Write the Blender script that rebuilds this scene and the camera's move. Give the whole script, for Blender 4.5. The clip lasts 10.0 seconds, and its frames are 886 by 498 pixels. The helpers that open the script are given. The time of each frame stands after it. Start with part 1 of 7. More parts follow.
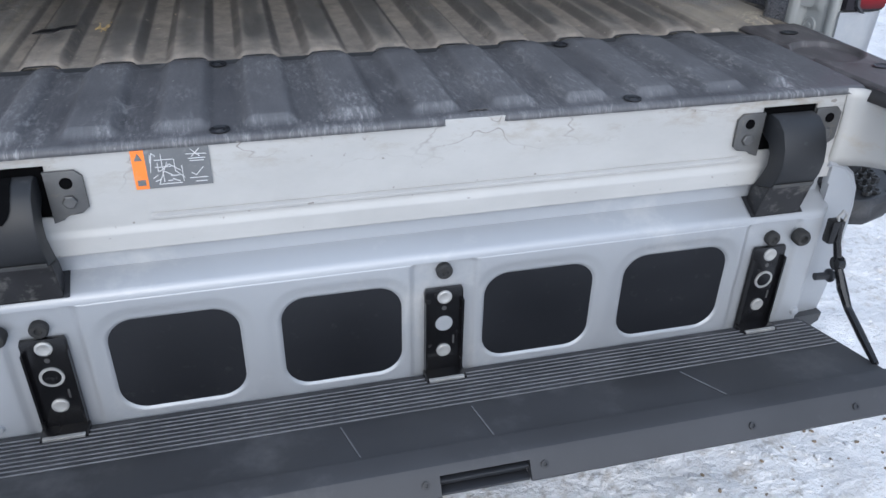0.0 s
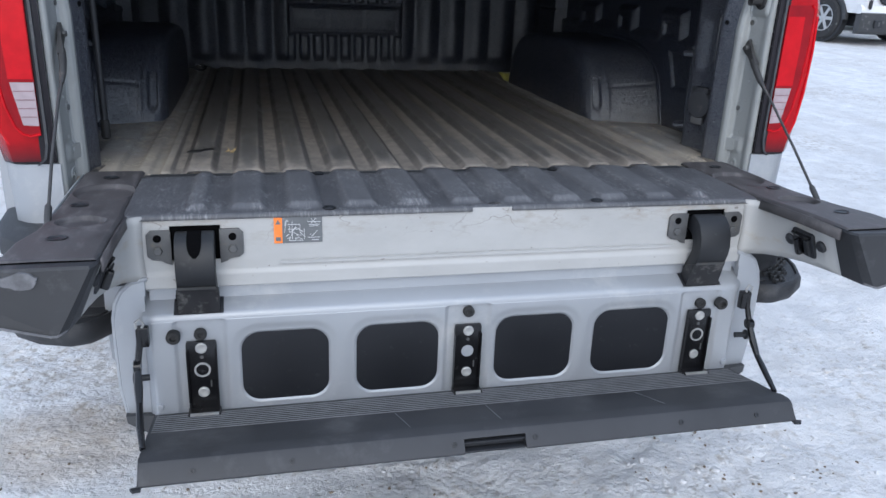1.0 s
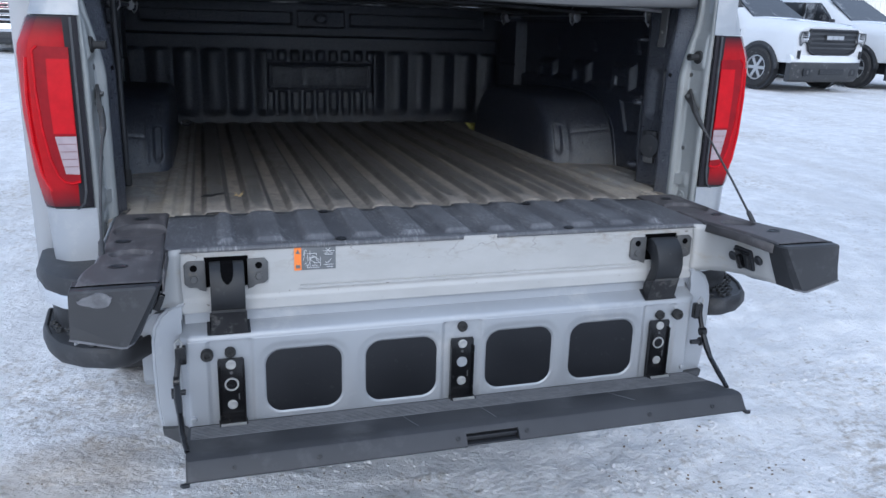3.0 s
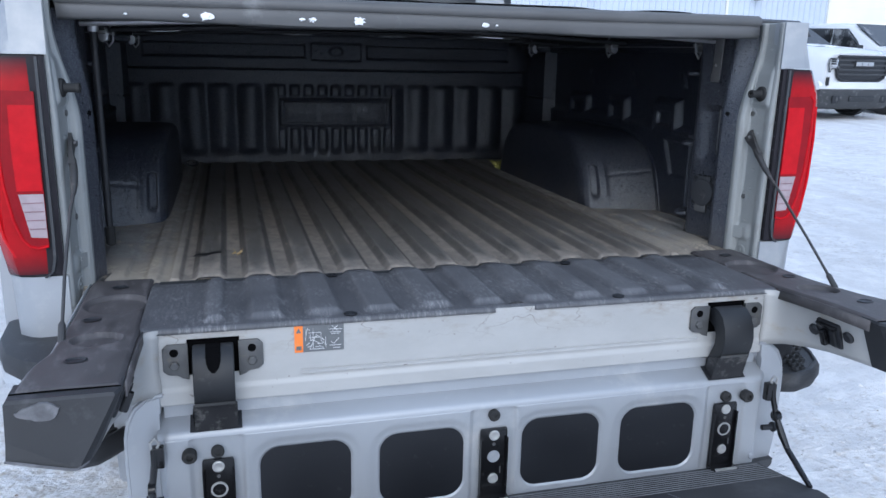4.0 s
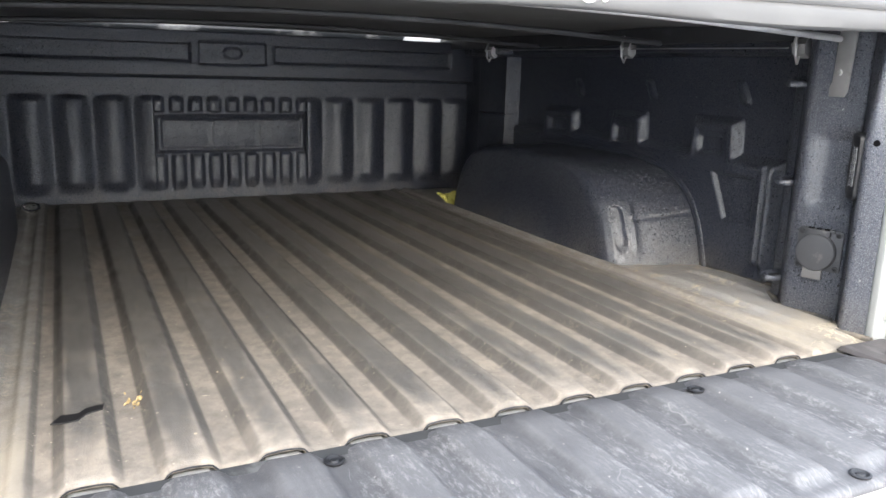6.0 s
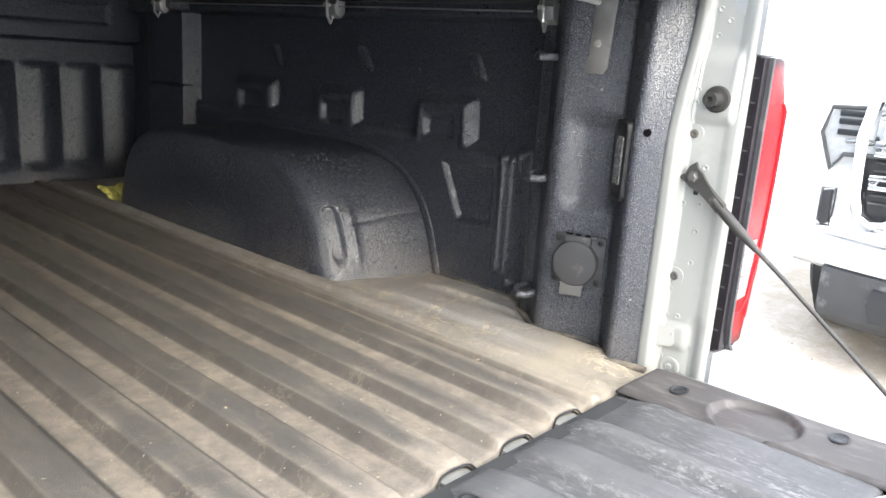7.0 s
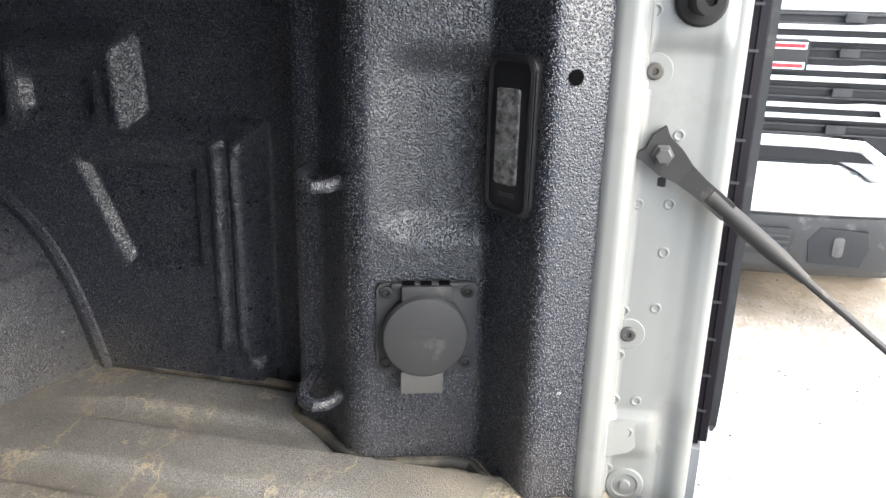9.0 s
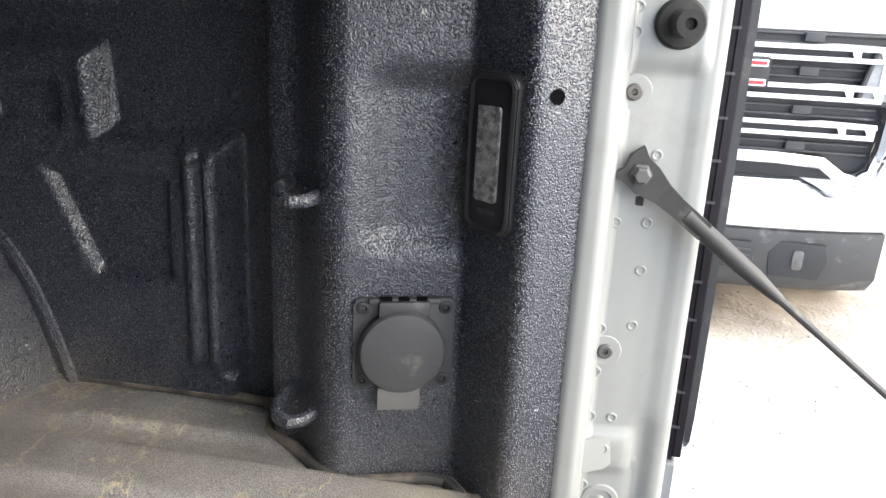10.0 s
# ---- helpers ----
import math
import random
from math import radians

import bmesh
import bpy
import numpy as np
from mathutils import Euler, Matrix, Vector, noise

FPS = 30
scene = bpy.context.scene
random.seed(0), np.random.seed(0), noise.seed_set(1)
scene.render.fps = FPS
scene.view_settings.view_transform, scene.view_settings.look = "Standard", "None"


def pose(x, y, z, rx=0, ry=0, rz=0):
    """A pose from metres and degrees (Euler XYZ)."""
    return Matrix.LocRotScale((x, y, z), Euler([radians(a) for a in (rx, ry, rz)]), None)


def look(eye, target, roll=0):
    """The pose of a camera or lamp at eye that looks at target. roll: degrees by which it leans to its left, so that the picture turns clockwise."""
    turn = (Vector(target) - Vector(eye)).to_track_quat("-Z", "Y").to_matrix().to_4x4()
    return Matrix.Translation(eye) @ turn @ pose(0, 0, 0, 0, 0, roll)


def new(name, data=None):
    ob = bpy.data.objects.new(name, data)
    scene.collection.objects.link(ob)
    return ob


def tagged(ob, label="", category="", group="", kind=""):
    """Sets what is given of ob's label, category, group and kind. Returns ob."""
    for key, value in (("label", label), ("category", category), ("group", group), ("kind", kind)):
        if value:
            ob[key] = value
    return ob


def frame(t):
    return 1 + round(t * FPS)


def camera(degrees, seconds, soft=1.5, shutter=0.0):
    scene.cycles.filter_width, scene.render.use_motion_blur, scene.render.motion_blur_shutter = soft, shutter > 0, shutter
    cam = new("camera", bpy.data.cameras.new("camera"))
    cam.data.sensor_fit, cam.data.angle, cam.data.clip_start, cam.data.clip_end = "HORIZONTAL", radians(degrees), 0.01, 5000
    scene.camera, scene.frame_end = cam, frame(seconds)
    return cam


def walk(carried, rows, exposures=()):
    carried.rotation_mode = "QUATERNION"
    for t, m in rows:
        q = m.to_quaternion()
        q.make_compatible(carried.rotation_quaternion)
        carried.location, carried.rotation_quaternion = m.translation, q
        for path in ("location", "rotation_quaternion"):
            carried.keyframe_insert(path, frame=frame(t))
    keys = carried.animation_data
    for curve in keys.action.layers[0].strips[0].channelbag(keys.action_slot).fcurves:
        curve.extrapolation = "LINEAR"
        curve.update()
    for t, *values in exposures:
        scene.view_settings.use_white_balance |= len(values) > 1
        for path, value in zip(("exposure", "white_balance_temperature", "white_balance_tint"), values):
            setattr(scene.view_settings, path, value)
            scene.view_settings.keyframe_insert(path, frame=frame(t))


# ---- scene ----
cam = camera(59.4, 10.0)
PATH = [
    (0, (-0.234, -1.255, 1.196), (0.211, 0.406, 0.175), 1.2),
    (0.5, (-0.303, -1.537, 1.233), (0.136, 0.236, 0.418), 2.3),
    (1, (-0.393, -1.751, 1.265), (0.057, 0.078, 0.592), 2.4),
    (1.5, (-0.48, -1.9, 1.275), (0.046, -0.059, 0.698), 1.9),
    (2, (-0.544, -1.992, 1.285), (0.018, -0.152, 0.737), 2.0),
    (3.3, (-0.529, -1.921, 1.282), (0.038, -0.082, 0.739), 1.6),
    (3.5, (-0.512, -1.855, 1.283), (0.052, -0.009, 0.76), 1.4),
    (4, (-0.471, -1.688, 1.298), (0.05, 0.182, 0.818), 1.2),
    (4.5, (-0.521, -1.487, 1.288), (0.027, 0.382, 0.834), 0.9),
    (5, (-0.581, -1.244, 1.303), (0.125, 0.572, 0.852), 0.4),
    (5.2, (-0.577, -1.153, 1.293), (0.186, 0.64, 0.843), 0.8),
    (6.3, (-0.47, -0.745, 1.275), (0.491, 0.95, 0.825), 2.2),
    (6.5, (-0.424, -0.664, 1.276), (0.661, 0.954, 0.825), 2.6),
    (7, (-0.262, -0.504, 1.26), (1.184, 0.79, 0.777), 3.9),
    (7.5, (-0.006, -0.286, 1.234), (1.646, 0.713, 0.708), 4.4),
    (8, (0.164, -0.102, 1.209), (1.96, 0.599, 0.679), 3.9),
    (8.5, (0.181, -0.037, 1.222), (2.033, 0.459, 0.652), 1.8),
    (9, (0.184, -0.003, 1.223), (2.047, 0.39, 0.611), 1.6),
    (9.5, (0.187, 0.013, 1.225), (2.068, 0.337, 0.629), 2.5),
    (10, (0.185, 0.009, 1.228), (2.072, 0.314, 0.64), 2.9),
]
# seconds, stops, white balance
EXPOSURES = [
    (0.0, 0.38, 5750, 9), (2.0, 0.1, 5550, 9), (4.5, 0.27, 5350, 9), (5.0, 0.68, 6000, 9), (6.3, 2.5, 6600, 9),
    (6.6, 2.5, 6650, 9), (7.1, 2.2, 6850, 8), (7.6, 2.05, 6850, 8), (8.2, 1.98, 6800, 8), (10.0, 1.98, 6750, 9),
]
walk(cam, [(t, look(eye, target, roll)) for t, eye, target, roll in PATH], EXPOSURES)

# ---- world, sun, exposure ----
world = bpy.data.worlds.new("overcast_sky")
scene.world = world
world.use_nodes = True
wn = world.node_tree
wn.nodes.clear()
w_out = wn.nodes.new("ShaderNodeOutputWorld")
w_bg = wn.nodes.new("ShaderNodeBackground")
w_sky = wn.nodes.new("ShaderNodeTexSky")
w_sky.sky_type = "NISHITA"
w_sky.sun_disc = False
w_sky.sun_elevation = radians(27.5)
w_sky.sun_rotation = radians(196)
w_sky.air_density, w_sky.dust_density, w_sky.ozone_density = 1.0, 6.0, 1.0
w_mix = wn.nodes.new("ShaderNodeMix")
w_mix.data_type = "RGBA"
w_mix.inputs["Factor"].default_value = 0.75
w_mix.inputs["B"].default_value = (6.9, 7.7, 9.1, 1)
wn.links.new(w_sky.outputs["Color"], w_mix.inputs["A"])
wn.links.new(w_mix.outputs["Result"], w_bg.inputs["Color"])
w_bg.inputs["Strength"].default_value = 0.118
wn.links.new(w_bg.outputs["Background"], w_out.inputs["Surface"])

sun = new("sun", bpy.data.lights.new("sun", "SUN"))
sun.data.energy = 1.6
sun.data.angle = radians(75)
sun.data.color = (1.0, 0.955, 0.895)
sun.matrix_world = look((-1.72, -6.0, 3.75), (0, 0, 0.5))


# ---- materials ----
def shader(name):
    m = bpy.data.materials.new(name)
    m.use_nodes = True
    nt = m.node_tree
    nt.nodes.clear()
    out = nt.nodes.new("ShaderNodeOutputMaterial")
    bs = nt.nodes.new("ShaderNodeBsdfPrincipled")
    nt.links.new(bs.outputs["BSDF"], out.inputs["Surface"])
    return m, nt, bs


def coords(nt, scale=(1, 1, 1)):
    tc = nt.nodes.new("ShaderNodeTexCoord")
    mp = nt.nodes.new("ShaderNodeMapping")
    mp.inputs["Scale"].default_value = scale
    nt.links.new(tc.outputs["Object"], mp.inputs["Vector"])
    return mp.outputs["Vector"]


def noise_tex(nt, vec, scale, detail=4.0, rough=0.55):
    n = nt.nodes.new("ShaderNodeTexNoise")
    n.inputs["Scale"].default_value = scale
    n.inputs["Detail"].default_value = detail
    n.inputs["Roughness"].default_value = rough
    nt.links.new(vec, n.inputs["Vector"])
    return n.outputs["Fac"]


def ramp(nt, fac, stops):
    r = nt.nodes.new("ShaderNodeValToRGB")
    el = r.color_ramp.elements
    while len(el) < len(stops):
        el.new(0.5)
    for e, (p, c) in zip(el, stops):
        e.position = p
        e.color = (c, c, c, 1) if isinstance(c, (int, float)) else (*c, 1)
    nt.links.new(fac, r.inputs["Fac"])
    return r.outputs["Color"]


def mix(nt, fac, a, b, blend="MIX"):
    m = nt.nodes.new("ShaderNodeMix")
    m.data_type = "RGBA"
    m.blend_type = blend
    for sock, v in (("Factor", fac), ("A", a), ("B", b)):
        if isinstance(v, (int, float)):
            m.inputs[sock].default_value = v if sock == "Factor" else (v, v, v, 1)
        elif isinstance(v, tuple):
            m.inputs[sock].default_value = (*v, 1)
        else:
            nt.links.new(v, m.inputs[sock])
    return m.outputs["Result"]


def arith(nt, op, a, b=0.5, clamp=False):
    m = nt.nodes.new("ShaderNodeMath")
    m.operation = op
    m.use_clamp = clamp
    for i, v in enumerate((a, b)):
        if isinstance(v, (int, float)):
            m.inputs[i].default_value = v
        else:
            nt.links.new(v, m.inputs[i])
    return m.outputs["Value"]


def bump(nt, bs, height, strength=0.3, distance=0.002):
    b = nt.nodes.new("ShaderNodeBump")
    b.inputs["Strength"].default_value = strength
    b.inputs["Distance"].default_value = distance
    nt.links.new(height, b.inputs["Height"])
    nt.links.new(b.outputs["Normal"], bs.inputs["Normal"])


def surface(name, base, rough=0.5, metal=0.0, vary=0.12, scale=6.0, grain=120.0, relief=0.15, depth=0.001,
            dirt=None, dirt_amount=0.0, dirt_scale=5.0, coat=0.0, stretch=(1, 1, 1)):
    """A general surface: base colour that varies at two scales, patches of dirt, a fine relief."""
    m, nt, bs = shader(name)
    vec = coords(nt, stretch)
    big = noise_tex(nt, vec, scale, 5)
    fine = noise_tex(nt, vec, grain, 3)
    dark = tuple(c * (1 - vary) for c in base)
    light = tuple(min(1, c * (1 + vary)) for c in base)
    col = mix(nt, ramp(nt, big, [(0.3, 0.0), (0.7, 1.0)]), dark, light)
    col = mix(nt, arith(nt, "MULTIPLY", fine, vary), col, tuple(c * 0.6 for c in base))
    if dirt:
        spots = noise_tex(nt, vec, dirt_scale, 8, 0.65)
        mask = ramp(nt, spots, [(0.62 - 0.3 * dirt_amount, 0.0), (0.82 - 0.25 * dirt_amount, 0.85)])
        col = mix(nt, mask, col, dirt)
    nt.links.new(col, bs.inputs["Base Color"])
    bs.inputs["Metallic"].default_value = metal
    r = ramp(nt, big, [(0.25, max(0.03, rough - 0.07)), (0.75, min(1, rough + 0.08))])
    nt.links.new(r, bs.inputs["Roughness"])
    bs.inputs["Coat Weight"].default_value = coat
    if relief:
        bump(nt, bs, fine, relief, depth)
    return m


SILVER = surface("silver_paint", (0.355, 0.370, 0.39), 0.40, 0.3, 0.06, 3, 900, 0.03, 0.0003, (0.50, 0.50, 0.49), 0.22, 7, coat=0.12)
JAMB_PAINT = surface("silver_jamb_paint", (0.295, 0.306, 0.300), 0.5, 0.1, 0.06, 6, 700, 0.04, 0.0003, (0.22, 0.215, 0.20), 0.2, 12)
DUSTY_LIP = surface("dusty_black_lip", (0.06, 0.058, 0.055), 0.6, 0, 0.3, 30, 500, 0.4, 0.001, (0.26, 0.22, 0.17), 0.6, 26)
WORN_WHITE = surface("grimy_silver_paint", (0.41, 0.405, 0.39), 0.55, 0.15, 0.07, 5, 300, 0.1, 0.0005, (0.36, 0.29, 0.19), 0.30, 11, stretch=(1, 1, 2))
STEP_RIB = surface("rubbed_step_ribs", (0.16, 0.165, 0.175), 0.5, 0, 0.3, 40, 300, 0.1)
GATE_LINER_STEP = surface("black_step_plastic", (0.034, 0.035, 0.039), 0.55, 0, 0.25, 7, 500, 0.2, 0.0006, (0.085, 0.085, 0.09), 0.25, 9)
BLACK_PLASTIC = surface("textured_black_plastic", (0.028, 0.029, 0.032), 0.55, 0, 0.25, 9, 900, 0.35, 0.0006, (0.09, 0.09, 0.095), 0.2, 14)
SMOOTH_BLACK = surface("smooth_black_plastic", (0.016, 0.017, 0.020), 0.48, 0, 0.2, 8, 300, 0.05, 0.0003, (0.05, 0.05, 0.052), 0.05, 30)
BLACK_STEEL = surface("black_coated_steel", (0.006, 0.006, 0.007), 0.22, 0, 0.2, 12, 200, 0.04, 0.0003, (0.06, 0.06, 0.06), 0.02, 60)
GREY_STEEL = surface("grey_phosphated_steel", (0.12, 0.12, 0.12), 0.5, 0.6, 0.2, 30, 400, 0.15, 0.0005, (0.2, 0.17, 0.13), 0.15, 40)
ZINC = surface("zinc_plated_steel", (0.42, 0.42, 0.41), 0.5, 0.5, 0.15, 40, 500, 0.1, 0.0003, (0.4, 0.36, 0.3), 0.1, 60)
ALU = surface("brushed_aluminium", (0.55, 0.55, 0.55), 0.42, 0.85, 0.1, 30, 400, 0.1, 0.0003, (0.35, 0.34, 0.32), 0.1, 40)
CHROME = surface("chrome", (0.8, 0.81, 0.82), 0.08, 1.0, 0.04, 5, 100, 0.0, 0.0, (0.45, 0.44, 0.42), 0.1, 6)
RUBBER = surface("black_rubber", (0.018, 0.018, 0.018), 0.75, 0, 0.25, 15, 250, 0.25, 0.001, (0.12, 0.11, 0.10), 0.2, 10)
TYRE = surface("snow_dusted_tyre", (0.025, 0.025, 0.026), 0.8, 0, 0.25, 10, 120, 0.3, 0.002, (0.4, 0.4, 0.4), 0.1, 9)
CABLE = surface("grey_sheathed_cable", (0.048, 0.047, 0.047), 0.5, 0.1, 0.15, 40, 300, 0.1, 0.0004, (0.2, 0.18, 0.15), 0.1, 30)
GREY_PLASTIC = surface("mid_grey_plastic", (0.042, 0.044, 0.049), 0.5, 0, 0.1, 15, 700, 0.1, 0.0003, (0.16, 0.15, 0.14), 0.1, 30)
COVER = surface("grey_vinyl_cover", (0.10, 0.10, 0.10), 0.55, 0, 0.15, 6, 500, 0.25, 0.0006, (0.3, 0.3, 0.3), 0.1, 7)
WHITE_PAINT = surface("white_car_paint", (0.66, 0.67, 0.68), 0.22, 0, 0.04, 2, 300, 0.02, 0.0003, (0.55, 0.54, 0.52), 0.12, 4, coat=0.5)
DARK_TRIM = surface("dark_grey_trim", (0.045, 0.047, 0.05), 0.55, 0, 0.2, 8, 200, 0.15, 0.0008, (0.3, 0.3, 0.3), 0.1, 6)
ORANGE = surface("orange_label", (0.85, 0.22, 0.03), 0.4, 0, 0.06, 30, 300, 0.03, 0.0002, (0.5, 0.3, 0.15), 0.1, 60)
GREY_LABEL = surface("grey_label", (0.13, 0.135, 0.14), 0.4, 0, 0.1, 30, 300, 0.03, 0.0002, (0.3, 0.3, 0.3), 0.1, 60)
LABEL_INK = surface("white_label_ink", (0.62, 0.63, 0.63), 0.5, 0, 0.1, 60, 300, 0)
RED_ENAMEL = surface("red_enamel", (0.6, 0.02, 0.03), 0.25, 0, 0.05, 10, 100, 0, coat=0.5)
YELLOW_PAPER = surface("yellow_crumpled_paper", (0.62, 0.6, 0.16), 0.7, 0, 0.2, 30, 200, 0.2)
SCRAP = surface("black_scrap", (0.01, 0.01, 0.011), 0.5, 0, 0.2, 30, 200, 0.2)
CRUMB = surface("tan_debris", (0.40, 0.30, 0.15), 0.9, 0, 0.3, 60, 300, 0.2)
GLASS_DARK = surface("tinted_glass", (0.02, 0.022, 0.025), 0.06, 0, 0.1, 3, 50, 0, dirt=(0.5, 0.5, 0.5), dirt_amount=0.15, dirt_scale=2.5)
WALL_PALE = surface("pale_blue_cladding", (0.50, 0.55, 0.62), 0.5, 0, 0.04, 0.6, 30, 0.03)
WALL_CREAM = surface("cream_cladding", (0.74, 0.72, 0.64), 0.5, 0, 0.04, 0.6, 30, 0.03)
DOOR_CREAM = surface("cream_overhead_door", (0.76, 0.74, 0.62), 0.45, 0, 0.04, 0.6, 30, 0.03)
BLUE_PAINT = surface("blue_painted_metal", (0.05, 0.22, 0.62), 0.45, 0, 0.06, 1, 30, 0.03)


def lens_material(name, colour, rough=0.16, fade=False):
    """Moulded lamp plastic; a fading lens is tinted dark at its upper and lower ends."""
    m, nt, bs = shader(name)
    vec = coords(nt)
    n = noise_tex(nt, vec, 40, 3)
    col = mix(nt, ramp(nt, n, [(0.3, 0.0), (0.7, 1.0)]), tuple(c * 0.8 for c in colour), colour)
    if fade:
        sep = nt.nodes.new("ShaderNodeSeparateXYZ")
        nt.links.new(vec, sep.inputs["Vector"])
        tint = ramp(nt, arith(nt, "DIVIDE", arith(nt, "SUBTRACT", sep.outputs["Z"], 0.87), 0.42), [(0.0, 1.0), (0.12, 0.12), (0.5, 0.0), (0.88, 0.1), (0.985, 1.0)])
        col = mix(nt, tint, col, (0.022, 0.012, 0.016))
    nt.links.new(col, bs.inputs["Base Color"])
    nt.links.new(ramp(nt, n, [(0.2, rough), (0.8, rough + 0.08)]), bs.inputs["Roughness"])
    bs.inputs["Specular IOR Level"].default_value = 0.22
    return m


RED_LENS = lens_material("red_lamp_lens", (0.42, 0.003, 0.007), fade=True)
RED_BRIGHT = lens_material("bright_red_lamp_lens", (0.52, 0.004, 0.010))
RED_DEEP = lens_material("deep_red_lamp_lens", (0.26, 0.004, 0.009))
SMOKED = lens_material("smoked_lamp_lens", (0.02, 0.018, 0.022), 0.15)
CLEAR_LENS = lens_material("clear_lamp_lens", (0.40, 0.33, 0.35), 0.2)
LENS_RIB = lens_material("pinkish_lens_rib", (0.26, 0.15, 0.17), 0.25)
HEADLAMP = lens_material("headlamp_glass", (0.34, 0.35, 0.36), 0.12)
HINGE_BLACK = surface("black_painted_hinge", (0.010, 0.011, 0.013), 0.5, 0, 0.2, 14, 300, 0.06, 0.0003, (0.06, 0.06, 0.06), 0.02, 40)
PLATE_BLACK = surface("flat_black_plate", (0.009, 0.010, 0.013), 0.42, 0, 0.2, 6, 200, 0.03, 0.0003, (0.05, 0.05, 0.05), 0.03, 60)
ARM_PLASTIC = surface("weathered_black_plastic", (0.075, 0.069, 0.070), 0.6, 0, 0.3, 9, 350, 0.2, 0.0008, (0.15, 0.14, 0.14), 0.3, 18, stretch=(3, 1, 1))
# near-black without sheen: paints the shade inside openings, slots and holes
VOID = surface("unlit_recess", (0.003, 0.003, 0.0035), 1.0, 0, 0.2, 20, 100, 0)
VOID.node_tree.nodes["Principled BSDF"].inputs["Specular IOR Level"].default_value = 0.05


def spray_liner():
    """Black sprayed coating: a glossy pebbled grain, its glints painted as pale bead tops and specks, some road dust
    with painted gate light, chips.
    """
    m, nt, bs = shader("sprayed_bed_liner")
    vec = coords(nt)
    v = nt.nodes.new("ShaderNodeTexVoronoi")
    v.feature = "F1"
    v.inputs["Scale"].default_value = 600
    nt.links.new(vec, v.inputs["Vector"])
    cell = nt.nodes.new("ShaderNodeSeparateColor")
    nt.links.new(v.outputs["Color"], cell.inputs["Color"])
    coarse = noise_tex(nt, vec, 240, 3)
    peb = arith(nt, "SUBTRACT", 1.0, v.outputs["Distance"])
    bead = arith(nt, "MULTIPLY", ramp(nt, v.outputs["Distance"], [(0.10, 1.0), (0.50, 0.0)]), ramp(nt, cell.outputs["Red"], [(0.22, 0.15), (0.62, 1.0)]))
    h = arith(nt, "ADD", arith(nt, "MULTIPLY", bead, 1.2), arith(nt, "ADD", arith(nt, "MULTIPLY", peb, 0.4), arith(nt, "MULTIPLY", coarse, 0.25)))
    sep = nt.nodes.new("ShaderNodeSeparateXYZ")
    nt.links.new(vec, sep.inputs["Vector"])
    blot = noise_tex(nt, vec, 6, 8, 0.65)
    # paints daylight's fall-off from the gate to the cab, along with some road dust
    gate_light = ramp(nt, arith(nt, "ADD", sep.outputs["Y"], arith(nt, "MULTIPLY", arith(nt, "SUBTRACT", blot, 0.5), 0.5)), [(0.05, 1.0), (0.22, 0.8), (0.36, 0.25), (0.8, 0.15), (1.8, 0.10)])
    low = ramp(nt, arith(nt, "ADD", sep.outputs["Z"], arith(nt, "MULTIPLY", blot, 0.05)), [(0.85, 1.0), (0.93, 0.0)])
    dust = arith(nt, "MULTIPLY", ramp(nt, blot, [(0.36, 0.15), (0.75, 0.8)]), gate_light)
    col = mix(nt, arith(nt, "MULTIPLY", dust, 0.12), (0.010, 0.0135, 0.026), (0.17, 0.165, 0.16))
    # glints of the glossy grain, painted as pale bead tops
    glints = arith(nt, "MULTIPLY", bead, arith(nt, "ADD", arith(nt, "MULTIPLY", gate_light, 1.0), 0.26), clamp=True)
    col = mix(nt, glints, col, (0.25, 0.26, 0.285))
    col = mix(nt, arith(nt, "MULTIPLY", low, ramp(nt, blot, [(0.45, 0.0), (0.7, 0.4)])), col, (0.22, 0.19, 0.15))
    # smaller glints, painted as pale specks
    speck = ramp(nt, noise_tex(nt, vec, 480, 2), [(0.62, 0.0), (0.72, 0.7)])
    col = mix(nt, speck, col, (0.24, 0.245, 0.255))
    chip = ramp(nt, noise_tex(nt, vec, 75, 2), [(0.775, 0.0), (0.79, 0.8)])
    col = mix(nt, chip, col, (0.4, 0.4, 0.39))
    nt.links.new(col, bs.inputs["Base Color"])
    nt.links.new(ramp(nt, coarse, [(0.3, 0.25), (0.7, 0.36)]), bs.inputs["Roughness"])
    bs.inputs["Specular IOR Level"].default_value = 1.0
    bs.inputs["Specular Tint"].default_value = (0.93, 0.965, 1.0, 1)
    bump(nt, bs, h, 1.0, 0.0010)
    return m


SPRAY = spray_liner()


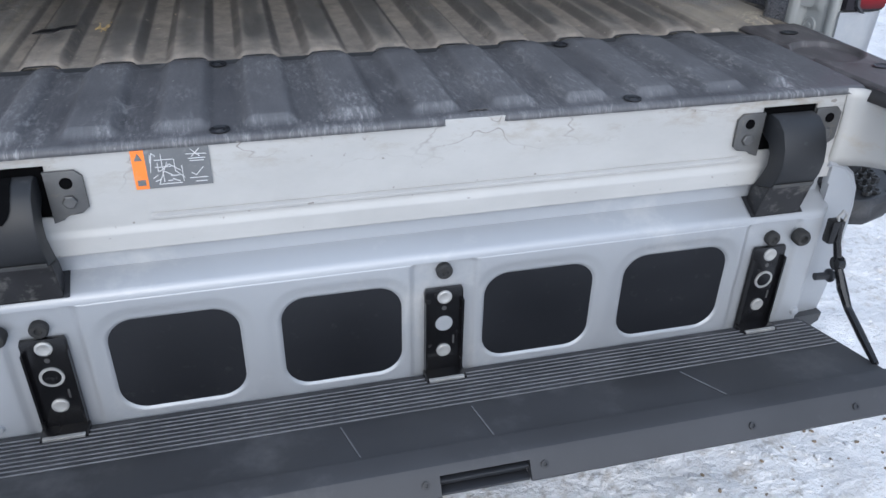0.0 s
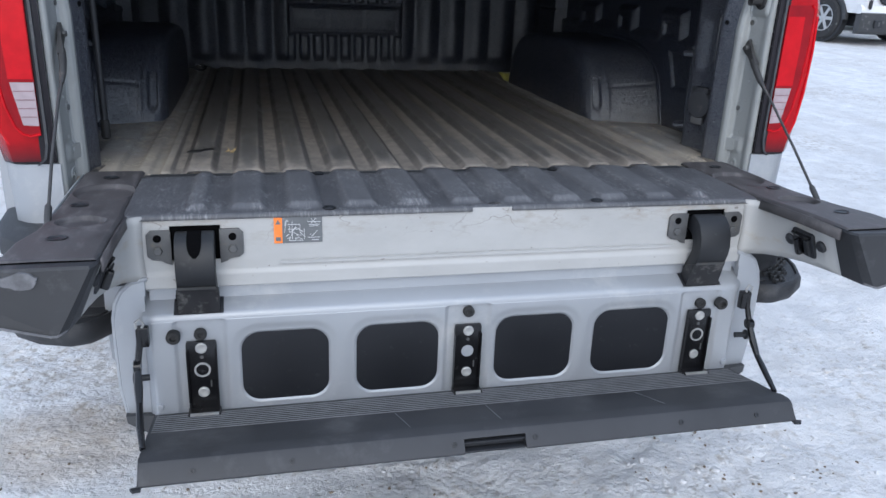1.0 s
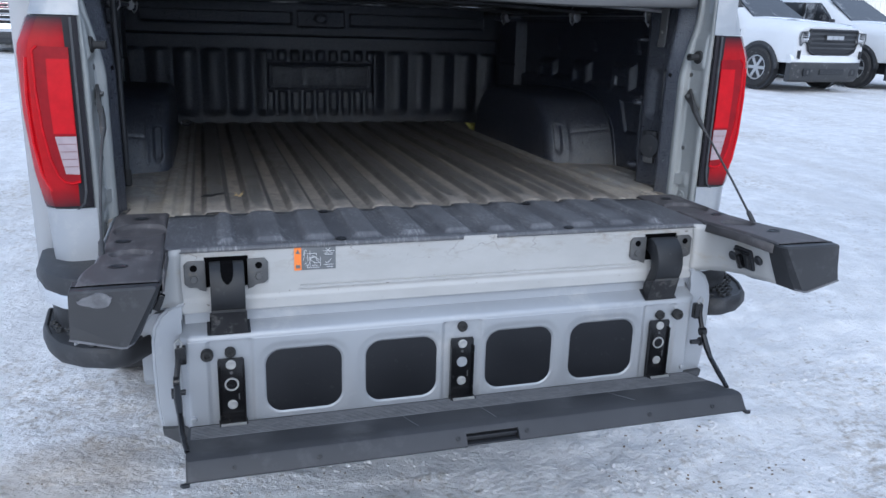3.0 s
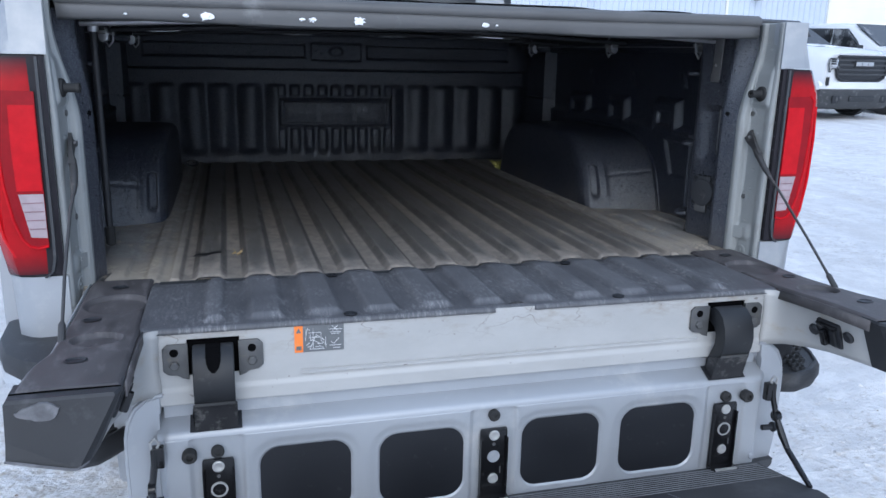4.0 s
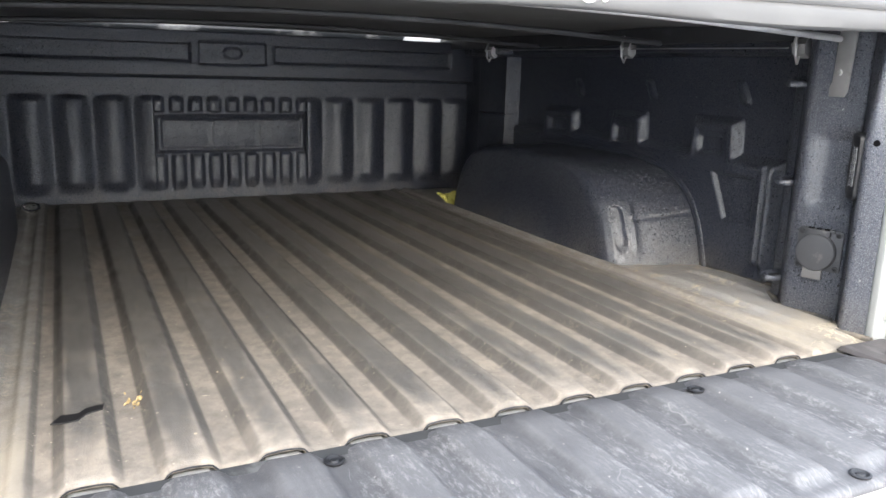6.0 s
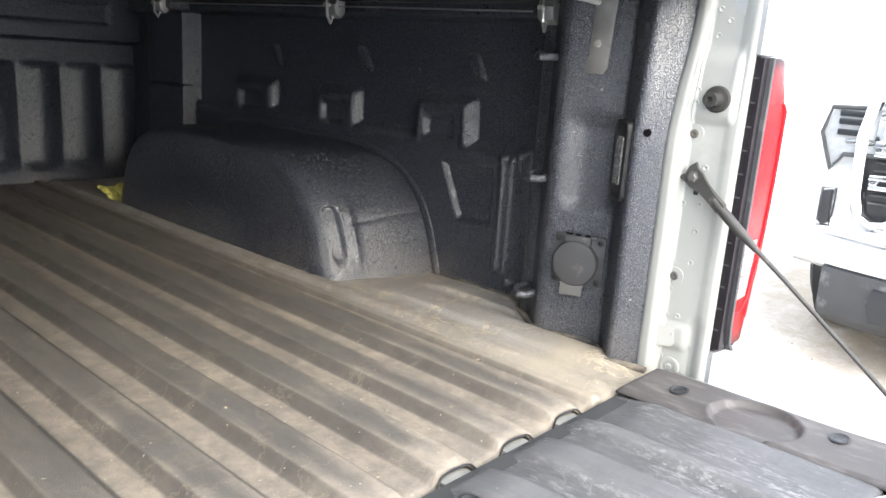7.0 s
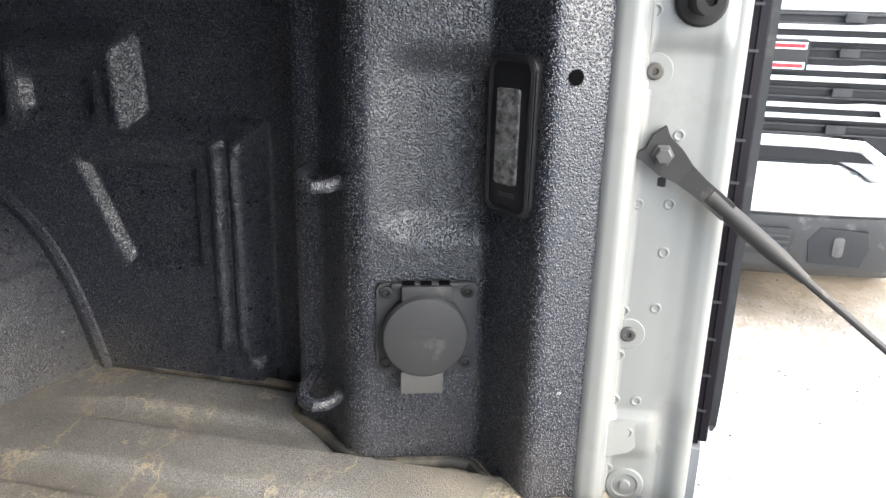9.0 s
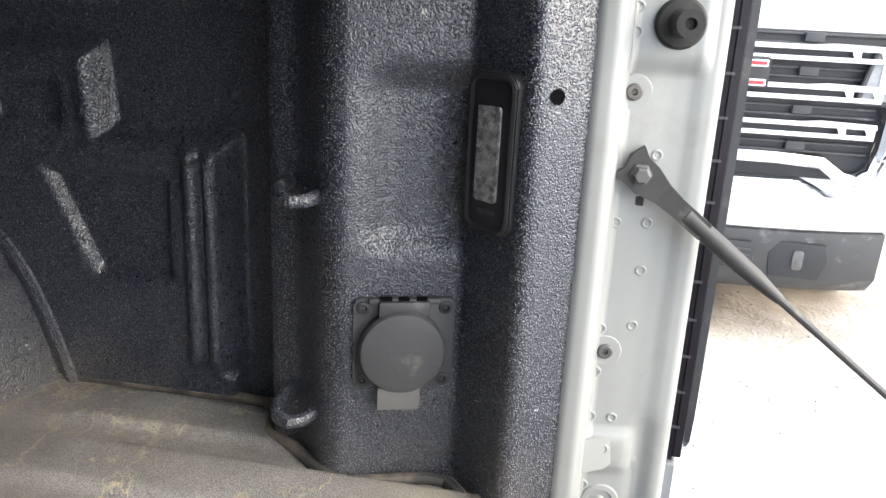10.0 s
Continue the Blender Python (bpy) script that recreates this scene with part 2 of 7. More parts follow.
def floor_liner():
    """Black ribbed floor coating gone grey; tan mud in the troughs, thickest near the tailgate, drying in wavy rims in the corners."""
    m, nt, bs = shader("dusty_ribbed_floor_coating")
    vec = coords(nt)
    sep = nt.nodes.new("ShaderNodeSeparateXYZ")
    nt.links.new(vec, sep.inputs["Vector"])
    x, y = sep.outputs["X"], sep.outputs["Y"]
    phase = arith(nt, "MULTIPLY", x, 2 * math.pi / 0.1045)
    # mud creeps over the ribs' edges unevenly, at two scales
    creep = arith(nt, "ADD", arith(nt, "MULTIPLY", arith(nt, "SUBTRACT", noise_tex(nt, coords(nt, (16, 7, 1)), 2.0, 8, 0.68), 0.5), 1.5),
                  arith(nt, "MULTIPLY", arith(nt, "SUBTRACT", noise_tex(nt, coords(nt, (3.5, 2.2, 1)), 1.6, 4, 0.6), 0.5), 1.0))
    rear = ramp(nt, arith(nt, "DIVIDE", arith(nt, "ADD", y, 0.04), 1.9), [(0.0, 1.0), (0.06, 0.75), (0.16, 0.45), (0.42, 0.2), (1.0, 0.0)])
    wave = arith(nt, "ADD", arith(nt, "MULTIPLY", arith(nt, "COSINE", phase), -0.85), creep)
    wave = arith(nt, "ADD", wave, arith(nt, "MULTIPLY", arith(nt, "SUBTRACT", rear, 0.38), 1.0))
    trough = ramp(nt, arith(nt, "ADD", arith(nt, "MULTIPLY", wave, 0.5), 0.5), [(0.22, 0.0), (0.55, 0.6), (0.95, 1.0)])
    outer = ramp(nt, arith(nt, "ABSOLUTE", x), [(0.575, 0.0), (0.60, 1.0)])
    plate = ramp(nt, noise_tex(nt, coords(nt, (6, 6, 1)), 1.4, 7, 0.62), [(0.50, 0.0), (0.70, 0.45)])
    ramp_in = ramp(nt, arith(nt, "ABSOLUTE", x), [(0.645, 1.0), (0.70, 0.0)])
    lipside = ramp(nt, arith(nt, "ADD", y, arith(nt, "MULTIPLY", creep, 0.03)), [(0.10, 1.0), (0.26, 0.0)])
    plate = arith(nt, "MAXIMUM", plate, arith(nt, "MULTIPLY", arith(nt, "MAXIMUM", ramp_in, lipside), 0.55))
    plate = arith(nt, "ADD", plate, ramp(nt, arith(nt, "ADD", x, 1.0), [(0.38, 0.12), (0.45, 0.0)]), clamp=True)
    trough = mix(nt, outer, trough, plate)
    blot = noise_tex(nt, vec, 9, 9, 0.7)
    near = ramp(nt, arith(nt, "DIVIDE", arith(nt, "ADD", y, 0.04), 1.9), [(0.0, 1.0), (0.06, 0.97), (0.2, 0.80), (0.5, 0.56), (1.0, 0.40)])
    edge = ramp(nt, arith(nt, "ADD", y, arith(nt, "MULTIPLY", blot, 0.12)), [(0.03, 1.0), (0.14, 0.0)])
    cover = arith(nt, "MULTIPLY", trough, near)
    cover = arith(nt, "ADD", cover, arith(nt, "MULTIPLY", arith(nt, "SUBTRACT", blot, 0.5), 1.6))
    cover = arith(nt, "ADD", cover, arith(nt, "MULTIPLY", edge, 0.5))
    dust = ramp(nt, cover, [(0.06, 0.0), (0.34, 0.42), (0.62, 0.8), (0.9, 0.97)])
    tan = mix(nt, noise_tex(nt, vec, 24, 8, 0.7), (0.14, 0.125, 0.110), (0.40, 0.352, 0.298))
    grey = mix(nt, noise_tex(nt, coords(nt, (24, 6, 1)), 2.2, 9, 0.74), (0.046, 0.044, 0.042), (0.200, 0.188, 0.174))
    pit = nt.nodes.new("ShaderNodeTexVoronoi")
    pit.inputs["Scale"].default_value = 800
    nt.links.new(vec, pit.inputs["Vector"])
    bare = mix(nt, noise_tex(nt, vec, 11, 9, 0.72), (0.19, 0.188, 0.186), (0.62, 0.60, 0.565))
    bare = mix(nt, ramp(nt, pit.outputs["Distance"], [(0.34, 0.0), (0.60, 0.5)]), bare, (0.03, 0.03, 0.032))
    grey = mix(nt, outer, grey, bare)
    # rib flanks darkened by slope: bare of dust, their shaded sides painted in too
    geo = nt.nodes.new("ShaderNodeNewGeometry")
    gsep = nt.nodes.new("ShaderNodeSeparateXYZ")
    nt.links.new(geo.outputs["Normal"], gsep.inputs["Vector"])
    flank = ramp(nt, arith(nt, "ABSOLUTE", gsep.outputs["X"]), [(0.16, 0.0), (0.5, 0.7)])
    clump = ramp(nt, noise_tex(nt, vec, 34, 9, 0.75), [(0.36, 0.0), (0.66, 1.0)])
    tan = mix(nt, clump, mix(nt, 0.45, tan, (0.05, 0.045, 0.04)), tan)
    crust = ramp(nt, noise_tex(nt, coords(nt, (9, 5, 1)), 1.6, 8, 0.7), [(0.52, 0.0), (0.68, 0.75)])
    tan = mix(nt, arith(nt, "MULTIPLY", crust, near), tan, (0.35, 0.30, 0.245))
    tan = mix(nt, arith(nt, "MULTIPLY", arith(nt, "MULTIPLY", outer, lipside), ramp(nt, blot, [(0.35, 0.3), (0.6, 1.0)])), tan, (0.36, 0.318, 0.258))
    col = mix(nt, dust, grey, tan)
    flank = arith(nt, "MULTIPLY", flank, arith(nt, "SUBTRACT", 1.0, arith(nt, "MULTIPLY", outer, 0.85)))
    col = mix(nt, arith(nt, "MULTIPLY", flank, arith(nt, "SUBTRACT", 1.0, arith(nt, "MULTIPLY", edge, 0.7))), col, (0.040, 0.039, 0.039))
    # dried rims of mud on the flat corners
    vo = nt.nodes.new("ShaderNodeTexVoronoi")
    vo.feature = "DISTANCE_TO_EDGE"
    vo.inputs["Scale"].default_value = 6.0
    wn_ = nt.nodes.new("ShaderNodeTexNoise")
    wn_.inputs["Scale"].default_value = 12
    wn_.inputs["Detail"].default_value = 7
    wn_.inputs["Roughness"].default_value = 0.65
    nt.links.new(vec, wn_.inputs["Vector"])
    sc = nt.nodes.new("ShaderNodeVectorMath")
    sc.operation = "SCALE"
    sc.inputs["Scale"].default_value = 0.22
    nt.links.new(wn_.outputs["Color"], sc.inputs[0])
    warp = nt.nodes.new("ShaderNodeVectorMath")
    warp.operation = "ADD"
    nt.links.new(vec, warp.inputs[0])
    nt.links.new(sc.outputs["Vector"], warp.inputs[1])
    nt.links.new(warp.outputs["Vector"], vo.inputs["Vector"])
    rim = ramp(nt, vo.outputs["Distance"], [(0.003, 0.95), (0.009, 0.55), (0.024, 0.0)])
    rim = arith(nt, "MULTIPLY", rim, ramp(nt, noise_tex(nt, vec, 7, 5), [(0.36, 0.0), (0.50, 1.0)]))
    rim = arith(nt, "MULTIPLY", rim, ramp(nt, arith(nt, "ABSOLUTE", x), [(0.60, 0.12), (0.68, 1.0)]))
    col = mix(nt, rim, col, (0.56, 0.48, 0.35))
    speck = ramp(nt, noise_tex(nt, vec, 130, 2), [(0.71, 0.0), (0.76, 0.8)])
    col = mix(nt, speck, col, (0.48, 0.42, 0.33))
    nt.links.new(col, bs.inputs["Base Color"])
    nt.links.new(ramp(nt, dust, [(0.0, 0.40), (0.8, 0.85)]), bs.inputs["Roughness"])
    grain = noise_tex(nt, vec, 380, 3)
    pebble = arith(nt, "MULTIPLY", arith(nt, "SUBTRACT", 1.0, pit.outputs["Distance"]), arith(nt, "SUBTRACT", 1.1, arith(nt, "MULTIPLY", dust, 0.6)))
    bump(nt, bs, arith(nt, "ADD", arith(nt, "ADD", arith(nt, "ADD", grain, arith(nt, "MULTIPLY", blot, 1.5)), rim), pebble), 0.7, 0.002)
    return m


FLOOR_LINER = floor_liner()


def gate_liner():
    """Black plastic on the tailgate: crests rubbed grey in patches, fine scuffs and stray scratches, grit."""
    m, nt, bs = shader("scuffed_tailgate_plastic")
    vec = coords(nt)
    scuff = noise_tex(nt, coords(nt, (120, 14, 1)), 1.6, 9, 0.8)
    cross = noise_tex(nt, coords(nt, (18, 110, 1)), 1.6, 8, 0.8)
    big = noise_tex(nt, vec, 8, 8, 0.7)
    patch = noise_tex(nt, vec, 2.6, 4, 0.6)
    sep = nt.nodes.new("ShaderNodeSeparateXYZ")
    nt.links.new(vec, sep.inputs["Vector"])
    high = ramp(nt, arith(nt, "MULTIPLY", arith(nt, "SUBTRACT", sep.outputs["Z"], 0.8385), 100), [(0.15, 0.0), (0.8, 1.0)])
    raw = arith(nt, "ADD", arith(nt, "MULTIPLY", scuff, 0.36), arith(nt, "MULTIPLY", big, 0.36))
    raw = arith(nt, "ADD", raw, arith(nt, "MULTIPLY", cross, 0.2))
    raw = arith(nt, "ADD", raw, arith(nt, "MULTIPLY", arith(nt, "MULTIPLY", high, patch), 0.17))
    mask = ramp(nt, raw, [(0.36, 0.0), (0.54, 0.4), (0.76, 0.9)])
    col = mix(nt, mask, (0.055, 0.056, 0.062), (0.185, 0.185, 0.193))
    scratch = ramp(nt, arith(nt, "ABSOLUTE", arith(nt, "SUBTRACT", noise_tex(nt, coords(nt, (5, 3, 1)), 3.2, 2, 0.4), 0.5)), [(0.0, 0.55), (0.005, 0.0)])
    scratch = arith(nt, "MULTIPLY", scratch, ramp(nt, noise_tex(nt, vec, 14, 3), [(0.52, 0.0), (0.62, 1.0)]))
    col = mix(nt, scratch, col, (0.26, 0.26, 0.26))
    chalk = ramp(nt, noise_tex(nt, coords(nt, (120, 34, 1)), 1.5, 7, 0.85), [(0.5, 0.0), (0.60, 1.0)])
    chalk = arith(nt, "MULTIPLY", chalk, ramp(nt, noise_tex(nt, coords(nt, (9, 4, 1)), 1.4, 6, 0.7), [(0.42, 0.0), (0.62, 0.85)]))
    col = mix(nt, chalk, col, (0.27, 0.27, 0.275))
    spot = ramp(nt, noise_tex(nt, vec, 110, 2), [(0.71, 0.0), (0.76, 0.7)])
    col = mix(nt, spot, col, (0.36, 0.35, 0.33))
    nt.links.new(col, bs.inputs["Base Color"])
    nt.links.new(ramp(nt, mask, [(0.0, 0.46), (1.0, 0.72)]), bs.inputs["Roughness"])
    bump(nt, bs, arith(nt, "ADD", noise_tex(nt, vec, 420, 3), arith(nt, "MULTIPLY", scuff, 0.5)), 0.45, 0.0011)
    return m


GATE_LINER = gate_liner()


def snow():
    """Packed, trodden snow with grit and brown slush where cars stood."""
    m, nt, bs = shader("packed_snow")
    vec = coords(nt)
    big = noise_tex(nt, vec, 0.9, 7, 0.6)
    mid = noise_tex(nt, vec, 7, 8, 0.65)
    col = mix(nt, ramp(nt, mid, [(0.35, 0.0), (0.7, 1.0)]), (0.64, 0.64, 0.645), (0.85, 0.846, 0.845))
    grit = ramp(nt, arith(nt, "MULTIPLY", noise_tex(nt, vec, 34, 6, 0.7), arith(nt, "ADD", big, 0.52)), [(0.58, 0.0), (0.72, 0.75)])
    col = mix(nt, grit, col, (0.34, 0.31, 0.27))
    drive = nt.nodes.new("ShaderNodeMapping")
    drive.inputs["Rotation"].default_value = (0, 0, radians(24))
    drive.inputs["Scale"].default_value = (2.6, 0.30, 1)
    nt.links.new(vec, drive.inputs["Vector"])
    lane = ramp(nt, noise_tex(nt, drive.outputs["Vector"], 1.0, 8, 0.62), [(0.46, 0.0), (0.66, 0.6)])
    col = mix(nt, lane, col, (0.60, 0.585, 0.57))
    soil = ramp(nt, arith(nt, "MULTIPLY", noise_tex(nt, vec, 19, 8, 0.7), arith(nt, "ADD", big, 0.5)), [(0.55, 0.0), (0.72, 0.55)])
    col = mix(nt, soil, col, (0.40, 0.34, 0.27))
    sep = nt.nodes.new("ShaderNodeSeparateXYZ")
    nt.links.new(vec, sep.inputs["Vector"])

    def patch(cx, cy, rx, ry):
        dx = arith(nt, "DIVIDE", arith(nt, "SUBTRACT", sep.outputs["X"], cx), rx)
        dy = arith(nt, "DIVIDE", arith(nt, "SUBTRACT", sep.outputs["Y"], cy), ry)
        d = arith(nt, "ADD", arith(nt, "MULTIPLY", dx, dx), arith(nt, "MULTIPLY", dy, dy))
        d = arith(nt, "ADD", d, arith(nt, "MULTIPLY", mid, 0.5))
        return ramp(nt, d, [(0.45, 0.85), (1.30, 0.0)])

    for spec in ((5.0, -0.3, 2.9, 2.7), (-0.97, 0.24, 0.34, 0.26)):
        col = mix(nt, arith(nt, "MULTIPLY", patch(*spec), 1.0 if spec[0] > 0 else 0.55), col, (0.36, 0.285, 0.20))
    nt.links.new(col, bs.inputs["Base Color"])
    bs.inputs["Roughness"].default_value = 0.75
    bs.inputs["Specular IOR Level"].default_value = 0.3
    lump = ramp(nt, noise_tex(nt, vec, 16, 5, 0.6), [(0.52, 0.0), (0.68, 1.0)])
    h = arith(nt, "ADD", arith(nt, "MULTIPLY", mid, 0.8), arith(nt, "MULTIPLY", lump, 0.26))
    h = arith(nt, "ADD", h, arith(nt, "MULTIPLY", noise_tex(nt, coords(nt, (1, 1.6, 1)), 27, 7, 0.6), 0.42))
    bump(nt, bs, arith(nt, "ADD", h, arith(nt, "MULTIPLY", noise_tex(nt, vec, 50, 5, 0.65), 0.30)), 0.55, 0.045)
    return m


SNOW = snow()


def face_paint():
    """Off-white paint of the gate's rear face: rust-brown stains and peeling along its upper edge, grey grime."""
    m, nt, bs = shader("stained_gate_paint")
    vec = coords(nt)
    sep = nt.nodes.new("ShaderNodeSeparateXYZ")
    nt.links.new(vec, sep.inputs["Vector"])
    big = noise_tex(nt, coords(nt, (1, 1, 2)), 6, 6, 0.65)
    col = mix(nt, ramp(nt, big, [(0.3, 0.0), (0.7, 1.0)]), (0.375, 0.372, 0.36), (0.44, 0.437, 0.425))
    top = ramp(nt, arith(nt, "MULTIPLY", arith(nt, "SUBTRACT", sep.outputs["Z"], 0.70), 7.0), [(0.50, 0.0), (0.86, 1.0)])
    stain = ramp(nt, noise_tex(nt, coords(nt, (1, 1, 2.5)), 15, 9, 0.72), [(0.50, 0.0), (0.68, 0.6)])
    col = mix(nt, arith(nt, "MULTIPLY", stain, top), col, (0.24, 0.195, 0.13))
    curl = ramp(nt, arith(nt, "ABSOLUTE", arith(nt, "SUBTRACT", noise_tex(nt, coords(nt, (1, 1, 2)), 9, 3, 0.5), 0.5)), [(0.0, 0.8), (0.010, 0.0)])
    curl = arith(nt, "MULTIPLY", arith(nt, "MULTIPLY", curl, top), ramp(nt, big, [(0.42, 0.0), (0.58, 1.0)]))
    col = mix(nt, curl, col, (0.16, 0.14, 0.12))
    dot = ramp(nt, noise_tex(nt, vec, 70, 2), [(0.72, 0.0), (0.76, 0.7)])
    col = mix(nt, dot, col, (0.15, 0.13, 0.11))
    nt.links.new(col, bs.inputs["Base Color"])
    bs.inputs["Metallic"].default_value = 0.1
    nt.links.new(ramp(nt, big, [(0.3, 0.45), (0.7, 0.62)]), bs.inputs["Roughness"])
    bump(nt, bs, arith(nt, "ADD", big, curl), 0.3, 0.0015)
    return m


FACE_PAINT = face_paint()
SCRAPE = surface("scraped_plastic", (0.15, 0.15, 0.158), 0.8, 0, 0.4, 60, 300, 0.4, 0.002, (0.10, 0.10, 0.105), 0.45, 45)
WORN_STEEL = surface("worn_black_steel", (0.022, 0.022, 0.024), 0.5, 0.2, 0.3, 30, 300, 0.1, 0.0004, (0.20, 0.195, 0.18), 0.3, 38)
LOOSE_SNOW = surface("loose_snow", (0.86, 0.87, 0.89), 0.8, 0, 0.05, 20, 120, 0.4, 0.004)


# ---- mesh helpers ----
def part(name, bm, material, parent=None, label="", smooth=False, thick=0.0, angle=35):
    """Links a bmesh as one mesh object, under a thing or a part."""
    bmesh.ops.remove_doubles(bm, verts=bm.verts, dist=1e-6)
    bmesh.ops.recalc_face_normals(bm, faces=bm.faces)
    me = bpy.data.meshes.new(name)
    bm.to_mesh(me)
    bm.free()
    me.materials.append(material)
    ob = new(name, me)
    if smooth:
        me.polygons.foreach_set("use_smooth", [True] * len(me.polygons))
        me.set_sharp_from_angle(angle=radians(angle))
    if parent:
        ob.parent = parent
    if thick:
        so = ob.modifiers.new("thickness", "SOLIDIFY")
        so.thickness, so.offset = thick, -1
    if label:
        ob["label"] = label
    return ob


def thing(name, label, category, group=""):
    return tagged(new(name), label, category, group)


def box(bm, x0, x1, y0, y1, z0, z1, bevel=0.0, m=None):
    res = bmesh.ops.create_cube(bm, size=1)
    vs = res["verts"]
    for v in vs:
        v.co = Vector(((x0 + x1) / 2 + v.co.x * (x1 - x0), (y0 + y1) / 2 + v.co.y * (y1 - y0), (z0 + z1) / 2 + v.co.z * (z1 - z0)))
    if bevel:
        es = list({e for v in vs for e in v.link_edges})
        r = bmesh.ops.bevel(bm, geom=es, offset=bevel, segments=2, affect="EDGES", profile=0.6)
        vs = list({v for f in r["faces"] for v in f.verts} | {v for v in vs if v.is_valid})
    if m is not None:
        bmesh.ops.transform(bm, matrix=m, verts=vs)
    return bm


def boxed(*a, bevel=0.0, m=None):
    return box(bmesh.new(), *a, bevel=bevel, m=m)


AXIS = {"x": lambda a, b, c: (c, a, b), "y": lambda a, b, c: (a, c, b), "z": lambda a, b, c: (a, b, c)}


def prism(outline, axis, c0, c1, bevel=0.0, bm=None, segments=2):
    """A polygon drawn in the two other axes (in x, y, z order), pushed out along an axis from c0 to c1."""
    bm = bm or bmesh.new()
    put = AXIS[axis]
    lo = [bm.verts.new(put(a, b, c0)) for a, b in outline]
    hi = [bm.verts.new(put(a, b, c1)) for a, b in outline]
    f0, f1 = bm.faces.new(lo), bm.faces.new(hi)
    n = len(lo)
    for i in range(n):
        bm.faces.new((lo[i], lo[(i + 1) % n], hi[(i + 1) % n], hi[i]))
    if bevel:
        es = list(f0.edges) + list(f1.edges)
        bmesh.ops.bevel(bm, geom=es, offset=bevel, segments=segments, affect="EDGES", profile=0.6)
    return bm


def rounded(x0, x1, z0, z1, r, n=5):
    """The outline of a rectangle with round corners."""
    pts = []
    for cx, cz, a0 in ((x1 - r, z1 - r, 0), (x0 + r, z1 - r, 90), (x0 + r, z0 + r, 180), (x1 - r, z0 + r, 270)):
        for i in range(n + 1):
            a = radians(a0 + 90 * i / n)
            pts.append((cx + r * math.cos(a), cz + r * math.sin(a)))
    return pts


def grid(us, vs, place, bm=None):
    """A sheet of quads: place(u, v) gives the point."""
    bm = bm or bmesh.new()
    rows = [[bm.verts.new(place(u, v)) for u in us] for v in vs]
    for a, b in zip(rows, rows[1:]):
        for i in range(len(us) - 1):
            bm.faces.new((a[i], a[i + 1], b[i + 1], b[i]))
    return bm


def loft(sections, close=True, caps=True, bm=None):
    """Joins rings of as many points each."""
    bm = bm or bmesh.new()
    rings = [[bm.verts.new(p) for p in s] for s in sections]
    n = len(rings[0])
    for a, b in zip(rings, rings[1:]):
        for i in range(n if close else n - 1):
            j = (i + 1) % n
            bm.faces.new((a[i], a[j], b[j], b[i]))
    if caps and close:
        bm.faces.new(rings[0])
        bm.faces.new(rings[-1])
    return bm


def tube(points, radius, sides=10, bm=None):
    """A pipe along a line of points; radius is a number or one for each point."""
    bm = bm or bmesh.new()
    pts = [Vector(p) for p in points]
    rad = radius if isinstance(radius, (list, tuple)) else [radius] * len(pts)
    rings, side = [], None
    for i, p in enumerate(pts):
        t = (pts[min(i + 1, len(pts) - 1)] - pts[max(i - 1, 0)]).normalized()
        ref = side if side is not None else (Vector((0, 0, 1)) if abs(t.z) < 0.9 else Vector((1, 0, 0)))
        u = (ref - t * ref.dot(t)).normalized()
        side = u
        w = t.cross(u)
        rings.append([p + (u * math.cos(2 * math.pi * k / sides) + w * math.sin(2 * math.pi * k / sides)) * rad[i] for k in range(sides)])
    return loft(rings, bm=bm)


def turned(profile, n=24, m=None, bm=None):
    """A profile of (radius, height) turned about z, then placed by m."""
    bm = bm or bmesh.new()
    ring_shaped = profile[0][0] > 0 and profile[-1][0] > 0
    rings = [[(r * math.cos(2 * math.pi * k / n), r * math.sin(2 * math.pi * k / n), h) for k in range(n)] for r, h in profile + (profile[:1] if ring_shaped else [])]
    before = set(bm.verts)
    loft(rings, caps=not ring_shaped, bm=bm)
    if m is not None:
        bmesh.ops.transform(bm, matrix=m, verts=[v for v in bm.verts if v not in before])
    return bm


def facing(p, normal):
    """A pose at p whose z runs along the normal."""
    return Matrix.Translation(p) @ Vector(normal).to_track_quat("Z", "Y").to_matrix().to_4x4()


def smoothstep(a, b, x):
    t = min(1.0, max(0.0, (x - a) / (b - a)))
    return t * t * (3 - 2 * t)


def sd_rounded(px, pz, x0, x1, z0, z1, r):
    """Distance to a rounded rectangle, negative inside."""
    qx = abs(px - (x0 + x1) / 2) - (x1 - x0) / 2 + r
    qz = abs(pz - (z0 + z1) / 2) - (z1 - z0) / 2 + r
    return math.hypot(max(qx, 0), max(qz, 0)) + min(max(qx, qz), 0) - r


def span(a, b, n):
    return [a + (b - a) * i / n for i in range(n + 1)]


def along(knots, x):
    """Straight lines between knots (x, y)."""
    if x <= knots[0][0]:
        return knots[0][1]
    for (x0, y0), (x1, y1) in zip(knots, knots[1:]):
        if x <= x1:
            return y0 + (y1 - y0) * (x - x0) / (x1 - x0)
    return knots[-1][1]


# ---- ground and distance ----
def ground_z(x, y):
    """The lot rises gently away from the gate."""
    return 0.022 * y - 0.002 * x


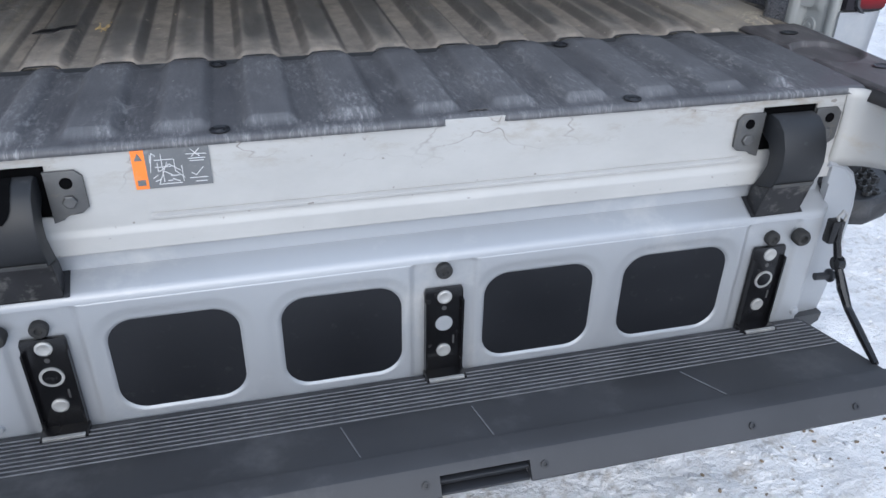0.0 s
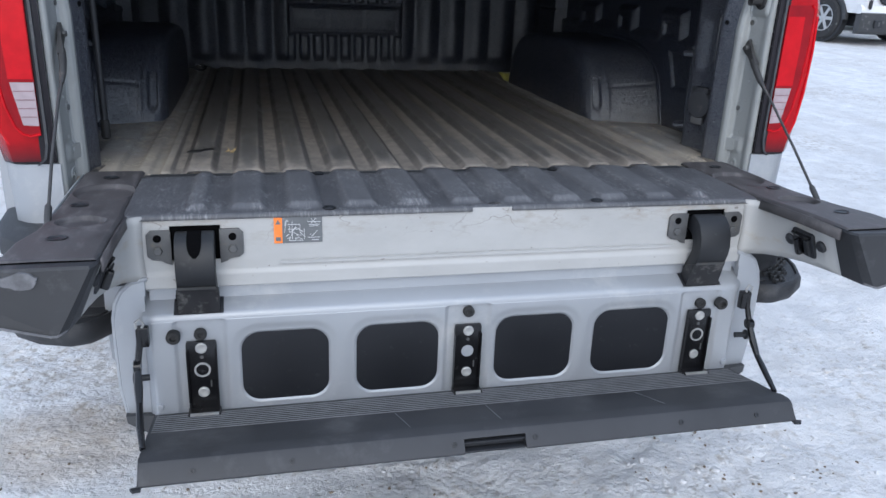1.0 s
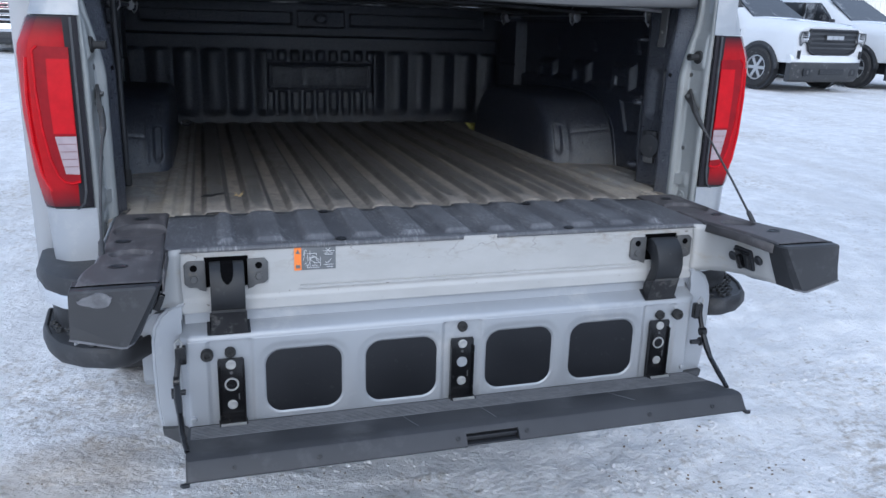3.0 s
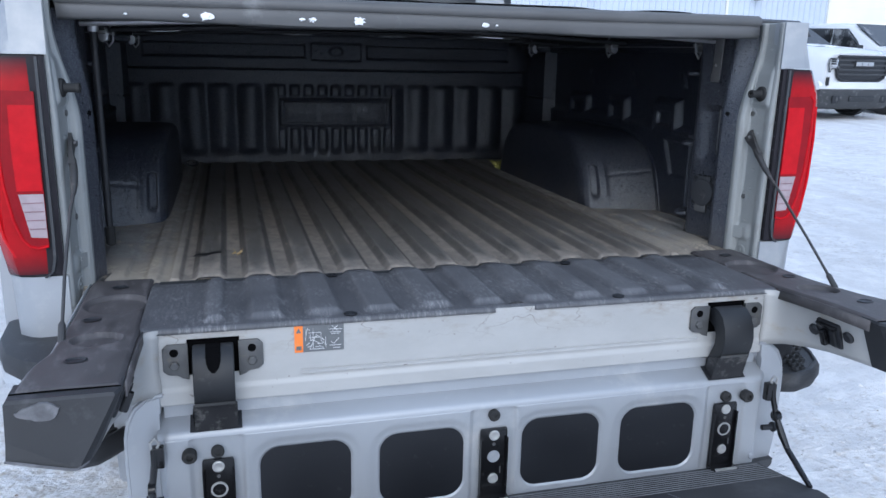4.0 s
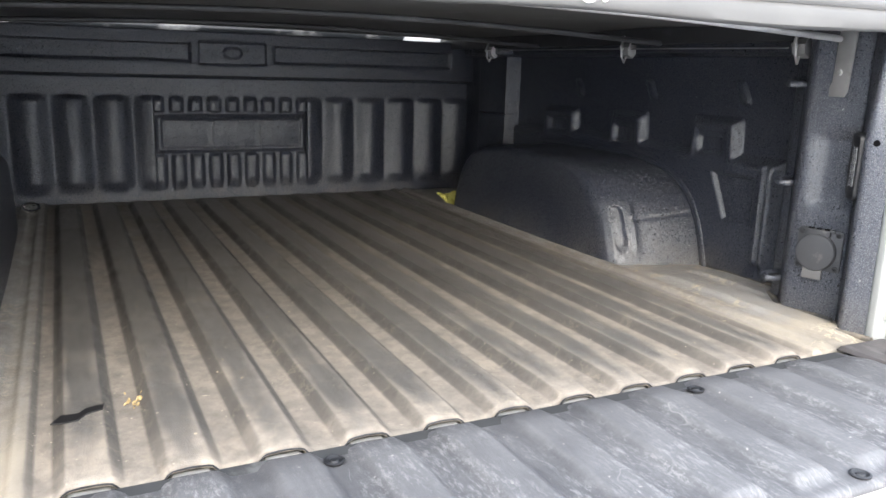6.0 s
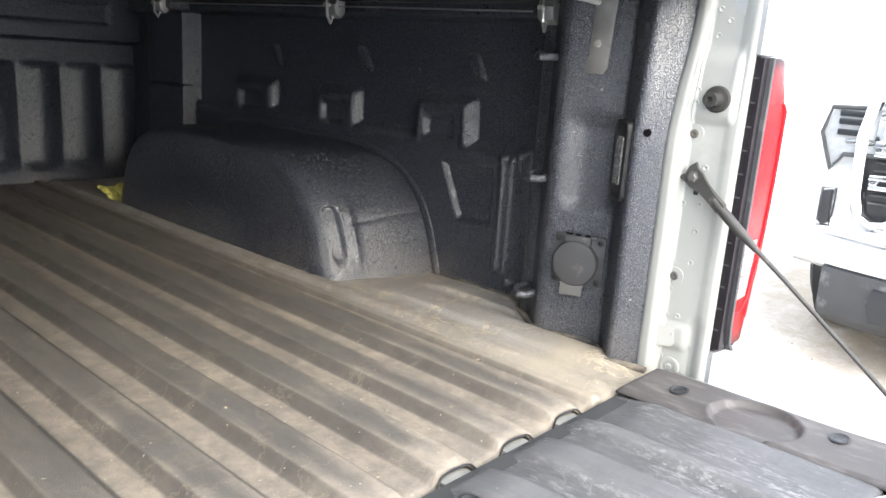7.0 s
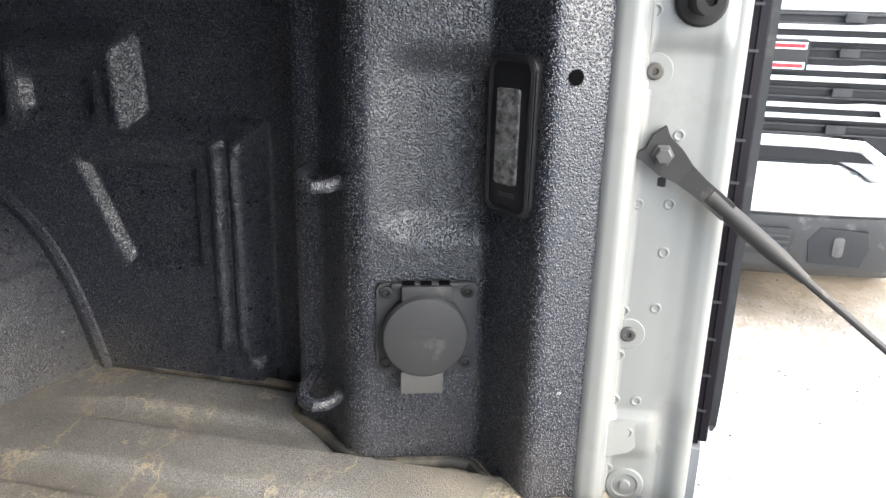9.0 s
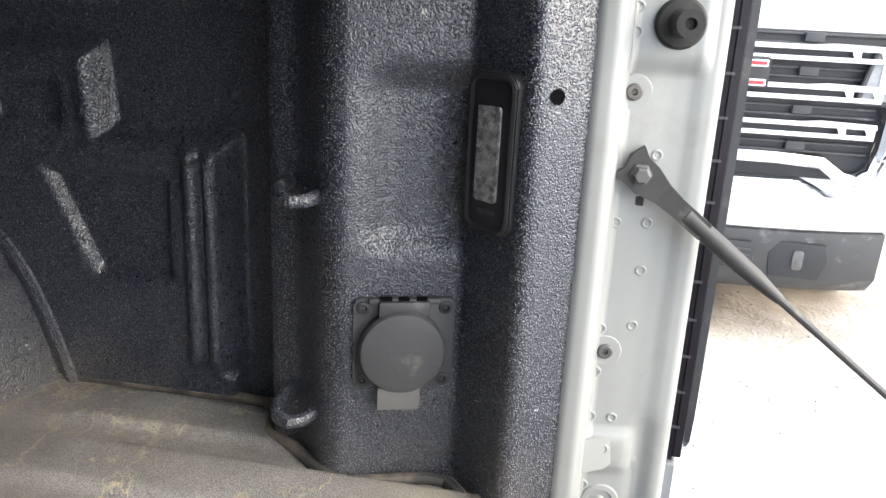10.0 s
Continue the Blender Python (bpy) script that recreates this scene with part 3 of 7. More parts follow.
def lot_height(x, y):
    d = math.hypot(x, y)
    if d > 60:
        return ground_z(x, y)
    v = Vector((x, y, 0))
    h = 0.012 * noise.fractal(v * 5, 1.0, 2.0, 4) + 0.018 * noise.noise(v * 1.1)
    h += 0.020 * max(0, noise.noise(v * 3.1 + Vector((4, 0, 0))) - 0.05) + 0.007 * noise.noise(v * 13)
    for cx, tilt in ((1.32, 0.30), (1.95, 0.25), (-1.35, -0.12), (0.35, 0.55)):
        u = (x - cx - tilt * (y + 0.6))
        tr = math.exp(-(u / 0.10) ** 4)
        h += tr * (0.006 * math.sin(y * 75 + abs(u) * 60) - 0.012) * smoothstep(-0.1, 0.25, noise.noise(v * 1.7 + Vector((cx, 9, 0))))
    rut = math.exp(-((x - 1.75 - 0.1 * y) / 0.14) ** 2) + math.exp(-((x + 1.75 + 0.15 * y) / 0.14) ** 2)
    h -= 0.02 * rut * (0.6 + 0.4 * noise.noise(v * 7))
    return h * (1 - smoothstep(8, 60, d)) + ground_z(x, y)


def make_ground():
    n = 400
    k, a = 7.4, 0.5
    us = [a * math.sinh(k * (2 * i / n - 1)) for i in range(n + 1)]

    bm = grid([0.3 + u for u in us], us, lambda u, v: (u, v, lot_height(u, v)))
    ob = part("ground", bm, SNOW, smooth=True, angle=180)
    tagged(ob, "packed white snow with grit, tyre tracks and brown slush", "ground", kind="structure")


make_ground()


def make_litter(name, n, size, spread, mat, label, seed, flat=0.55):
    """Loose crumbs strewn round the gate, half sunk in the snow."""
    rng = random.Random(seed)
    ico = bmesh.new()
    bmesh.ops.create_icosphere(ico, subdivisions=1, radius=1)
    base, tris = [v.co.copy() for v in ico.verts], [[v.index for v in f.verts] for f in ico.faces]
    ico.free()
    verts, faces = [], []
    while len(faces) < n * len(tris):
        x, y = rng.gauss(0.15, spread[0]), rng.gauss(-0.75, spread[1])
        if noise.noise(Vector((x * 1.6, y * 1.6, seed))) + 0.35 * rng.random() < 0.12:
            continue
        r = size * rng.uniform(0.35, 1.0) ** 2 + 0.0015
        m = Matrix.Rotation(rng.uniform(0, 6.3), 3, "Z") @ Matrix.Rotation(rng.uniform(-0.6, 0.6), 3, "X")
        z = lot_height(x, y) + r * flat * 0.2
        k = len(verts)
        for v in base:
            w = m @ Vector((v.x * 1.3, v.y * 0.9, v.z * flat)) * r * (1 + 0.35 * noise.noise(v * 2.1 + Vector((x * 90, y * 90, 0))))
            verts.append((x + w.x, y + w.y, z + w.z))
        faces += [[k + q for q in f] for f in tris]
    me = bpy.data.meshes.new(name)
    me.from_pydata(verts, [], faces)
    me.materials.append(mat)
    tagged(new(name, me), label, "snow" if mat is SNOW else "grit", kind="stuff")


make_litter("snow_crumbs", 2600, 0.0085, (1.6, 0.75), SNOW, "loose crumbs of snow round the gate", 4)
make_litter("road_grit", 1300, 0.0038, (1.5, 0.65), surface("brown_grit", (0.20, 0.155, 0.11), 0.9, 0, 0.4, 30, 200, 0.2), "brown road grit strewn on the snow", 9, 0.7)


def make_building():
    b = thing("warehouse", "long pale metal-clad building with cream overhead doors", "building")
    y = 34.0

    def clad(x0, x1, mat, name, label):
        pts = []
        x = x0
        while x < x1 - 1e-6:
            pts += [(x, y), (x + 0.22, y), (x + 0.25, y + 0.04), (x + 0.30, y + 0.04)]
            x += 0.33
        pts += [(x1, y), (x1, y + 0.6), (x0, y + 0.6)]
        part(name, prism(pts, "z", -0.2, 9.0), mat, b, label)

    clad(-40, 24.0, WALL_PALE, "wall", "pale blue ribbed cladding")
    clad(24.08, 30.4, WALL_PALE, "wall", "pale blue ribbed cladding")
    clad(30.4, 70, WALL_CREAM, "wall", "cream ribbed cladding")
    part("corner_trim", boxed(23.98, 24.1, y - 0.05, y + 0.02, -0.2, 9), WALL_CREAM, b)
    part("roof_edge", boxed(-40.2, 70.2, y - 0.15, y + 12, 9.0, 9.4), WALL_PALE, b)
    for x0, x1, top, mat, lab in ((30.2, 34.0, 4.9, DOOR_CREAM, "cream sectional overhead door"), (38.6, 41.5, 5.0, BLUE_PAINT, "blue door panel"), (44, 48, 4.9, DOOR_CREAM, "cream sectional overhead door")):
        d = part("overhead_door", boxed(x0, x1, y - 0.03, y + 0.03, -0.1, top), mat, b, lab)
        for xx in (x0 - 0.12, x1):
            part("door_frame", boxed(xx, xx + 0.12, y - 0.08, y + 0.02, -0.1, top + 0.12), WALL_CREAM, d)
        part("door_frame", boxed(x0 - 0.12, x1 + 0.12, y - 0.081, y + 0.02, top, top + 0.12), WALL_CREAM, d)
        for i in range(1, 8):
            z = top * i / 8
            part("door_rib", boxed(x0, x1, y - 0.045, y - 0.029, z - 0.02, z + 0.02), mat, d)
    for x in (16.5, 25.5):
        p = part("wall_lamp", boxed(x, x + 0.3, y - 0.5, y - 0.02, 4.4, 4.55, bevel=0.03), DARK_TRIM, b, "dark wall lamp on an arm")


make_building()


# ---- the pickup truck ----
FLOOR_Z = 0.827
RIB = 0.1045
SIDE_X = 0.89
FRONT_Y = 1.845
truck = thing("pickup_truck", "silver pickup truck with open multi-panel tailgate and black-lined bed", "pickup truck")


def rib_wave(x):
    """1 on a rib's crest, 0 in a trough."""
    ph = (x / RIB) % 1.0
    d = min(ph, 1 - ph)
    return 1 - smoothstep(0.20, 0.36, d)


def floor_height(x, y):
    ax = abs(x)
    h = 0.0
    if ax < 0.575:
        ends = smoothstep(FRONT_Y - 0.02, FRONT_Y - 0.06, y) * (0.55 + 0.45 * smoothstep(-0.03, 0.05, y))
        h = 0.0135 * rib_wave(x) * ends
    else:
        h = 0.007 * (smoothstep(0.577, 0.586, ax) - smoothstep(0.600, 0.608, ax))
        h += 0.007 * (smoothstep(0.620, 0.630, ax) - smoothstep(0.648, 0.660, ax)) * smoothstep(0.0, 0.03, y)
        if y < 0.56:
            h += 0.009 * (smoothstep(0.690, 0.697, ax) - smoothstep(0.755, 0.765, ax)) * smoothstep(0.03, 0.07, y) * smoothstep(0.54, 0.47, y)
            h += 0.008 * (smoothstep(0.79, 0.797, ax) - smoothstep(0.85, 0.86, ax)) * smoothstep(0.27, 0.30, y) * smoothstep(0.52, 0.47, y)
    return FLOOR_Z + h


def make_floor():
    xs = span(-0.895, 0.895, 480)
    ys = [0, 0.006, 0.015, 0.03, 0.05, 0.075] + span(0.1, FRONT_Y + 0.01, 42)

    def place(x, y):
        back = -0.033 + (0.009 * (0.5 + 0.5 * math.cos(2 * math.pi * x / RIB)) if abs(x) < 0.575 else 0)
        yy = back + (y if y > 0.1 else y + 0) * (1 - back / (FRONT_Y + 0.01)) if y > 0 else back
        z = floor_height(x, max(y, 0))
        if y == 0:
            z -= 0.009 - 0.0030 * (rib_wave(x) if abs(x) < 0.575 else 0)
        return (x, yy, z)

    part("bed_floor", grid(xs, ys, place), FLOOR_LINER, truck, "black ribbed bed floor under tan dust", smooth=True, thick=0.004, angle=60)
    part("sill", boxed(-0.80, 0.80, -0.037, 0.30, 0.74, 0.8195, bevel=0.004), WORN_WHITE, truck, "painted metal sill")
    # pale tabs added over the sill so it looks lit in the gaps
    for k in range(-5, 6):
        part("sill_tab", boxed(k * RIB - 0.021, k * RIB + 0.021, -0.0365, -0.020, 0.8196, 0.8262, bevel=0.001), ZINC, truck, "pale raised tab standing for the lit sill")
    part("bed_underside", boxed(-0.88, 0.88, 0.12, FRONT_Y + 0.08, 0.70, 0.80), DARK_TRIM, truck)
    pts = []
    for x in span(-0.57, 0.57, 260):
        pts.append((x, -0.0345 + 0.009 * (0.5 + 0.5 * math.cos(2 * math.pi * x / RIB)), floor_height(x, 0.0) - 0.007 + 0.0035 * rib_wave(x)))
    part("floor_edge", tube(pts, 0.0011, 6), SMOOTH_BLACK, truck, "thin black edge of the floor coating", smooth=True)
    # rubber lip round the edge of the floor
    for s in (1, -1):
        pts = [(0.742, -0.02), (0.738, 0.012), (0.726, 0.038), (0.738, 0.060), (0.774, 0.090), (0.776, 0.110), (0.752, 0.180), (0.764, 0.204), (0.796, 0.240), (0.812, 0.272), (0.850, 0.282), (0.868, 0.296), (0.872, 0.33), (0.872, 0.45), (0.872, 0.56)]
        part("floor_lip", tube([(s * x, y, FLOOR_Z + 0.003) for x, y in pts], 0.0060, 10), DUSTY_LIP, truck, "dusty rubber lip of the floor", smooth=True)


make_floor()

# plan of the inner side from the gate opening forwards: zigzag post, recess, long wall
POST = [(0.757, -0.004), (0.750, 0.006), (0.735, 0.034), (0.735, 0.040), (0.787, 0.082), (0.793, 0.090), (0.761, 0.186), (0.767, 0.200), (0.806, 0.236), (0.812, 0.262), (0.872, 0.276), (0.888, 0.290)]


PANEL_EDGE = [(0.331, 0.86), (0.3311, 1.098), (0.460, 1.098), (0.466, 1.178), (0.604, 1.178), (0.608, 1.100), (0.790, 1.103), (0.794, 1.173), (0.924, 1.172), (0.928, 1.108), (1.097, 1.110), (1.101, 1.170), (1.262, 1.168), (1.266, 1.10), (1.43, 1.098)]


def wall_relief(y, z):
    """How far the side wall stands proud, in metres."""
    edge = along(PANEL_EDGE, y)
    d = 0.0
    if 0.32 < y < 1.44:
        near = 1.0
        if 0.85 < z < 1.21:
            for (ya, za), (yb, zb) in zip(PANEL_EDGE, PANEL_EDGE[1:]):
                if min(ya, yb) - 0.04 < y < max(ya, yb) + 0.04:
                    t = ((y - ya) * (yb - ya) + (z - za) * (zb - za)) / ((yb - ya) ** 2 + (zb - za) ** 2)
                    t = max(0.0, min(1.0, t))
                    near = min(near, math.hypot(y - ya - t * (yb - ya), z - za - t * (zb - za)))
        q = -near if z < edge and y > 0.331 else near
        d += 0.020 * smoothstep(0.012, -0.012, q)
        d += 0.004 * math.exp(-((q + 0.013) / 0.006) ** 2)
    # double ridge at the rear end
    if z < 1.10:
        for yc in (0.346, 0.368):
            d += 0.011 * math.exp(-((y - yc) / 0.0058) ** 2) * smoothstep(1.095, 1.080, z) * smoothstep(0.862, 0.875, z)
    for y0, y1 in ((0.502, 0.580), (0.832, 0.905), (1.14, 1.235)):
        q = sd_rounded(y, z, y0, y1, 1.100, 1.145, 0.012)
        d -= 0.012 * smoothstep(0.006, -0.006, q)
    # pressed four-sided field behind the wheelhouse
    inside = min(y - 0.395, 1.058 - z, z - 0.952, 0.523 - y - max(0, (1.055 - z)) * 0.46)
    d -= 0.011 * smoothstep(-0.006, 0.006, inside)
    for yc, zc in ((0.468, 1.243), (0.782, 1.241), (1.10, 1.236)):
        q = sd_rounded(y - (z - zc) * 0.5, z, yc - 0.012, yc + 0.012, zc - 0.022, zc + 0.022, 0.006)
        d += 0.008 * smoothstep(0.005, -0.005, q)
    d += 0.05 * smoothstep(1.452, 1.462, y) * smoothstep(1.655, 1.645, y) * smoothstep(1.36, 1.355, z + 0.0)
    d -= 0.01 * smoothstep(1.140, 1.134, z) * smoothstep(1.128, 1.134, z) * smoothstep(1.452, 1.462, y) * smoothstep(1.655, 1.645, y)
    d += 0.035 * smoothstep(1.325, 1.335, z)
    return d


def post_bulge(y, z):
    """The post's shallow pressed field and the flare at its top."""
    q = sd_rounded(y, z, 0.085, 0.168, 1.040, 1.185, 0.02)
    d = -0.012 * smoothstep(0.012, -0.020, q)
    d -= 0.045 * smoothstep(1.15, 1.36, z) * smoothstep(0.075, 0.0, y)
    return d


def make_side(s):
    zs = span(FLOOR_Z - 0.004, 1.375, 170)
    plan = []
    for (x0, y0), (x1, y1) in zip(POST, POST[1:]):
        n = max(2, int(math.hypot(x1 - x0, y1 - y0) / 0.006))
        plan += [(x0 + (x1 - x0) * i / n, y0 + (y1 - y0) * i / n) for i in range(n)]
    plan += [(SIDE_X, y) for y in span(0.296, 0.70, 160) + span(0.706, FRONT_Y + 0.02, 230)]

    def place(i, z):
        x, y = plan[i]
        x -= post_bulge(y, z) if y < 0.20 else (wall_relief(y, z) if y > 0.29 else 0)
        return (s * x, y, z)

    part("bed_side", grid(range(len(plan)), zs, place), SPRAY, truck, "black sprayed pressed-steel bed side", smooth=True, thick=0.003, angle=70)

    # wheelhouse
    def arch(scale, inset=0.0):
        pts = []
        for i in range(261):
            a = math.pi * i / 260
            c, sn = math.cos(a), math.sin(a)
            e = 2 / 4.0
            yy = math.copysign(abs(c) ** e, c)
            zz = sn ** e
            lean = 0.0
            pts.append((0.998 - yy * (0.476 * scale) * (1 - 0.15 * zz) + lean, FLOOR_Z - 0.01 + 0.247 * scale * zz))
        return pts

    knots = [(0.90, 1.0), (0.72, 1.0), (0.685, 0.998), (0.665, 0.988), (0.653, 0.968), (0.647, 0.94), (0.6445, 0.90), (0.644, 0.60), (0.643, 0.30), (0.643, 0.02)]
    secs = []
    for (x0, s0), (x1, s1) in zip(knots, knots[1:]):
        n = max(3, int(max((x0 - x1) / (0.0025 if x0 < 0.75 else 0.008), (s0 - s1) / 0.02)))
        for k in range(n):
            x, sc = x0 + (x1 - x0) * k / n, s0 + (s1 - s0) * k / n
            ring = []
            for y, z in arch(sc):
                back = smoothstep(1.0, 0.60, y)
                y += 0.32 * (0.885 - x) * back
                # an upright pressed slot by the inner corner of the rear face, a faint crease beside it
                q = sd_rounded(x, z, 0.672, 0.696, 0.862, 0.962, 0.011)
                y += 0.011 * back * smoothstep(0.003, -0.004, q)
                y -= 0.004 * back * math.exp(-((x - 0.716) / 0.006) ** 2) * smoothstep(0.85, 0.87, z) * smoothstep(0.985, 0.95, z)
                y += 0.003 * back * math.exp(-((z - 0.935 - 0.12 * (x - 0.75)) / 0.004) ** 2) * smoothstep(0.70, 0.73, x)
                ring.append((s * x, y, z))
            secs.append(ring)
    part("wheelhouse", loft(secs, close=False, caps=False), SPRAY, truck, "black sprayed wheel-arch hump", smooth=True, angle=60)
    # lip where the hump meets the wall
    part("arch_seam", tube([(s * 0.870, y, z) for y, z in arch(1.018)], 0.0085, 8), SPRAY, truck, smooth=True)
    # top rail over the side
    part("bed_rail", prism([(s * 0.80, 1.368), (s * 0.955, 1.366), (s * 0.93, 1.398), (s * 0.80, 1.402)], "y", 0.02, FRONT_Y + 0.06, 0.004), DARK_TRIM, truck, "dark plastic rail cap", smooth=True)


for side in (1, -1):
    make_side(side)


def front_relief(x, z):
    ax = abs(x)
    d = 0.0
    if z < 1.175:
        band = smoothstep(0.855, 0.90, z) * smoothstep(1.172, 1.150, z)
        if ax < 0.255:
            out = smoothstep(1.118, 1.124, z) + smoothstep(0.978, 0.972, z)
            ph = (x / 0.06) % 1.0
            d += 0.013 * (1 - smoothstep(0.16, 0.40, min(ph, 1 - ph))) * band * min(1, out)
            q = sd_rounded(x, z, -0.243, 0.243, 0.990, 1.105, 0.012)
            d += 0.010 * smoothstep(0.004, -0.004, q) - 0.006 * smoothstep(-0.008, -0.013, q)
        else:
            ph = ((ax - 0.255) / 0.118) % 1.0
            d += 0.020 * (0.5 + 0.5 * math.cos(2 * math.pi * ph)) ** 0.7 * band
    d += 0.045 * smoothstep(1.228, 1.240, z)
    if z > 1.25:
        fields = smoothstep(0.13, 0.138, ax) * smoothstep(0.80, 0.79, ax)
        d -= 0.010 * smoothstep(1.278, 1.284, z) * smoothstep(1.340, 1.334, z) * fields
        q = sd_rounded(x, z, -0.11, 0.11, 1.272, 1.345, 0.006)
        d -= 0.010 * smoothstep(0.003, -0.003, q)
        q2 = math.hypot(x / 1.6, z - 1.31)
        d += 0.008 * smoothstep(0.020, 0.014, q2)
    return d


def make_front():
    bm = grid(span(-0.90, 0.90, 400), span(FLOOR_Z - 0.004, 1.375, 110), lambda x, z: (x, FRONT_Y - front_relief(x, z), z))
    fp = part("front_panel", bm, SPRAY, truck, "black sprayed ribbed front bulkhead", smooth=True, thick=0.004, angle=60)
    # plain raised blocks in place of the lettering
    for x0, x1 in ((-0.225, -0.085), (-0.066, 0.074), (0.092, 0.225)):
        part("emblem_block", prism(rounded(x0, x1, 1.007, 1.089, 0.012), "y", FRONT_Y - 0.013, FRONT_Y - 0.003, 0.003), SPRAY, fp, smooth=True)
        part("emblem_block", prism(rounded(x0 + 0.035, x1 - 0.01, 1.034, 1.062, 0.006), "y", FRONT_Y - 0.016, FRONT_Y - 0.011, 0.002), SPRAY, fp, smooth=True)


make_front()


# ---- gate opening: jambs, outer sides, lamps ----
def outer_x(z):
    return along([(0.55, 0.885), (0.74, 0.887), (0.87, 0.893), (0.95, 0.908), (1.08, 0.918), (1.22, 0.917), (1.29, 0.888), (1.37, 0.862), (1.40, 0.850)], z)


def inner_shift(z):
    """The jamb's inner edge sweeps outwards towards the top."""
    return 0.045 * smoothstep(1.15, 1.36, z)


def make_jamb(s):
    plan = [(0.758, 0.004), (0.751, -0.004), (0.751, -0.014), (0.756, -0.0195), (0.7685, -0.0215), (0.7735, -0.0255), (0.775, -0.042), (0.777, -0.056), (0.778, -0.070), (0.777, -0.079), (0.7775, -0.086), (0.780, -0.0895), (0.785, -0.090), (0.795, -0.070)]
    zs = span(0.745, 1.392, 130)

    def place(i, z):
        a = int(min(i, len(plan) - 2))
        x, y = (plan[a][q] + (plan[a + 1][q] - plan[a][q]) * (i - a) for q in (0, 1))
        w = 1 - i / (len(plan) - 1)
        x += inner_shift(z) * w ** 1.3
        k = smoothstep(2.5, 4.5, i) * smoothstep(9.6, 8.2, i)
        # dished field round the rubber stop, step below it, pressed lower corner
        pad = smoothstep(1.191, 1.205, z) * smoothstep(1.30, 1.27, z)
        out = 0.008 * pad * k
        out += 0.005 * smoothstep(0.902, 0.898, z) * smoothstep(0.862, 0.874, z) * k * smoothstep(7.6, 6.8, i)
        out -= 0.003 * smoothstep(0.93, 0.90, z) * k * smoothstep(7.0, 7.8, i)
        return (s * (x - out), y - out * 0.1, z)

    jamb = part("jamb", grid(span(0, len(plan) - 1, 52), zs, place), JAMB_PAINT, truck, "silver painted gate jamb with spot welds", smooth=True, thick=0.003, angle=50)
    nrm = Vector((-0.99 * s, -0.10, 0)).normalized()

    def on(y, z, off=0.0):
        # point on the pressed face at this y
        for a in range(3, 11):
            if plan[a + 1][1] <= y:
                break
        i = a + (plan[a][1] - y) / (plan[a][1] - plan[a + 1][1])
        return Vector(place(i, z)) + nrm * off

    # inner sheet laid over the outer one, its edge drawn as a stepped seam
    seam = [(0.79, 0.086), (0.872, 0.084), (0.888, 0.074), (0.898, 0.073), (0.925, 0.060), (0.940, 0.058), (1.003, 0.060), (1.062, 0.063), (1.135, 0.065), (1.192, 0.063), (1.199, 0.066), (1.212, 0.0795), (1.30, 0.080)]
    bm = grid([0, 0.3, 0.6, 0.8, 0.92, 0.97, 1.0, 1.004], span(0.79, 1.30, 170), lambda u, z: on(-0.026 - u * (along(seam, z) - 0.026), z, 0.0020 if 0 < u <= 1 else -0.0006))
    part("overlap_sheet", bm, JAMB_PAINT, jamb, smooth=True, angle=40)
    part("seam_gap", tube([on(-along(seam, z) - 0.0010, z, 0.0010) for z in span(0.80, 1.295, 120)], 0.0009, 5), GREY_STEEL, jamb, "dark seam line")
    # pressed tab and boss in the lower corner
    bm = bmesh.new()
    ring = rounded(0.010, 0.049, 0.868, 0.899, 0.007)
    loft([[on(-max(a, 0.02), b, h) for a, b in ring] for h in (-0.001, 0.0020)], bm=bm)
    part("pressed_tab", bm, JAMB_PAINT, jamb, smooth=True)
    part("pressed_boss", turned([(0.0, 0.0), (0.017, 0.0), (0.015, 0.0035), (0.011, 0.004), (0.010, 0.0025), (0.005, 0.0025), (0.004, 0.005), (0, 0.005)], 26, facing(on(-0.041, 0.836, 0.001), nrm)), JAMB_PAINT, jamb, smooth=True)
    for y0, y1, z0, z1 in ((-0.047, -0.034, 1.094, 1.102), (-0.039, -0.029, 1.1285, 1.1325)):
        xa, xb = sorted((on((y0 + y1) / 2, z0).x - 0.003, on((y0 + y1) / 2, z0).x + 0.0029))
        part("cable_slot", boxed(xa, xb, y0, y1, z0, z1, bevel=0.001), SMOOTH_BLACK, jamb, "dark slot behind the cable eye")

    # rubber stop
    st = part("rubber_stop", turned([(0.0, 0.0), (0.0175, 0.0), (0.018, 0.005), (0.016, 0.008), (0.010, 0.009), (0.0085, 0.014), (0.0085, 0.030), (0.0095, 0.031), (0.0095, 0.036), (0.004, 0.036), (0.003, 0.032), (0.0, 0.032)], 28, facing(on(-0.055, 1.227, 0.001), nrm)), RUBBER, jamb, "black rubber stop", smooth=True)
    for y, z in ((-0.030, 1.178), (-0.031, 0.974)):
        part("screw", turned([(0.0, 0), (0.0062, 0), (0.0062, 0.002), (0.005, 0.003), (0.0025, 0.003), (0.0018, 0.001), (0, 0.001)], 18, facing(on(y, z, 0.0032), nrm)), GREY_STEEL, jamb, "dark recessed screw", smooth=True)
    rng = random.Random(5)
    welds = [(-0.026, 1.237), (-0.026, 1.22), (-0.071, 1.18), (-0.052, 1.133), (-0.028, 1.08), (-0.051, 1.081), (-0.051, 1.043), (-0.067, 1.021), (-0.026, 0.993), (-0.050, 0.997), (-0.026, 0.955), (-0.026, 0.915), (-0.043, 0.915), (-0.026, 0.889), (-0.038, 0.889), (-0.066, 0.931), (-0.026, 0.85), (-0.036, 1.31), (-0.05, 1.33), (-0.034, 1.345)]
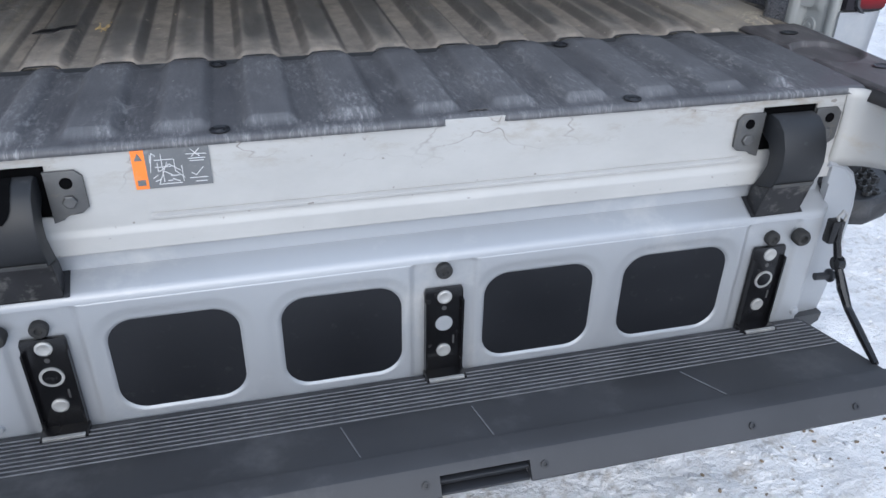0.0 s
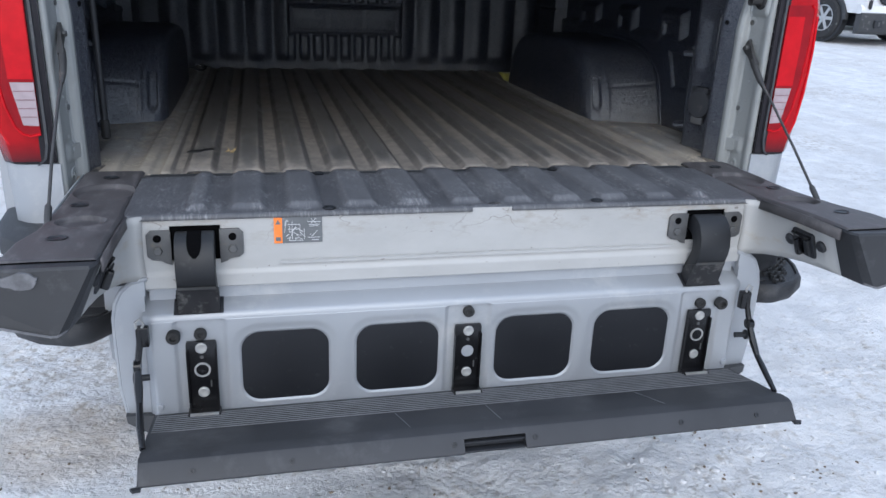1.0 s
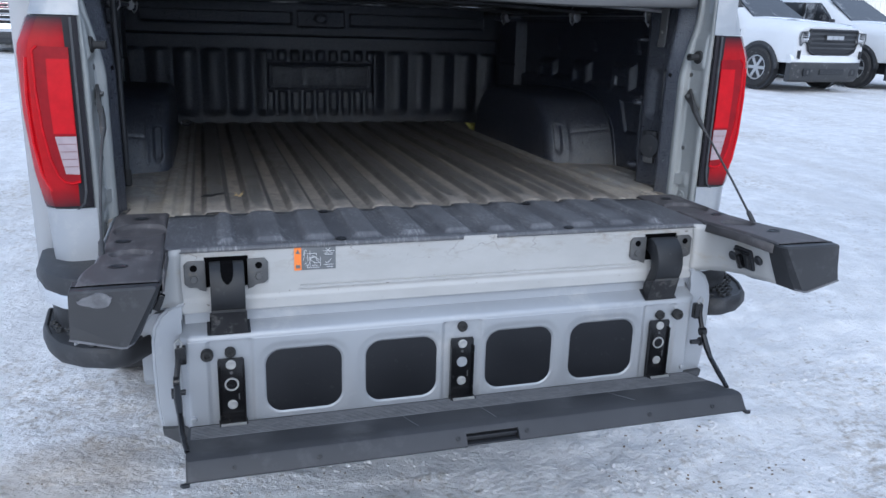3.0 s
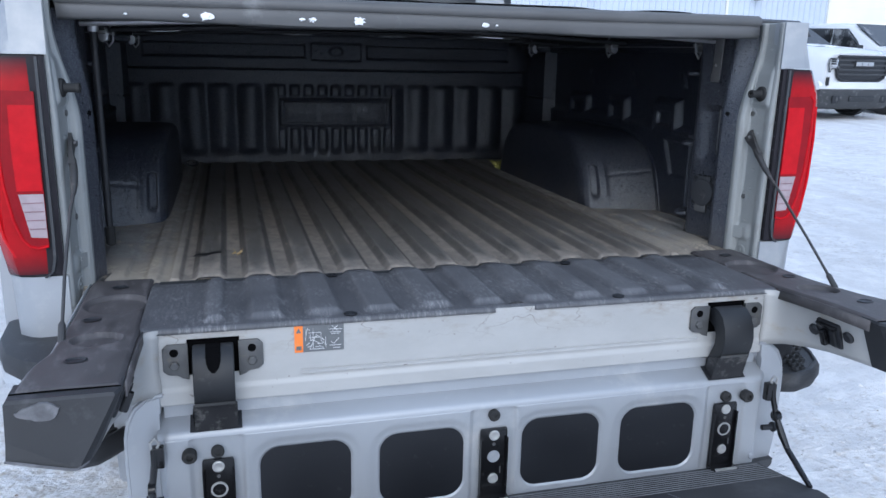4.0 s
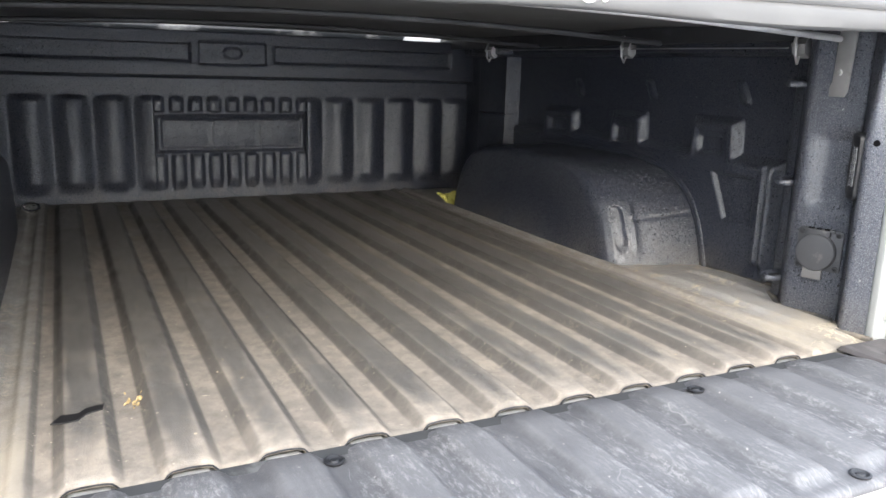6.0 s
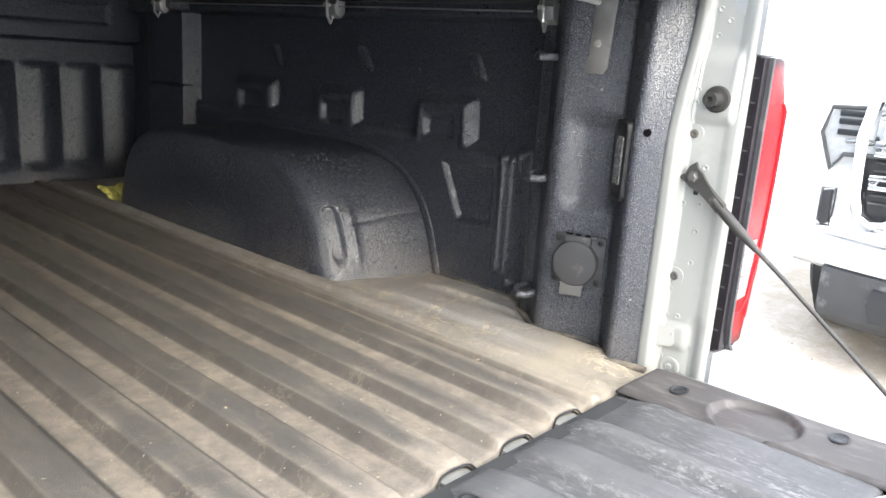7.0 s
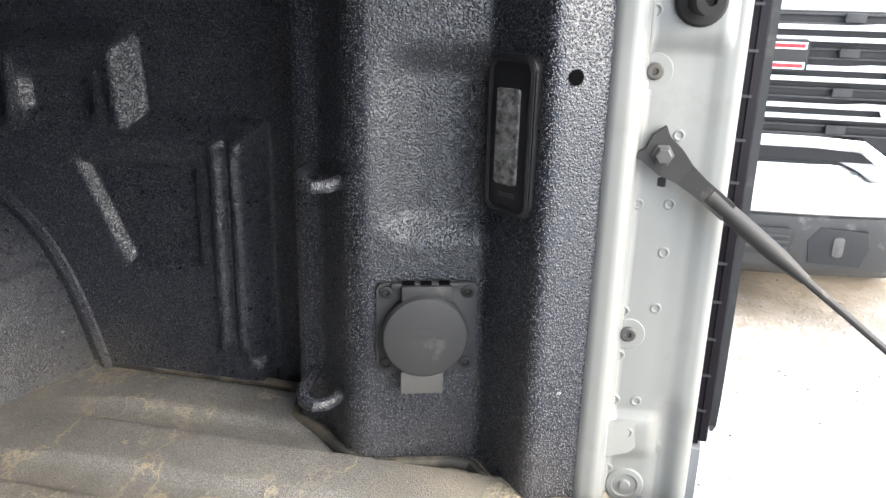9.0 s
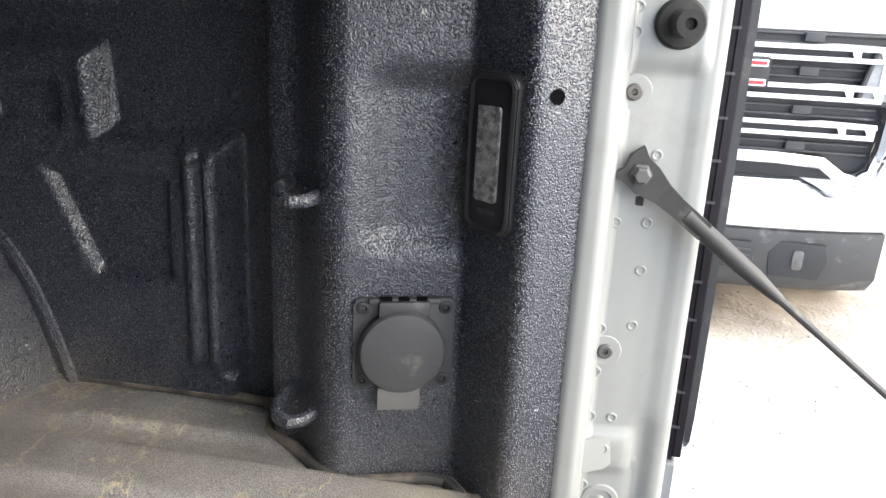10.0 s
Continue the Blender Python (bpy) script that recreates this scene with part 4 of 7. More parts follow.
    for y, z in welds:
        part("spot_weld", turned([(0.0, -0.001), (0.0046, -0.001), (0.0044, 0.0006), (0.0036, 0.0011), (0.0027, 0.0009), (0.0020, 0.0001), (0, 0.0)], 14, facing(on(y, z, 0.0042 if 0.866 < z < 0.9 else (0.0030 if -y < along(seam, z) else 0.0010)), nrm)), JAMB_PAINT, jamb, smooth=True)
    for y, z in ((-0.030, 1.178), (-0.031, 0.974)):
        part("screw_dish", turned([(0.0062, 0.0012), (0.0125, 0.0012), (0.0135, 0.0002), (0.0062, 0.0002)], 22, facing(on(y, z, 0.0026), nrm)), JAMB_PAINT, jamb, smooth=True)
    # gate cable: eye, bolt, sheath, cable
    top = on(-0.040, 1.120, 0.003)
    end = Vector((s * 0.742, -0.402, 0.846))
    way = (end - top).normalized()
    cable = part("gate_cable", tube([top + nrm * 0.012 + way * 0.06, top + nrm * 0.014 + way * 0.12, top.lerp(end, 0.4) + nrm * 0.008, top.lerp(end, 0.7) + nrm * 0.002, end], [0.006, 0.0035, 0.0029, 0.0029, 0.0029], 10), CABLE, truck, "grey sheathed steel gate cable", smooth=True)
    side = way.cross(nrm).normalized()
    eye = [(a * 0.72, b * 0.66) for a, b in ((-0.020, -0.010), (-0.016, 0.006), (-0.022, 0.022), (-0.010, 0.019), (0.010, 0.019), (0.030, 0.013), (0.050, 0.011), (0.085, 0.011), (0.085, -0.011), (0.050, -0.011), (0.030, -0.013), (0.010, -0.019), (-0.006, -0.020), (-0.016, -0.026))]
    bm = bmesh.new()
    lo = [bm.verts.new(top + way * a + side * b + nrm * 0.004) for a, b in eye]
    hi = [bm.verts.new(top + way * a + side * b + nrm * (0.011 + 0.006 * smoothstep(0.02, 0.06, a))) for a, b in eye]
    bm.faces.new(lo), bm.faces.new(hi)
    for i in range(len(eye)):
        j = (i + 1) % len(eye)
        bm.faces.new((lo[i], lo[j], hi[j], hi[i]))
    part("cable_eye", bm, CABLE, cable, "grey moulded cable eye")
    part("bolt", turned([(0, 0.010), (0.0085, 0.010), (0.0085, 0.0122), (0.0064, 0.0126), (0.0064, 0.017), (0.0052, 0.018), (0, 0.018)], 6, facing(top, nrm)), GREY_STEEL, cable)
    part("sheath", tube([top + nrm * 0.010 + way * 0.045, top + nrm * 0.013 + way * 0.075, top + nrm * 0.014 + way * 0.11, top + nrm * 0.013 + way * 0.135], [0.0068, 0.0072, 0.0066, 0.0040], 12), CABLE, cable, smooth=True)
    part("end_fitting", tube([end - way * 0.035, end - way * 0.03, end, end + way * 0.01], [0.004, 0.006, 0.006, 0.004], 10), CABLE, cable, smooth=True)

    # outer rear corner below and above the lamp
    def corner(z, grow=0.0):
        ox = outer_x(z) + grow
        return [(s * 0.782, -0.100, z), (s * 0.84, -0.105, z), (s * (ox - 0.030), -0.098, z), (s * (ox - 0.006), -0.076, z), (s * (ox + 0.002), -0.04, z), (s * (ox + 0.020), 0.05, z), (s * (ox + 0.026), 0.16, z), (s * 0.83, 0.16, z)]

    part("rear_corner", loft([corner(z) for z in span(0.735, 0.872, 6)]), SILVER, truck, "silver bed corner below the lamp", smooth=True)
    part("rear_corner", loft([corner(z) for z in span(1.288, 1.392, 6)]), SILVER, truck, "silver bed corner above the lamp", smooth=True)

    # tail lamp: dark housing with slotted edge, red lens, inner bars, clear reversing lens
    def lamp_ring(z, x_in, y_off, x_trim=0.0):
        ox = outer_x(z) - x_trim
        return [(s * x_in, -0.098 - y_off, z), (s * (x_in + 0.02), -0.102 - y_off, z), (s * ((x_in + ox) / 2), -0.104 - y_off, z), (s * (ox - 0.028), -0.101 - y_off, z), (s * (ox - 0.006), -0.080 - y_off * 0.7, z), (s * (ox + 0.003 + y_off), -0.036, z), (s * (ox + 0.018 + y_off), 0.04, z), (s * (ox - 0.002), 0.13, z), (s * (x_in + 0.045), 0.13, z), (s * (x_in + 0.012), 0.06, z)]

    zs = span(0.874, 1.286, 22)
    lamp = part("tail_lamp", loft([lamp_ring(z, 0.788, 0.0) for z in zs]), SMOKED, truck, "red tail lamp with clear reversing lens in a smoked housing", smooth=True)
    part("lamp_bezel", loft([[(s * 0.7865, -0.1045, z), (s * 0.797, -0.1075, z), (s * 0.802, -0.107, z), (s * 0.802, -0.09, z), (s * 0.7865, -0.0985, z)] for z in span(0.878, 1.284, 10)]), SMOKED, lamp, "dark lamp edge", smooth=True)
    part("lamp_edge", loft([[(s * (0.796 + k), -0.1130, z), (s * (0.801 + k), -0.1138, z), (s * (0.802 + k), -0.102, z), (s * (0.796 + k), -0.102, z)] for z, k in [(0.872, 0.02), (0.885, 0.006), (0.91, 0.001)] + [(zz, 0) for zz in span(0.95, 1.284, 6)]]), GREY_PLASTIC, lamp, "grey plastic lamp edge", smooth=True)
    red_in = lambda z: 0.806
    part("red_lens", loft([lamp_ring(z, red_in(z), 0.0025) for z in span(0.878, 1.283, 22)]), RED_LENS, lamp, "glossy red lens", smooth=True)

    def pane(ring, y_off, mat, name, lab=""):
        bm = bmesh.new()
        lo = [bm.verts.new((s * x, -0.100 - y_off, z)) for x, z in ring]
        hi = [bm.verts.new((s * x, -0.1085 - y_off, z)) for x, z in ring]
        bm.faces.new(lo), bm.faces.new(hi)
        for i in range(len(ring)):
            j = (i + 1) % len(ring)
            bm.faces.new((lo[i], lo[j], hi[j], hi[i]))
        return part(name, bm, mat, lamp, lab)

    field = [(0.808, 1.222), (0.868, 1.224), (0.878, 1.215), (0.879, 1.14), (0.874, 1.05), (0.864, 0.985), (0.852, 0.948), (0.840, 0.934), (0.826, 0.930), (0.808, 0.934)]
    pane(field, 0.0006, RED_DEEP, "lamp_recess", "deep red recessed field")
    pane([(0.8095, 1.198), (0.853, 1.198), (0.855, 1.12), (0.853, 1.040), (0.8095, 1.040)], 0.0018, RED_BRIGHT, "brake_light", "bright red brake light")
    part("light_bar", tube([(s * x, -0.1095, z) for x, z in field[1:]], 0.0028, 6), RED_BRIGHT, lamp, "bright red light bar", smooth=True)
    part("light_bar", tube([(s * x, y, z) for x, y, z in ((0.894, -0.098, 1.20), (0.900, -0.096, 1.12), (0.897, -0.096, 1.02), (0.886, -0.098, 0.95), (0.868, -0.102, 0.912))], 0.004, 6), RED_BRIGHT, lamp, smooth=True)
    rv = [(0.8085, 1.034), (0.851, 1.034), (0.8365, 0.952), (0.8085, 0.950)]
    pane(rv, 0.0024, CLEAR_LENS, "reversing_lens", "clear reversing lens")
    for i in range(1, 5):
        z = 1.034 - i * 0.0165
        xo = along([(0.952, 0.835), (1.034, 0.849)], z)
        part("lens_rib", boxed(min(s * 0.8095, s * xo), max(s * 0.8095, s * xo), -0.112, -0.1105, z - 0.0007, z + 0.0007), LENS_RIB, lamp)
    # slotted edge of the housing towards the jamb
    for i in range(12):
        z = 0.905 + i * 0.032
        part("housing_rib", boxed(min(s * 0.7862, s * 0.7895), max(s * 0.7862, s * 0.7895), -0.1005, -0.07, z, z + 0.002), GREY_PLASTIC, lamp)
    return jamb


for side in (1, -1):
    make_jamb(side)


def make_body():
    """Outer sides with wheel arches, cab, bonnet and wheels."""
    for s in (1, -1):
        arc = [(1.05 + 0.50 * math.cos(radians(a)), 0.44 + 0.50 * math.sin(radians(a))) for a in range(6, 175, 8)]
        prof = [(0.10, 0.60), (0.10, 1.36), (FRONT_Y + 0.05, 1.37), (FRONT_Y + 0.05, 0.50), (1.60, 0.48)] + arc + [(0.50, 0.52)]
        part("side_panel", prism(prof, "x", s * 0.905, s * 0.955, 0.006), SILVER, truck, "silver outer bed side", smooth=True)
    w = 0.94

    def ring(y, zt, wt, zb=0.5, wb=w, zs=1.20):
        return [(-wb, y, zb), (-w, y, zs - 0.25), (-w + 0.01, y, zs), (-wt - 0.03, y, zt - 0.07), (-wt + 0.04, y, zt - 0.01), (0, y, zt), (wt - 0.04, y, zt - 0.01), (wt + 0.03, y, zt - 0.07), (w - 0.01, y, zs), (w, y, zs - 0.25), (wb, y, zb)]

    cab = part("cab", loft([ring(1.93, 1.80, 0.72), ring(2.02, 1.88, 0.74), ring(3.2, 1.90, 0.74), ring(3.75, 1.82, 0.70), ring(4.45, 1.30, 0.80), ring(4.7, 1.26, 0.82), ring(5.5, 1.20, 0.80), ring(5.72, 1.05, 0.74)]), SILVER, truck, "silver cab and bonnet", smooth=True)
    part("rear_window", prism(rounded(-0.66, 0.66, 1.36, 1.76, 0.06), "y", 1.90, 1.945, 0.004), GLASS_DARK, cab, "tinted rear window", smooth=True)
    for s in (1, -1):
        part("side_window", prism([(2.12, 1.30), (3.75, 1.30), (3.45, 1.72), (2.16, 1.76)], "x", s * 0.80, s * 0.925, 0.01), GLASS_DARK, cab, "tinted side window", smooth=True)
    part("chassis", boxed(-0.55, 0.55, 0.1, 5.4, 0.42, 0.70), DARK_TRIM, truck, "dark chassis frame")
    for y in (1.05, 4.75):
        for s in (1, -1):
            make_wheel(truck, s * 0.80, y, 0.415, s, ground_z(0, y) - 0.01)


def make_wheel(parent, x, y, r, s, z=0.0):
    turn = facing((x, y, r + z), (s, 0, 0))
    wh = part("wheel", turned([(0.0, -0.10), (r * 0.6, -0.11), (r * 0.90, -0.125), (r * 0.985, -0.10), (r, -0.06), (r, 0.06), (r * 0.985, 0.10), (r * 0.90, 0.125), (r * 0.62, 0.11), (r * 0.60, 0.04), (0, 0.04)], 40, turn), TYRE, parent, "black tyre dusted with snow", smooth=True)
    bm = bmesh.new()
    turned([(0, 0.05), (r * 0.16, 0.052), (r * 0.17, 0.085), (r * 0.12, 0.095), (0, 0.095)], 20, turn, bm)
    turned([(r * 0.56, 0.05), (r * 0.60, 0.05), (r * 0.61, 0.105), (r * 0.57, 0.108), (r * 0.55, 0.09)], 40, turn, bm)
    for k in range(6):
        box(bm, r * 0.12, r * 0.58, -r * 0.075, r * 0.075, 0.06, 0.09, 0.006, turn @ Matrix.Rotation(radians(60 * k), 4, "Z"))
    part("rim", bm, ALU, wh, "six-spoke alloy rim", smooth=True)
    return wh


make_body()


# ---- rear bumper with corner steps ----
def make_bumper():
    secs = []
    for x in span(-0.70, 0.70, 24):
        back = -0.245
        secs.append([(x, 0.10, 0.50), (x, back + 0.05, 0.47), (x, back + 0.01, 0.50), (x, back - 0.004, 0.60), (x, back + 0.004, 0.70), (x, back + 0.03, 0.73), (x, 0.08, 0.735)])
    bp = part("rear_bumper", loft(secs), SILVER, truck, "silver rear bumper with black corner steps", smooth=True)

    def shaped(plan, levels, s):
        """A plan drawn in or out about its middle at each level."""
        cx, cy = 0.74, -0.06
        return loft([[(s * (cx + (a - cx) * k), cy + (b - cy) * k, z) for a, b in plan] for z, k in levels])

    for s in (1, -1):
        cap = [(0.60, 0.03), (0.60, -0.262), (0.72, -0.262), (0.80, -0.247), (0.855, -0.215), (0.895, -0.165), (0.925, -0.08), (0.935, 0.03)]
        part("top_cap", shaped(cap, [(0.706, 0.985), (0.711, 1.0), (0.728, 1.0), (0.744, 0.965), (0.750, 0.90), (0.7505, 0.1)], s), BLACK_PLASTIC, bp, "dark plastic top cap", smooth=True)
        part("chrome_band", shaped(cap, [(0.672, 0.96), (0.677, 0.99), (0.700, 1.0), (0.707, 0.99)], s), CHROME, bp, "bright metal band", smooth=True)
        part("corner_body", shaped(cap, [(0.58, 0.88), (0.61, 0.86), (0.64, 0.86), (0.676, 0.95)], s), BLACK_PLASTIC, bp, "black plastic corner", smooth=True)
        foot = [(0.58, 0.0), (0.585, -0.13), (0.640, -0.205), (0.700, -0.290), (0.722, -0.315), (0.755, -0.325), (0.815, -0.305), (0.865, -0.265), (0.897, -0.205), (0.917, -0.14), (0.927, -0.02)]
        part("corner_step", shaped(foot, [(0.560, 0.88), (0.570, 0.96), (0.582, 0.985), (0.606, 0.98), (0.614, 0.955), (0.614, 0.93), (0.609, 0.915), (0.609, 0.2)], s), BLACK_PLASTIC, bp, "black plastic corner step", smooth=True)
        part("bumper_plate", prism([(s * a, b) for a, b in ((0.640, -0.12), (0.650, -0.19), (0.705, -0.262), (0.752, -0.275), (0.760, -0.12))], "z", 0.606, 0.614, 0.003), BLACK_PLASTIC, bp, smooth=True)
        for i in range(8):
            for j in range(8):
                a, b = 0.775 + i * 0.0180 + (j % 2) * 0.0090, -0.283 + j * 0.0225
                if a < 0.893 - max(0, -b - 0.14) * 0.62:
                    part("tread_stud", turned([(0.0084, 0.0), (0.0084, 0.008), (0.0058, 0.009), (0.0048, 0.002), (0, 0.002)], 6, Matrix.Translation((s * a, b, 0.6088))), DARK_TRIM, bp)


make_bumper()


# ---- tailgate, lowered ----
def make_tailgate():
    face_y = -0.362
    holes = [(-0.556, -0.468), (0.468, 0.556)]
    # white rear face with two hinge openings
    bm = bmesh.new()
    xs = [-0.625, -0.556, -0.468, 0.468, 0.556, 0.625]
    zs = [0.700, 0.728, 0.752, 0.818, 0.836]

    def relief(x, z):
        r = 0.0
        if -0.36 < x < 0.45:
            r -= 0.0030 * (smoothstep(0.7365, 0.738, z) - smoothstep(0.742, 0.7435, z))
            r += 0.0022 * (smoothstep(0.7435, 0.7445, z) - smoothstep(0.7460, 0.747, z))
        r -= 0.004 * smoothstep(0.733, 0.722, z)
        r += 0.0007 * noise.noise(Vector((x * 9, z * 30, 3)))
        return face_y + r

    fx = sorted(set([round(v, 4) for v in span(-0.625, 0.625, 200)] + xs))
    fz = sorted(set([round(v, 4) for v in span(0.700, 0.836, 110)] + zs))
    vert = {}

    def v_at(x, z):
        if (x, z) not in vert:
            vert[(x, z)] = bm.verts.new((x, relief(x, z), z))
        return vert[(x, z)]

    for x0, x1 in zip(fx, fx[1:]):
        for z0, z1 in zip(fz, fz[1:]):
            mx, mz = (x0 + x1) / 2, (z0 + z1) / 2
            if any(a < mx < b for a, b in holes) and 0.752 < mz < 0.818:
                continue
            bm.faces.new((v_at(x0, z0), v_at(x1, z0), v_at(x1, z1), v_at(x0, z1)))
    gate = part("tailgate", bm, FACE_PAINT, truck, "grimy off-white tailgate frame, lowered", smooth=True, thick=0.003, angle=40)

    # ribbed black liner on top
    def top_z(x, y):
        fade = smoothstep(-0.342, -0.326, y) * smoothstep(-0.040, -0.058, y)
        h = 0.0095 * rib_wave(x) * fade * smoothstep(0.53, 0.515, abs(x)) if abs(x) < 0.55 else 0
        return 0.8385 + h - 0.009 * smoothstep(-0.11, -0.036, y)

    def edge_y(x):
        y = -0.366
        if 0.005 < x < 0.085:
            y = -0.358 - 0.001 * noise.noise(Vector((x * 60, 1, 2)))
        return y + 0.0008 * noise.noise(Vector((x * 25, 0, 0)))

    ys = [-0.366, -0.364, -0.358] + span(-0.352, -0.037, 52)
    lx = span(-0.632, 0.632, 340)

    def place(x, y):
        e = edge_y(x)
        yy = max(y, e) if y > -0.352 else e + (y + 0.366)
        z = top_z(x, y)
        if y <= -0.366:
            z -= 0.009
        elif y <= -0.364:
            z -= 0.0025
        return (x, yy, z)

    part("gate_liner", grid(lx, ys, place), GATE_LINER, gate, "scuffed black ribbed plastic liner", smooth=True, thick=0.003, angle=60)
    for x, y in ((-0.27, -0.346), (0.27, -0.346), (-0.27, -0.085), (0.27, -0.085), (0.0, -0.346)):
        if x:
            part("liner_screw", turned([(0, 0.0), (0.0115, 0.0), (0.0125, 0.0025), (0.010, 0.0035), (0.006, 0.0015), (0.0045, 0.003), (0, 0.003)], 18, Matrix.Translation((x, y, 0.8385))), SMOOTH_BLACK, gate, smooth=True)
    part("gate_core", boxed(-0.62, 0.62, -0.355, -0.04, 0.705, 0.832), DARK_TRIM, gate)
    # black plates close the hinge openings, painting the shade inside
    part("hinge_box", boxed(-0.556, -0.468, -0.357, -0.345, 0.752, 0.818), VOID, gate, "black plate painted as the hinge opening's shade")
    part("hinge_box", boxed(0.468, 0.556, -0.357, -0.345, 0.752, 0.818), VOID, gate, "black plate painted as the hinge opening's shade")

    for s in (1, -1):
        # arm: black moulded top, silver inner side, black end cap
        def X(v):
            return s * v
        bm = bmesh.new()
        rings = [(-0.204, 0.684, 0.055), (-0.415, 0.688, 0.038)]
        nx, ny = 44, 170

        def inside_x(y):
            return along([(-0.618, 0.624), (-0.378, 0.627), (-0.34, 0.630), (-0.30, 0.632), (-0.03, 0.632)], y)

        def outside_x(y):
            return along([(-0.652, 0.762), (-0.54, 0.760), (-0.47, 0.747), (-0.060, 0.752), (-0.034, 0.745)], y)

        def arm_top(u, y):
            x = inside_x(y) + (outside_x(y) - inside_x(y)) * u
            z = 0.8405 + 0.019 * smoothstep(-0.25, -0.62, y)
            for ry, rx, ra in rings:
                d = math.hypot(x - rx, y - ry) / ra
                z -= 0.008 * smoothstep(1.03, 0.93, d)
                z += 0.0012 * math.exp(-((d - 1.08) / 0.06) ** 2)
            edge = min(u * 0.12, (1 - u) * 0.12, (y + 0.633), (-0.033 - y))
            z -= 0.006 * (1 - smoothstep(0.0, 0.006, edge))
            return (X(x), y, z)

        us = span(0, 1, nx)
        yy = span(-0.632, -0.034, ny)
        arm = part("gate_arm", grid(us, yy, arm_top, bm), ARM_PLASTIC, gate, "black moulded arm of the tailgate with round cup recesses", smooth=True, thick=0.004, angle=60)
        for hy, hx in ((-0.098, 0.690), (-0.296, 0.713), (-0.526, 0.700)):
            part("arm_hole", turned([(0.0, 0.0), (0.011, 0.0), (0.0135, 0.0016), (0.011, 0.0022), (0.0085, 0.0004), (0.0, 0.0004)], 18, Matrix.Translation((X(hx), hy, 0.8408 + 0.019 * smoothstep(-0.25, -0.62, hy))) @ Matrix.Diagonal((1.25, 0.9, 1, 1))), SMOOTH_BLACK, gate, smooth=True)
        # skirts of the arm top
        inner = [(0.6265, -0.372), (0.6260, -0.45), (0.6250, -0.52), (0.6240, -0.622)]
        bm = bmesh.new()
        grid(range(4), (-0.004, -0.014, -0.024), lambda i, z: (X(inner[i][0] - 0.001), inner[i][1], 0.8405 + 0.019 * smoothstep(-0.25, -0.62, inner[i][1]) + z), bm)
        part("arm_skirt", bm, ARM_PLASTIC, gate, smooth=True, thick=0.003)
        bm = grid(span(-0.64, -0.05, 8), (0.838, 0.80, 0.76, 0.72, 0.705), lambda y, z: (X(outside_x(y) + 0.001), y, z + (0.0 if z > 0.8 else max(0, (-0.45 - y)) * 0.28)))
        part("arm_side", bm, SILVER, gate, "silver outer side of the tailgate", smooth=True, thick=0.003)
        # silver inner side, swept round from the rear face, leaning outwards below
        path = [(-0.3615, 0.600, 0.600), (-0.364, 0.611, 0.611), (-0.370, 0.620, 0.621), (-0.382, 0.626, 0.630), (-0.40, 0.6285, 0.639), (-0.45, 0.629, 0.652), (-0.50, 0.629, 0.660), (-0.55, 0.629, 0.665), (-0.605, 0.629, 0.668)]

        def side_at(y, z):
            top_, low = 0.834 + 0.017 * smoothstep(-0.25, -0.62, y), along([(-0.60, 0.756), (-0.50, 0.747), (-0.42, 0.735), (-0.36, 0.716)], y)
            k = (z - low) / (top_ - low)
            xt, xb = along([(p, q) for p, q, _ in path[::-1]], y), along([(p, q) for p, _, q in path[::-1]], y)
            return xb + (xt - xb) * k

        def side_pt(i, k):
            y = path[i][0]
            top_, low = 0.834 + 0.017 * smoothstep(-0.25, -0.62, y), along([(-0.60, 0.756), (-0.50, 0.747), (-0.42, 0.735), (-0.36, 0.716)], y)
            z = low + (top_ - low) * k
            return (X(side_at(y, z) + 0.003 * math.sin(math.pi * k)), y - 0.0005, z)

        part("arm_inner_side", grid(range(len(path)), span(0, 1, 8), side_pt), WORN_WHITE, gate, "grimy silver inner side of the arm", smooth=True, thick=0.003, angle=60)
        part("arm_core", prism([(X(0.676), -0.596), (X(0.745), -0.596), (X(0.742), -0.05), (X(0.640), -0.05), (X(0.640), -0.36), (X(0.676), -0.42)], "z", 0.770, 0.832), DARK_TRIM, gate)
        # end cap: faceted black moulding, its inner facet leaning under
        cap_t = [(0.622, -0.600), (0.6245, -0.640), (0.631, -0.655), (0.765, -0.657), (0.767, -0.600)]
        cap_b = [(0.664, -0.600), (0.672, -0.648), (0.682, -0.663), (0.767, -0.666), (0.768, -0.600)]
        part("end_cap", loft([[(X(a), b, 0.755 + 0.023 * smoothstep(0.685, 0.765, a)) for a, b in cap_b], [(X(a), b, 0.803) for a, b in [(0.5 * (p[0] + q[0]), 0.5 * (p[1] + q[1])) for p, q in zip(cap_t, cap_b)]], [(X(a), b, 0.853) for a, b in cap_t], [(X(a + (0.69 - a) * 0.03), b + (-0.60 - b) * 0.06, 0.857) for a, b in cap_t]]), BLACK_PLASTIC, gate, "scuffed black plastic end cap", smooth=False)
        part("cap_seam", tube([(X(0.626), -0.6335, 0.8575), (X(0.700), -0.6345, 0.8585), (X(0.763), -0.635, 0.8575)], 0.0012, 5), VOID, gate)
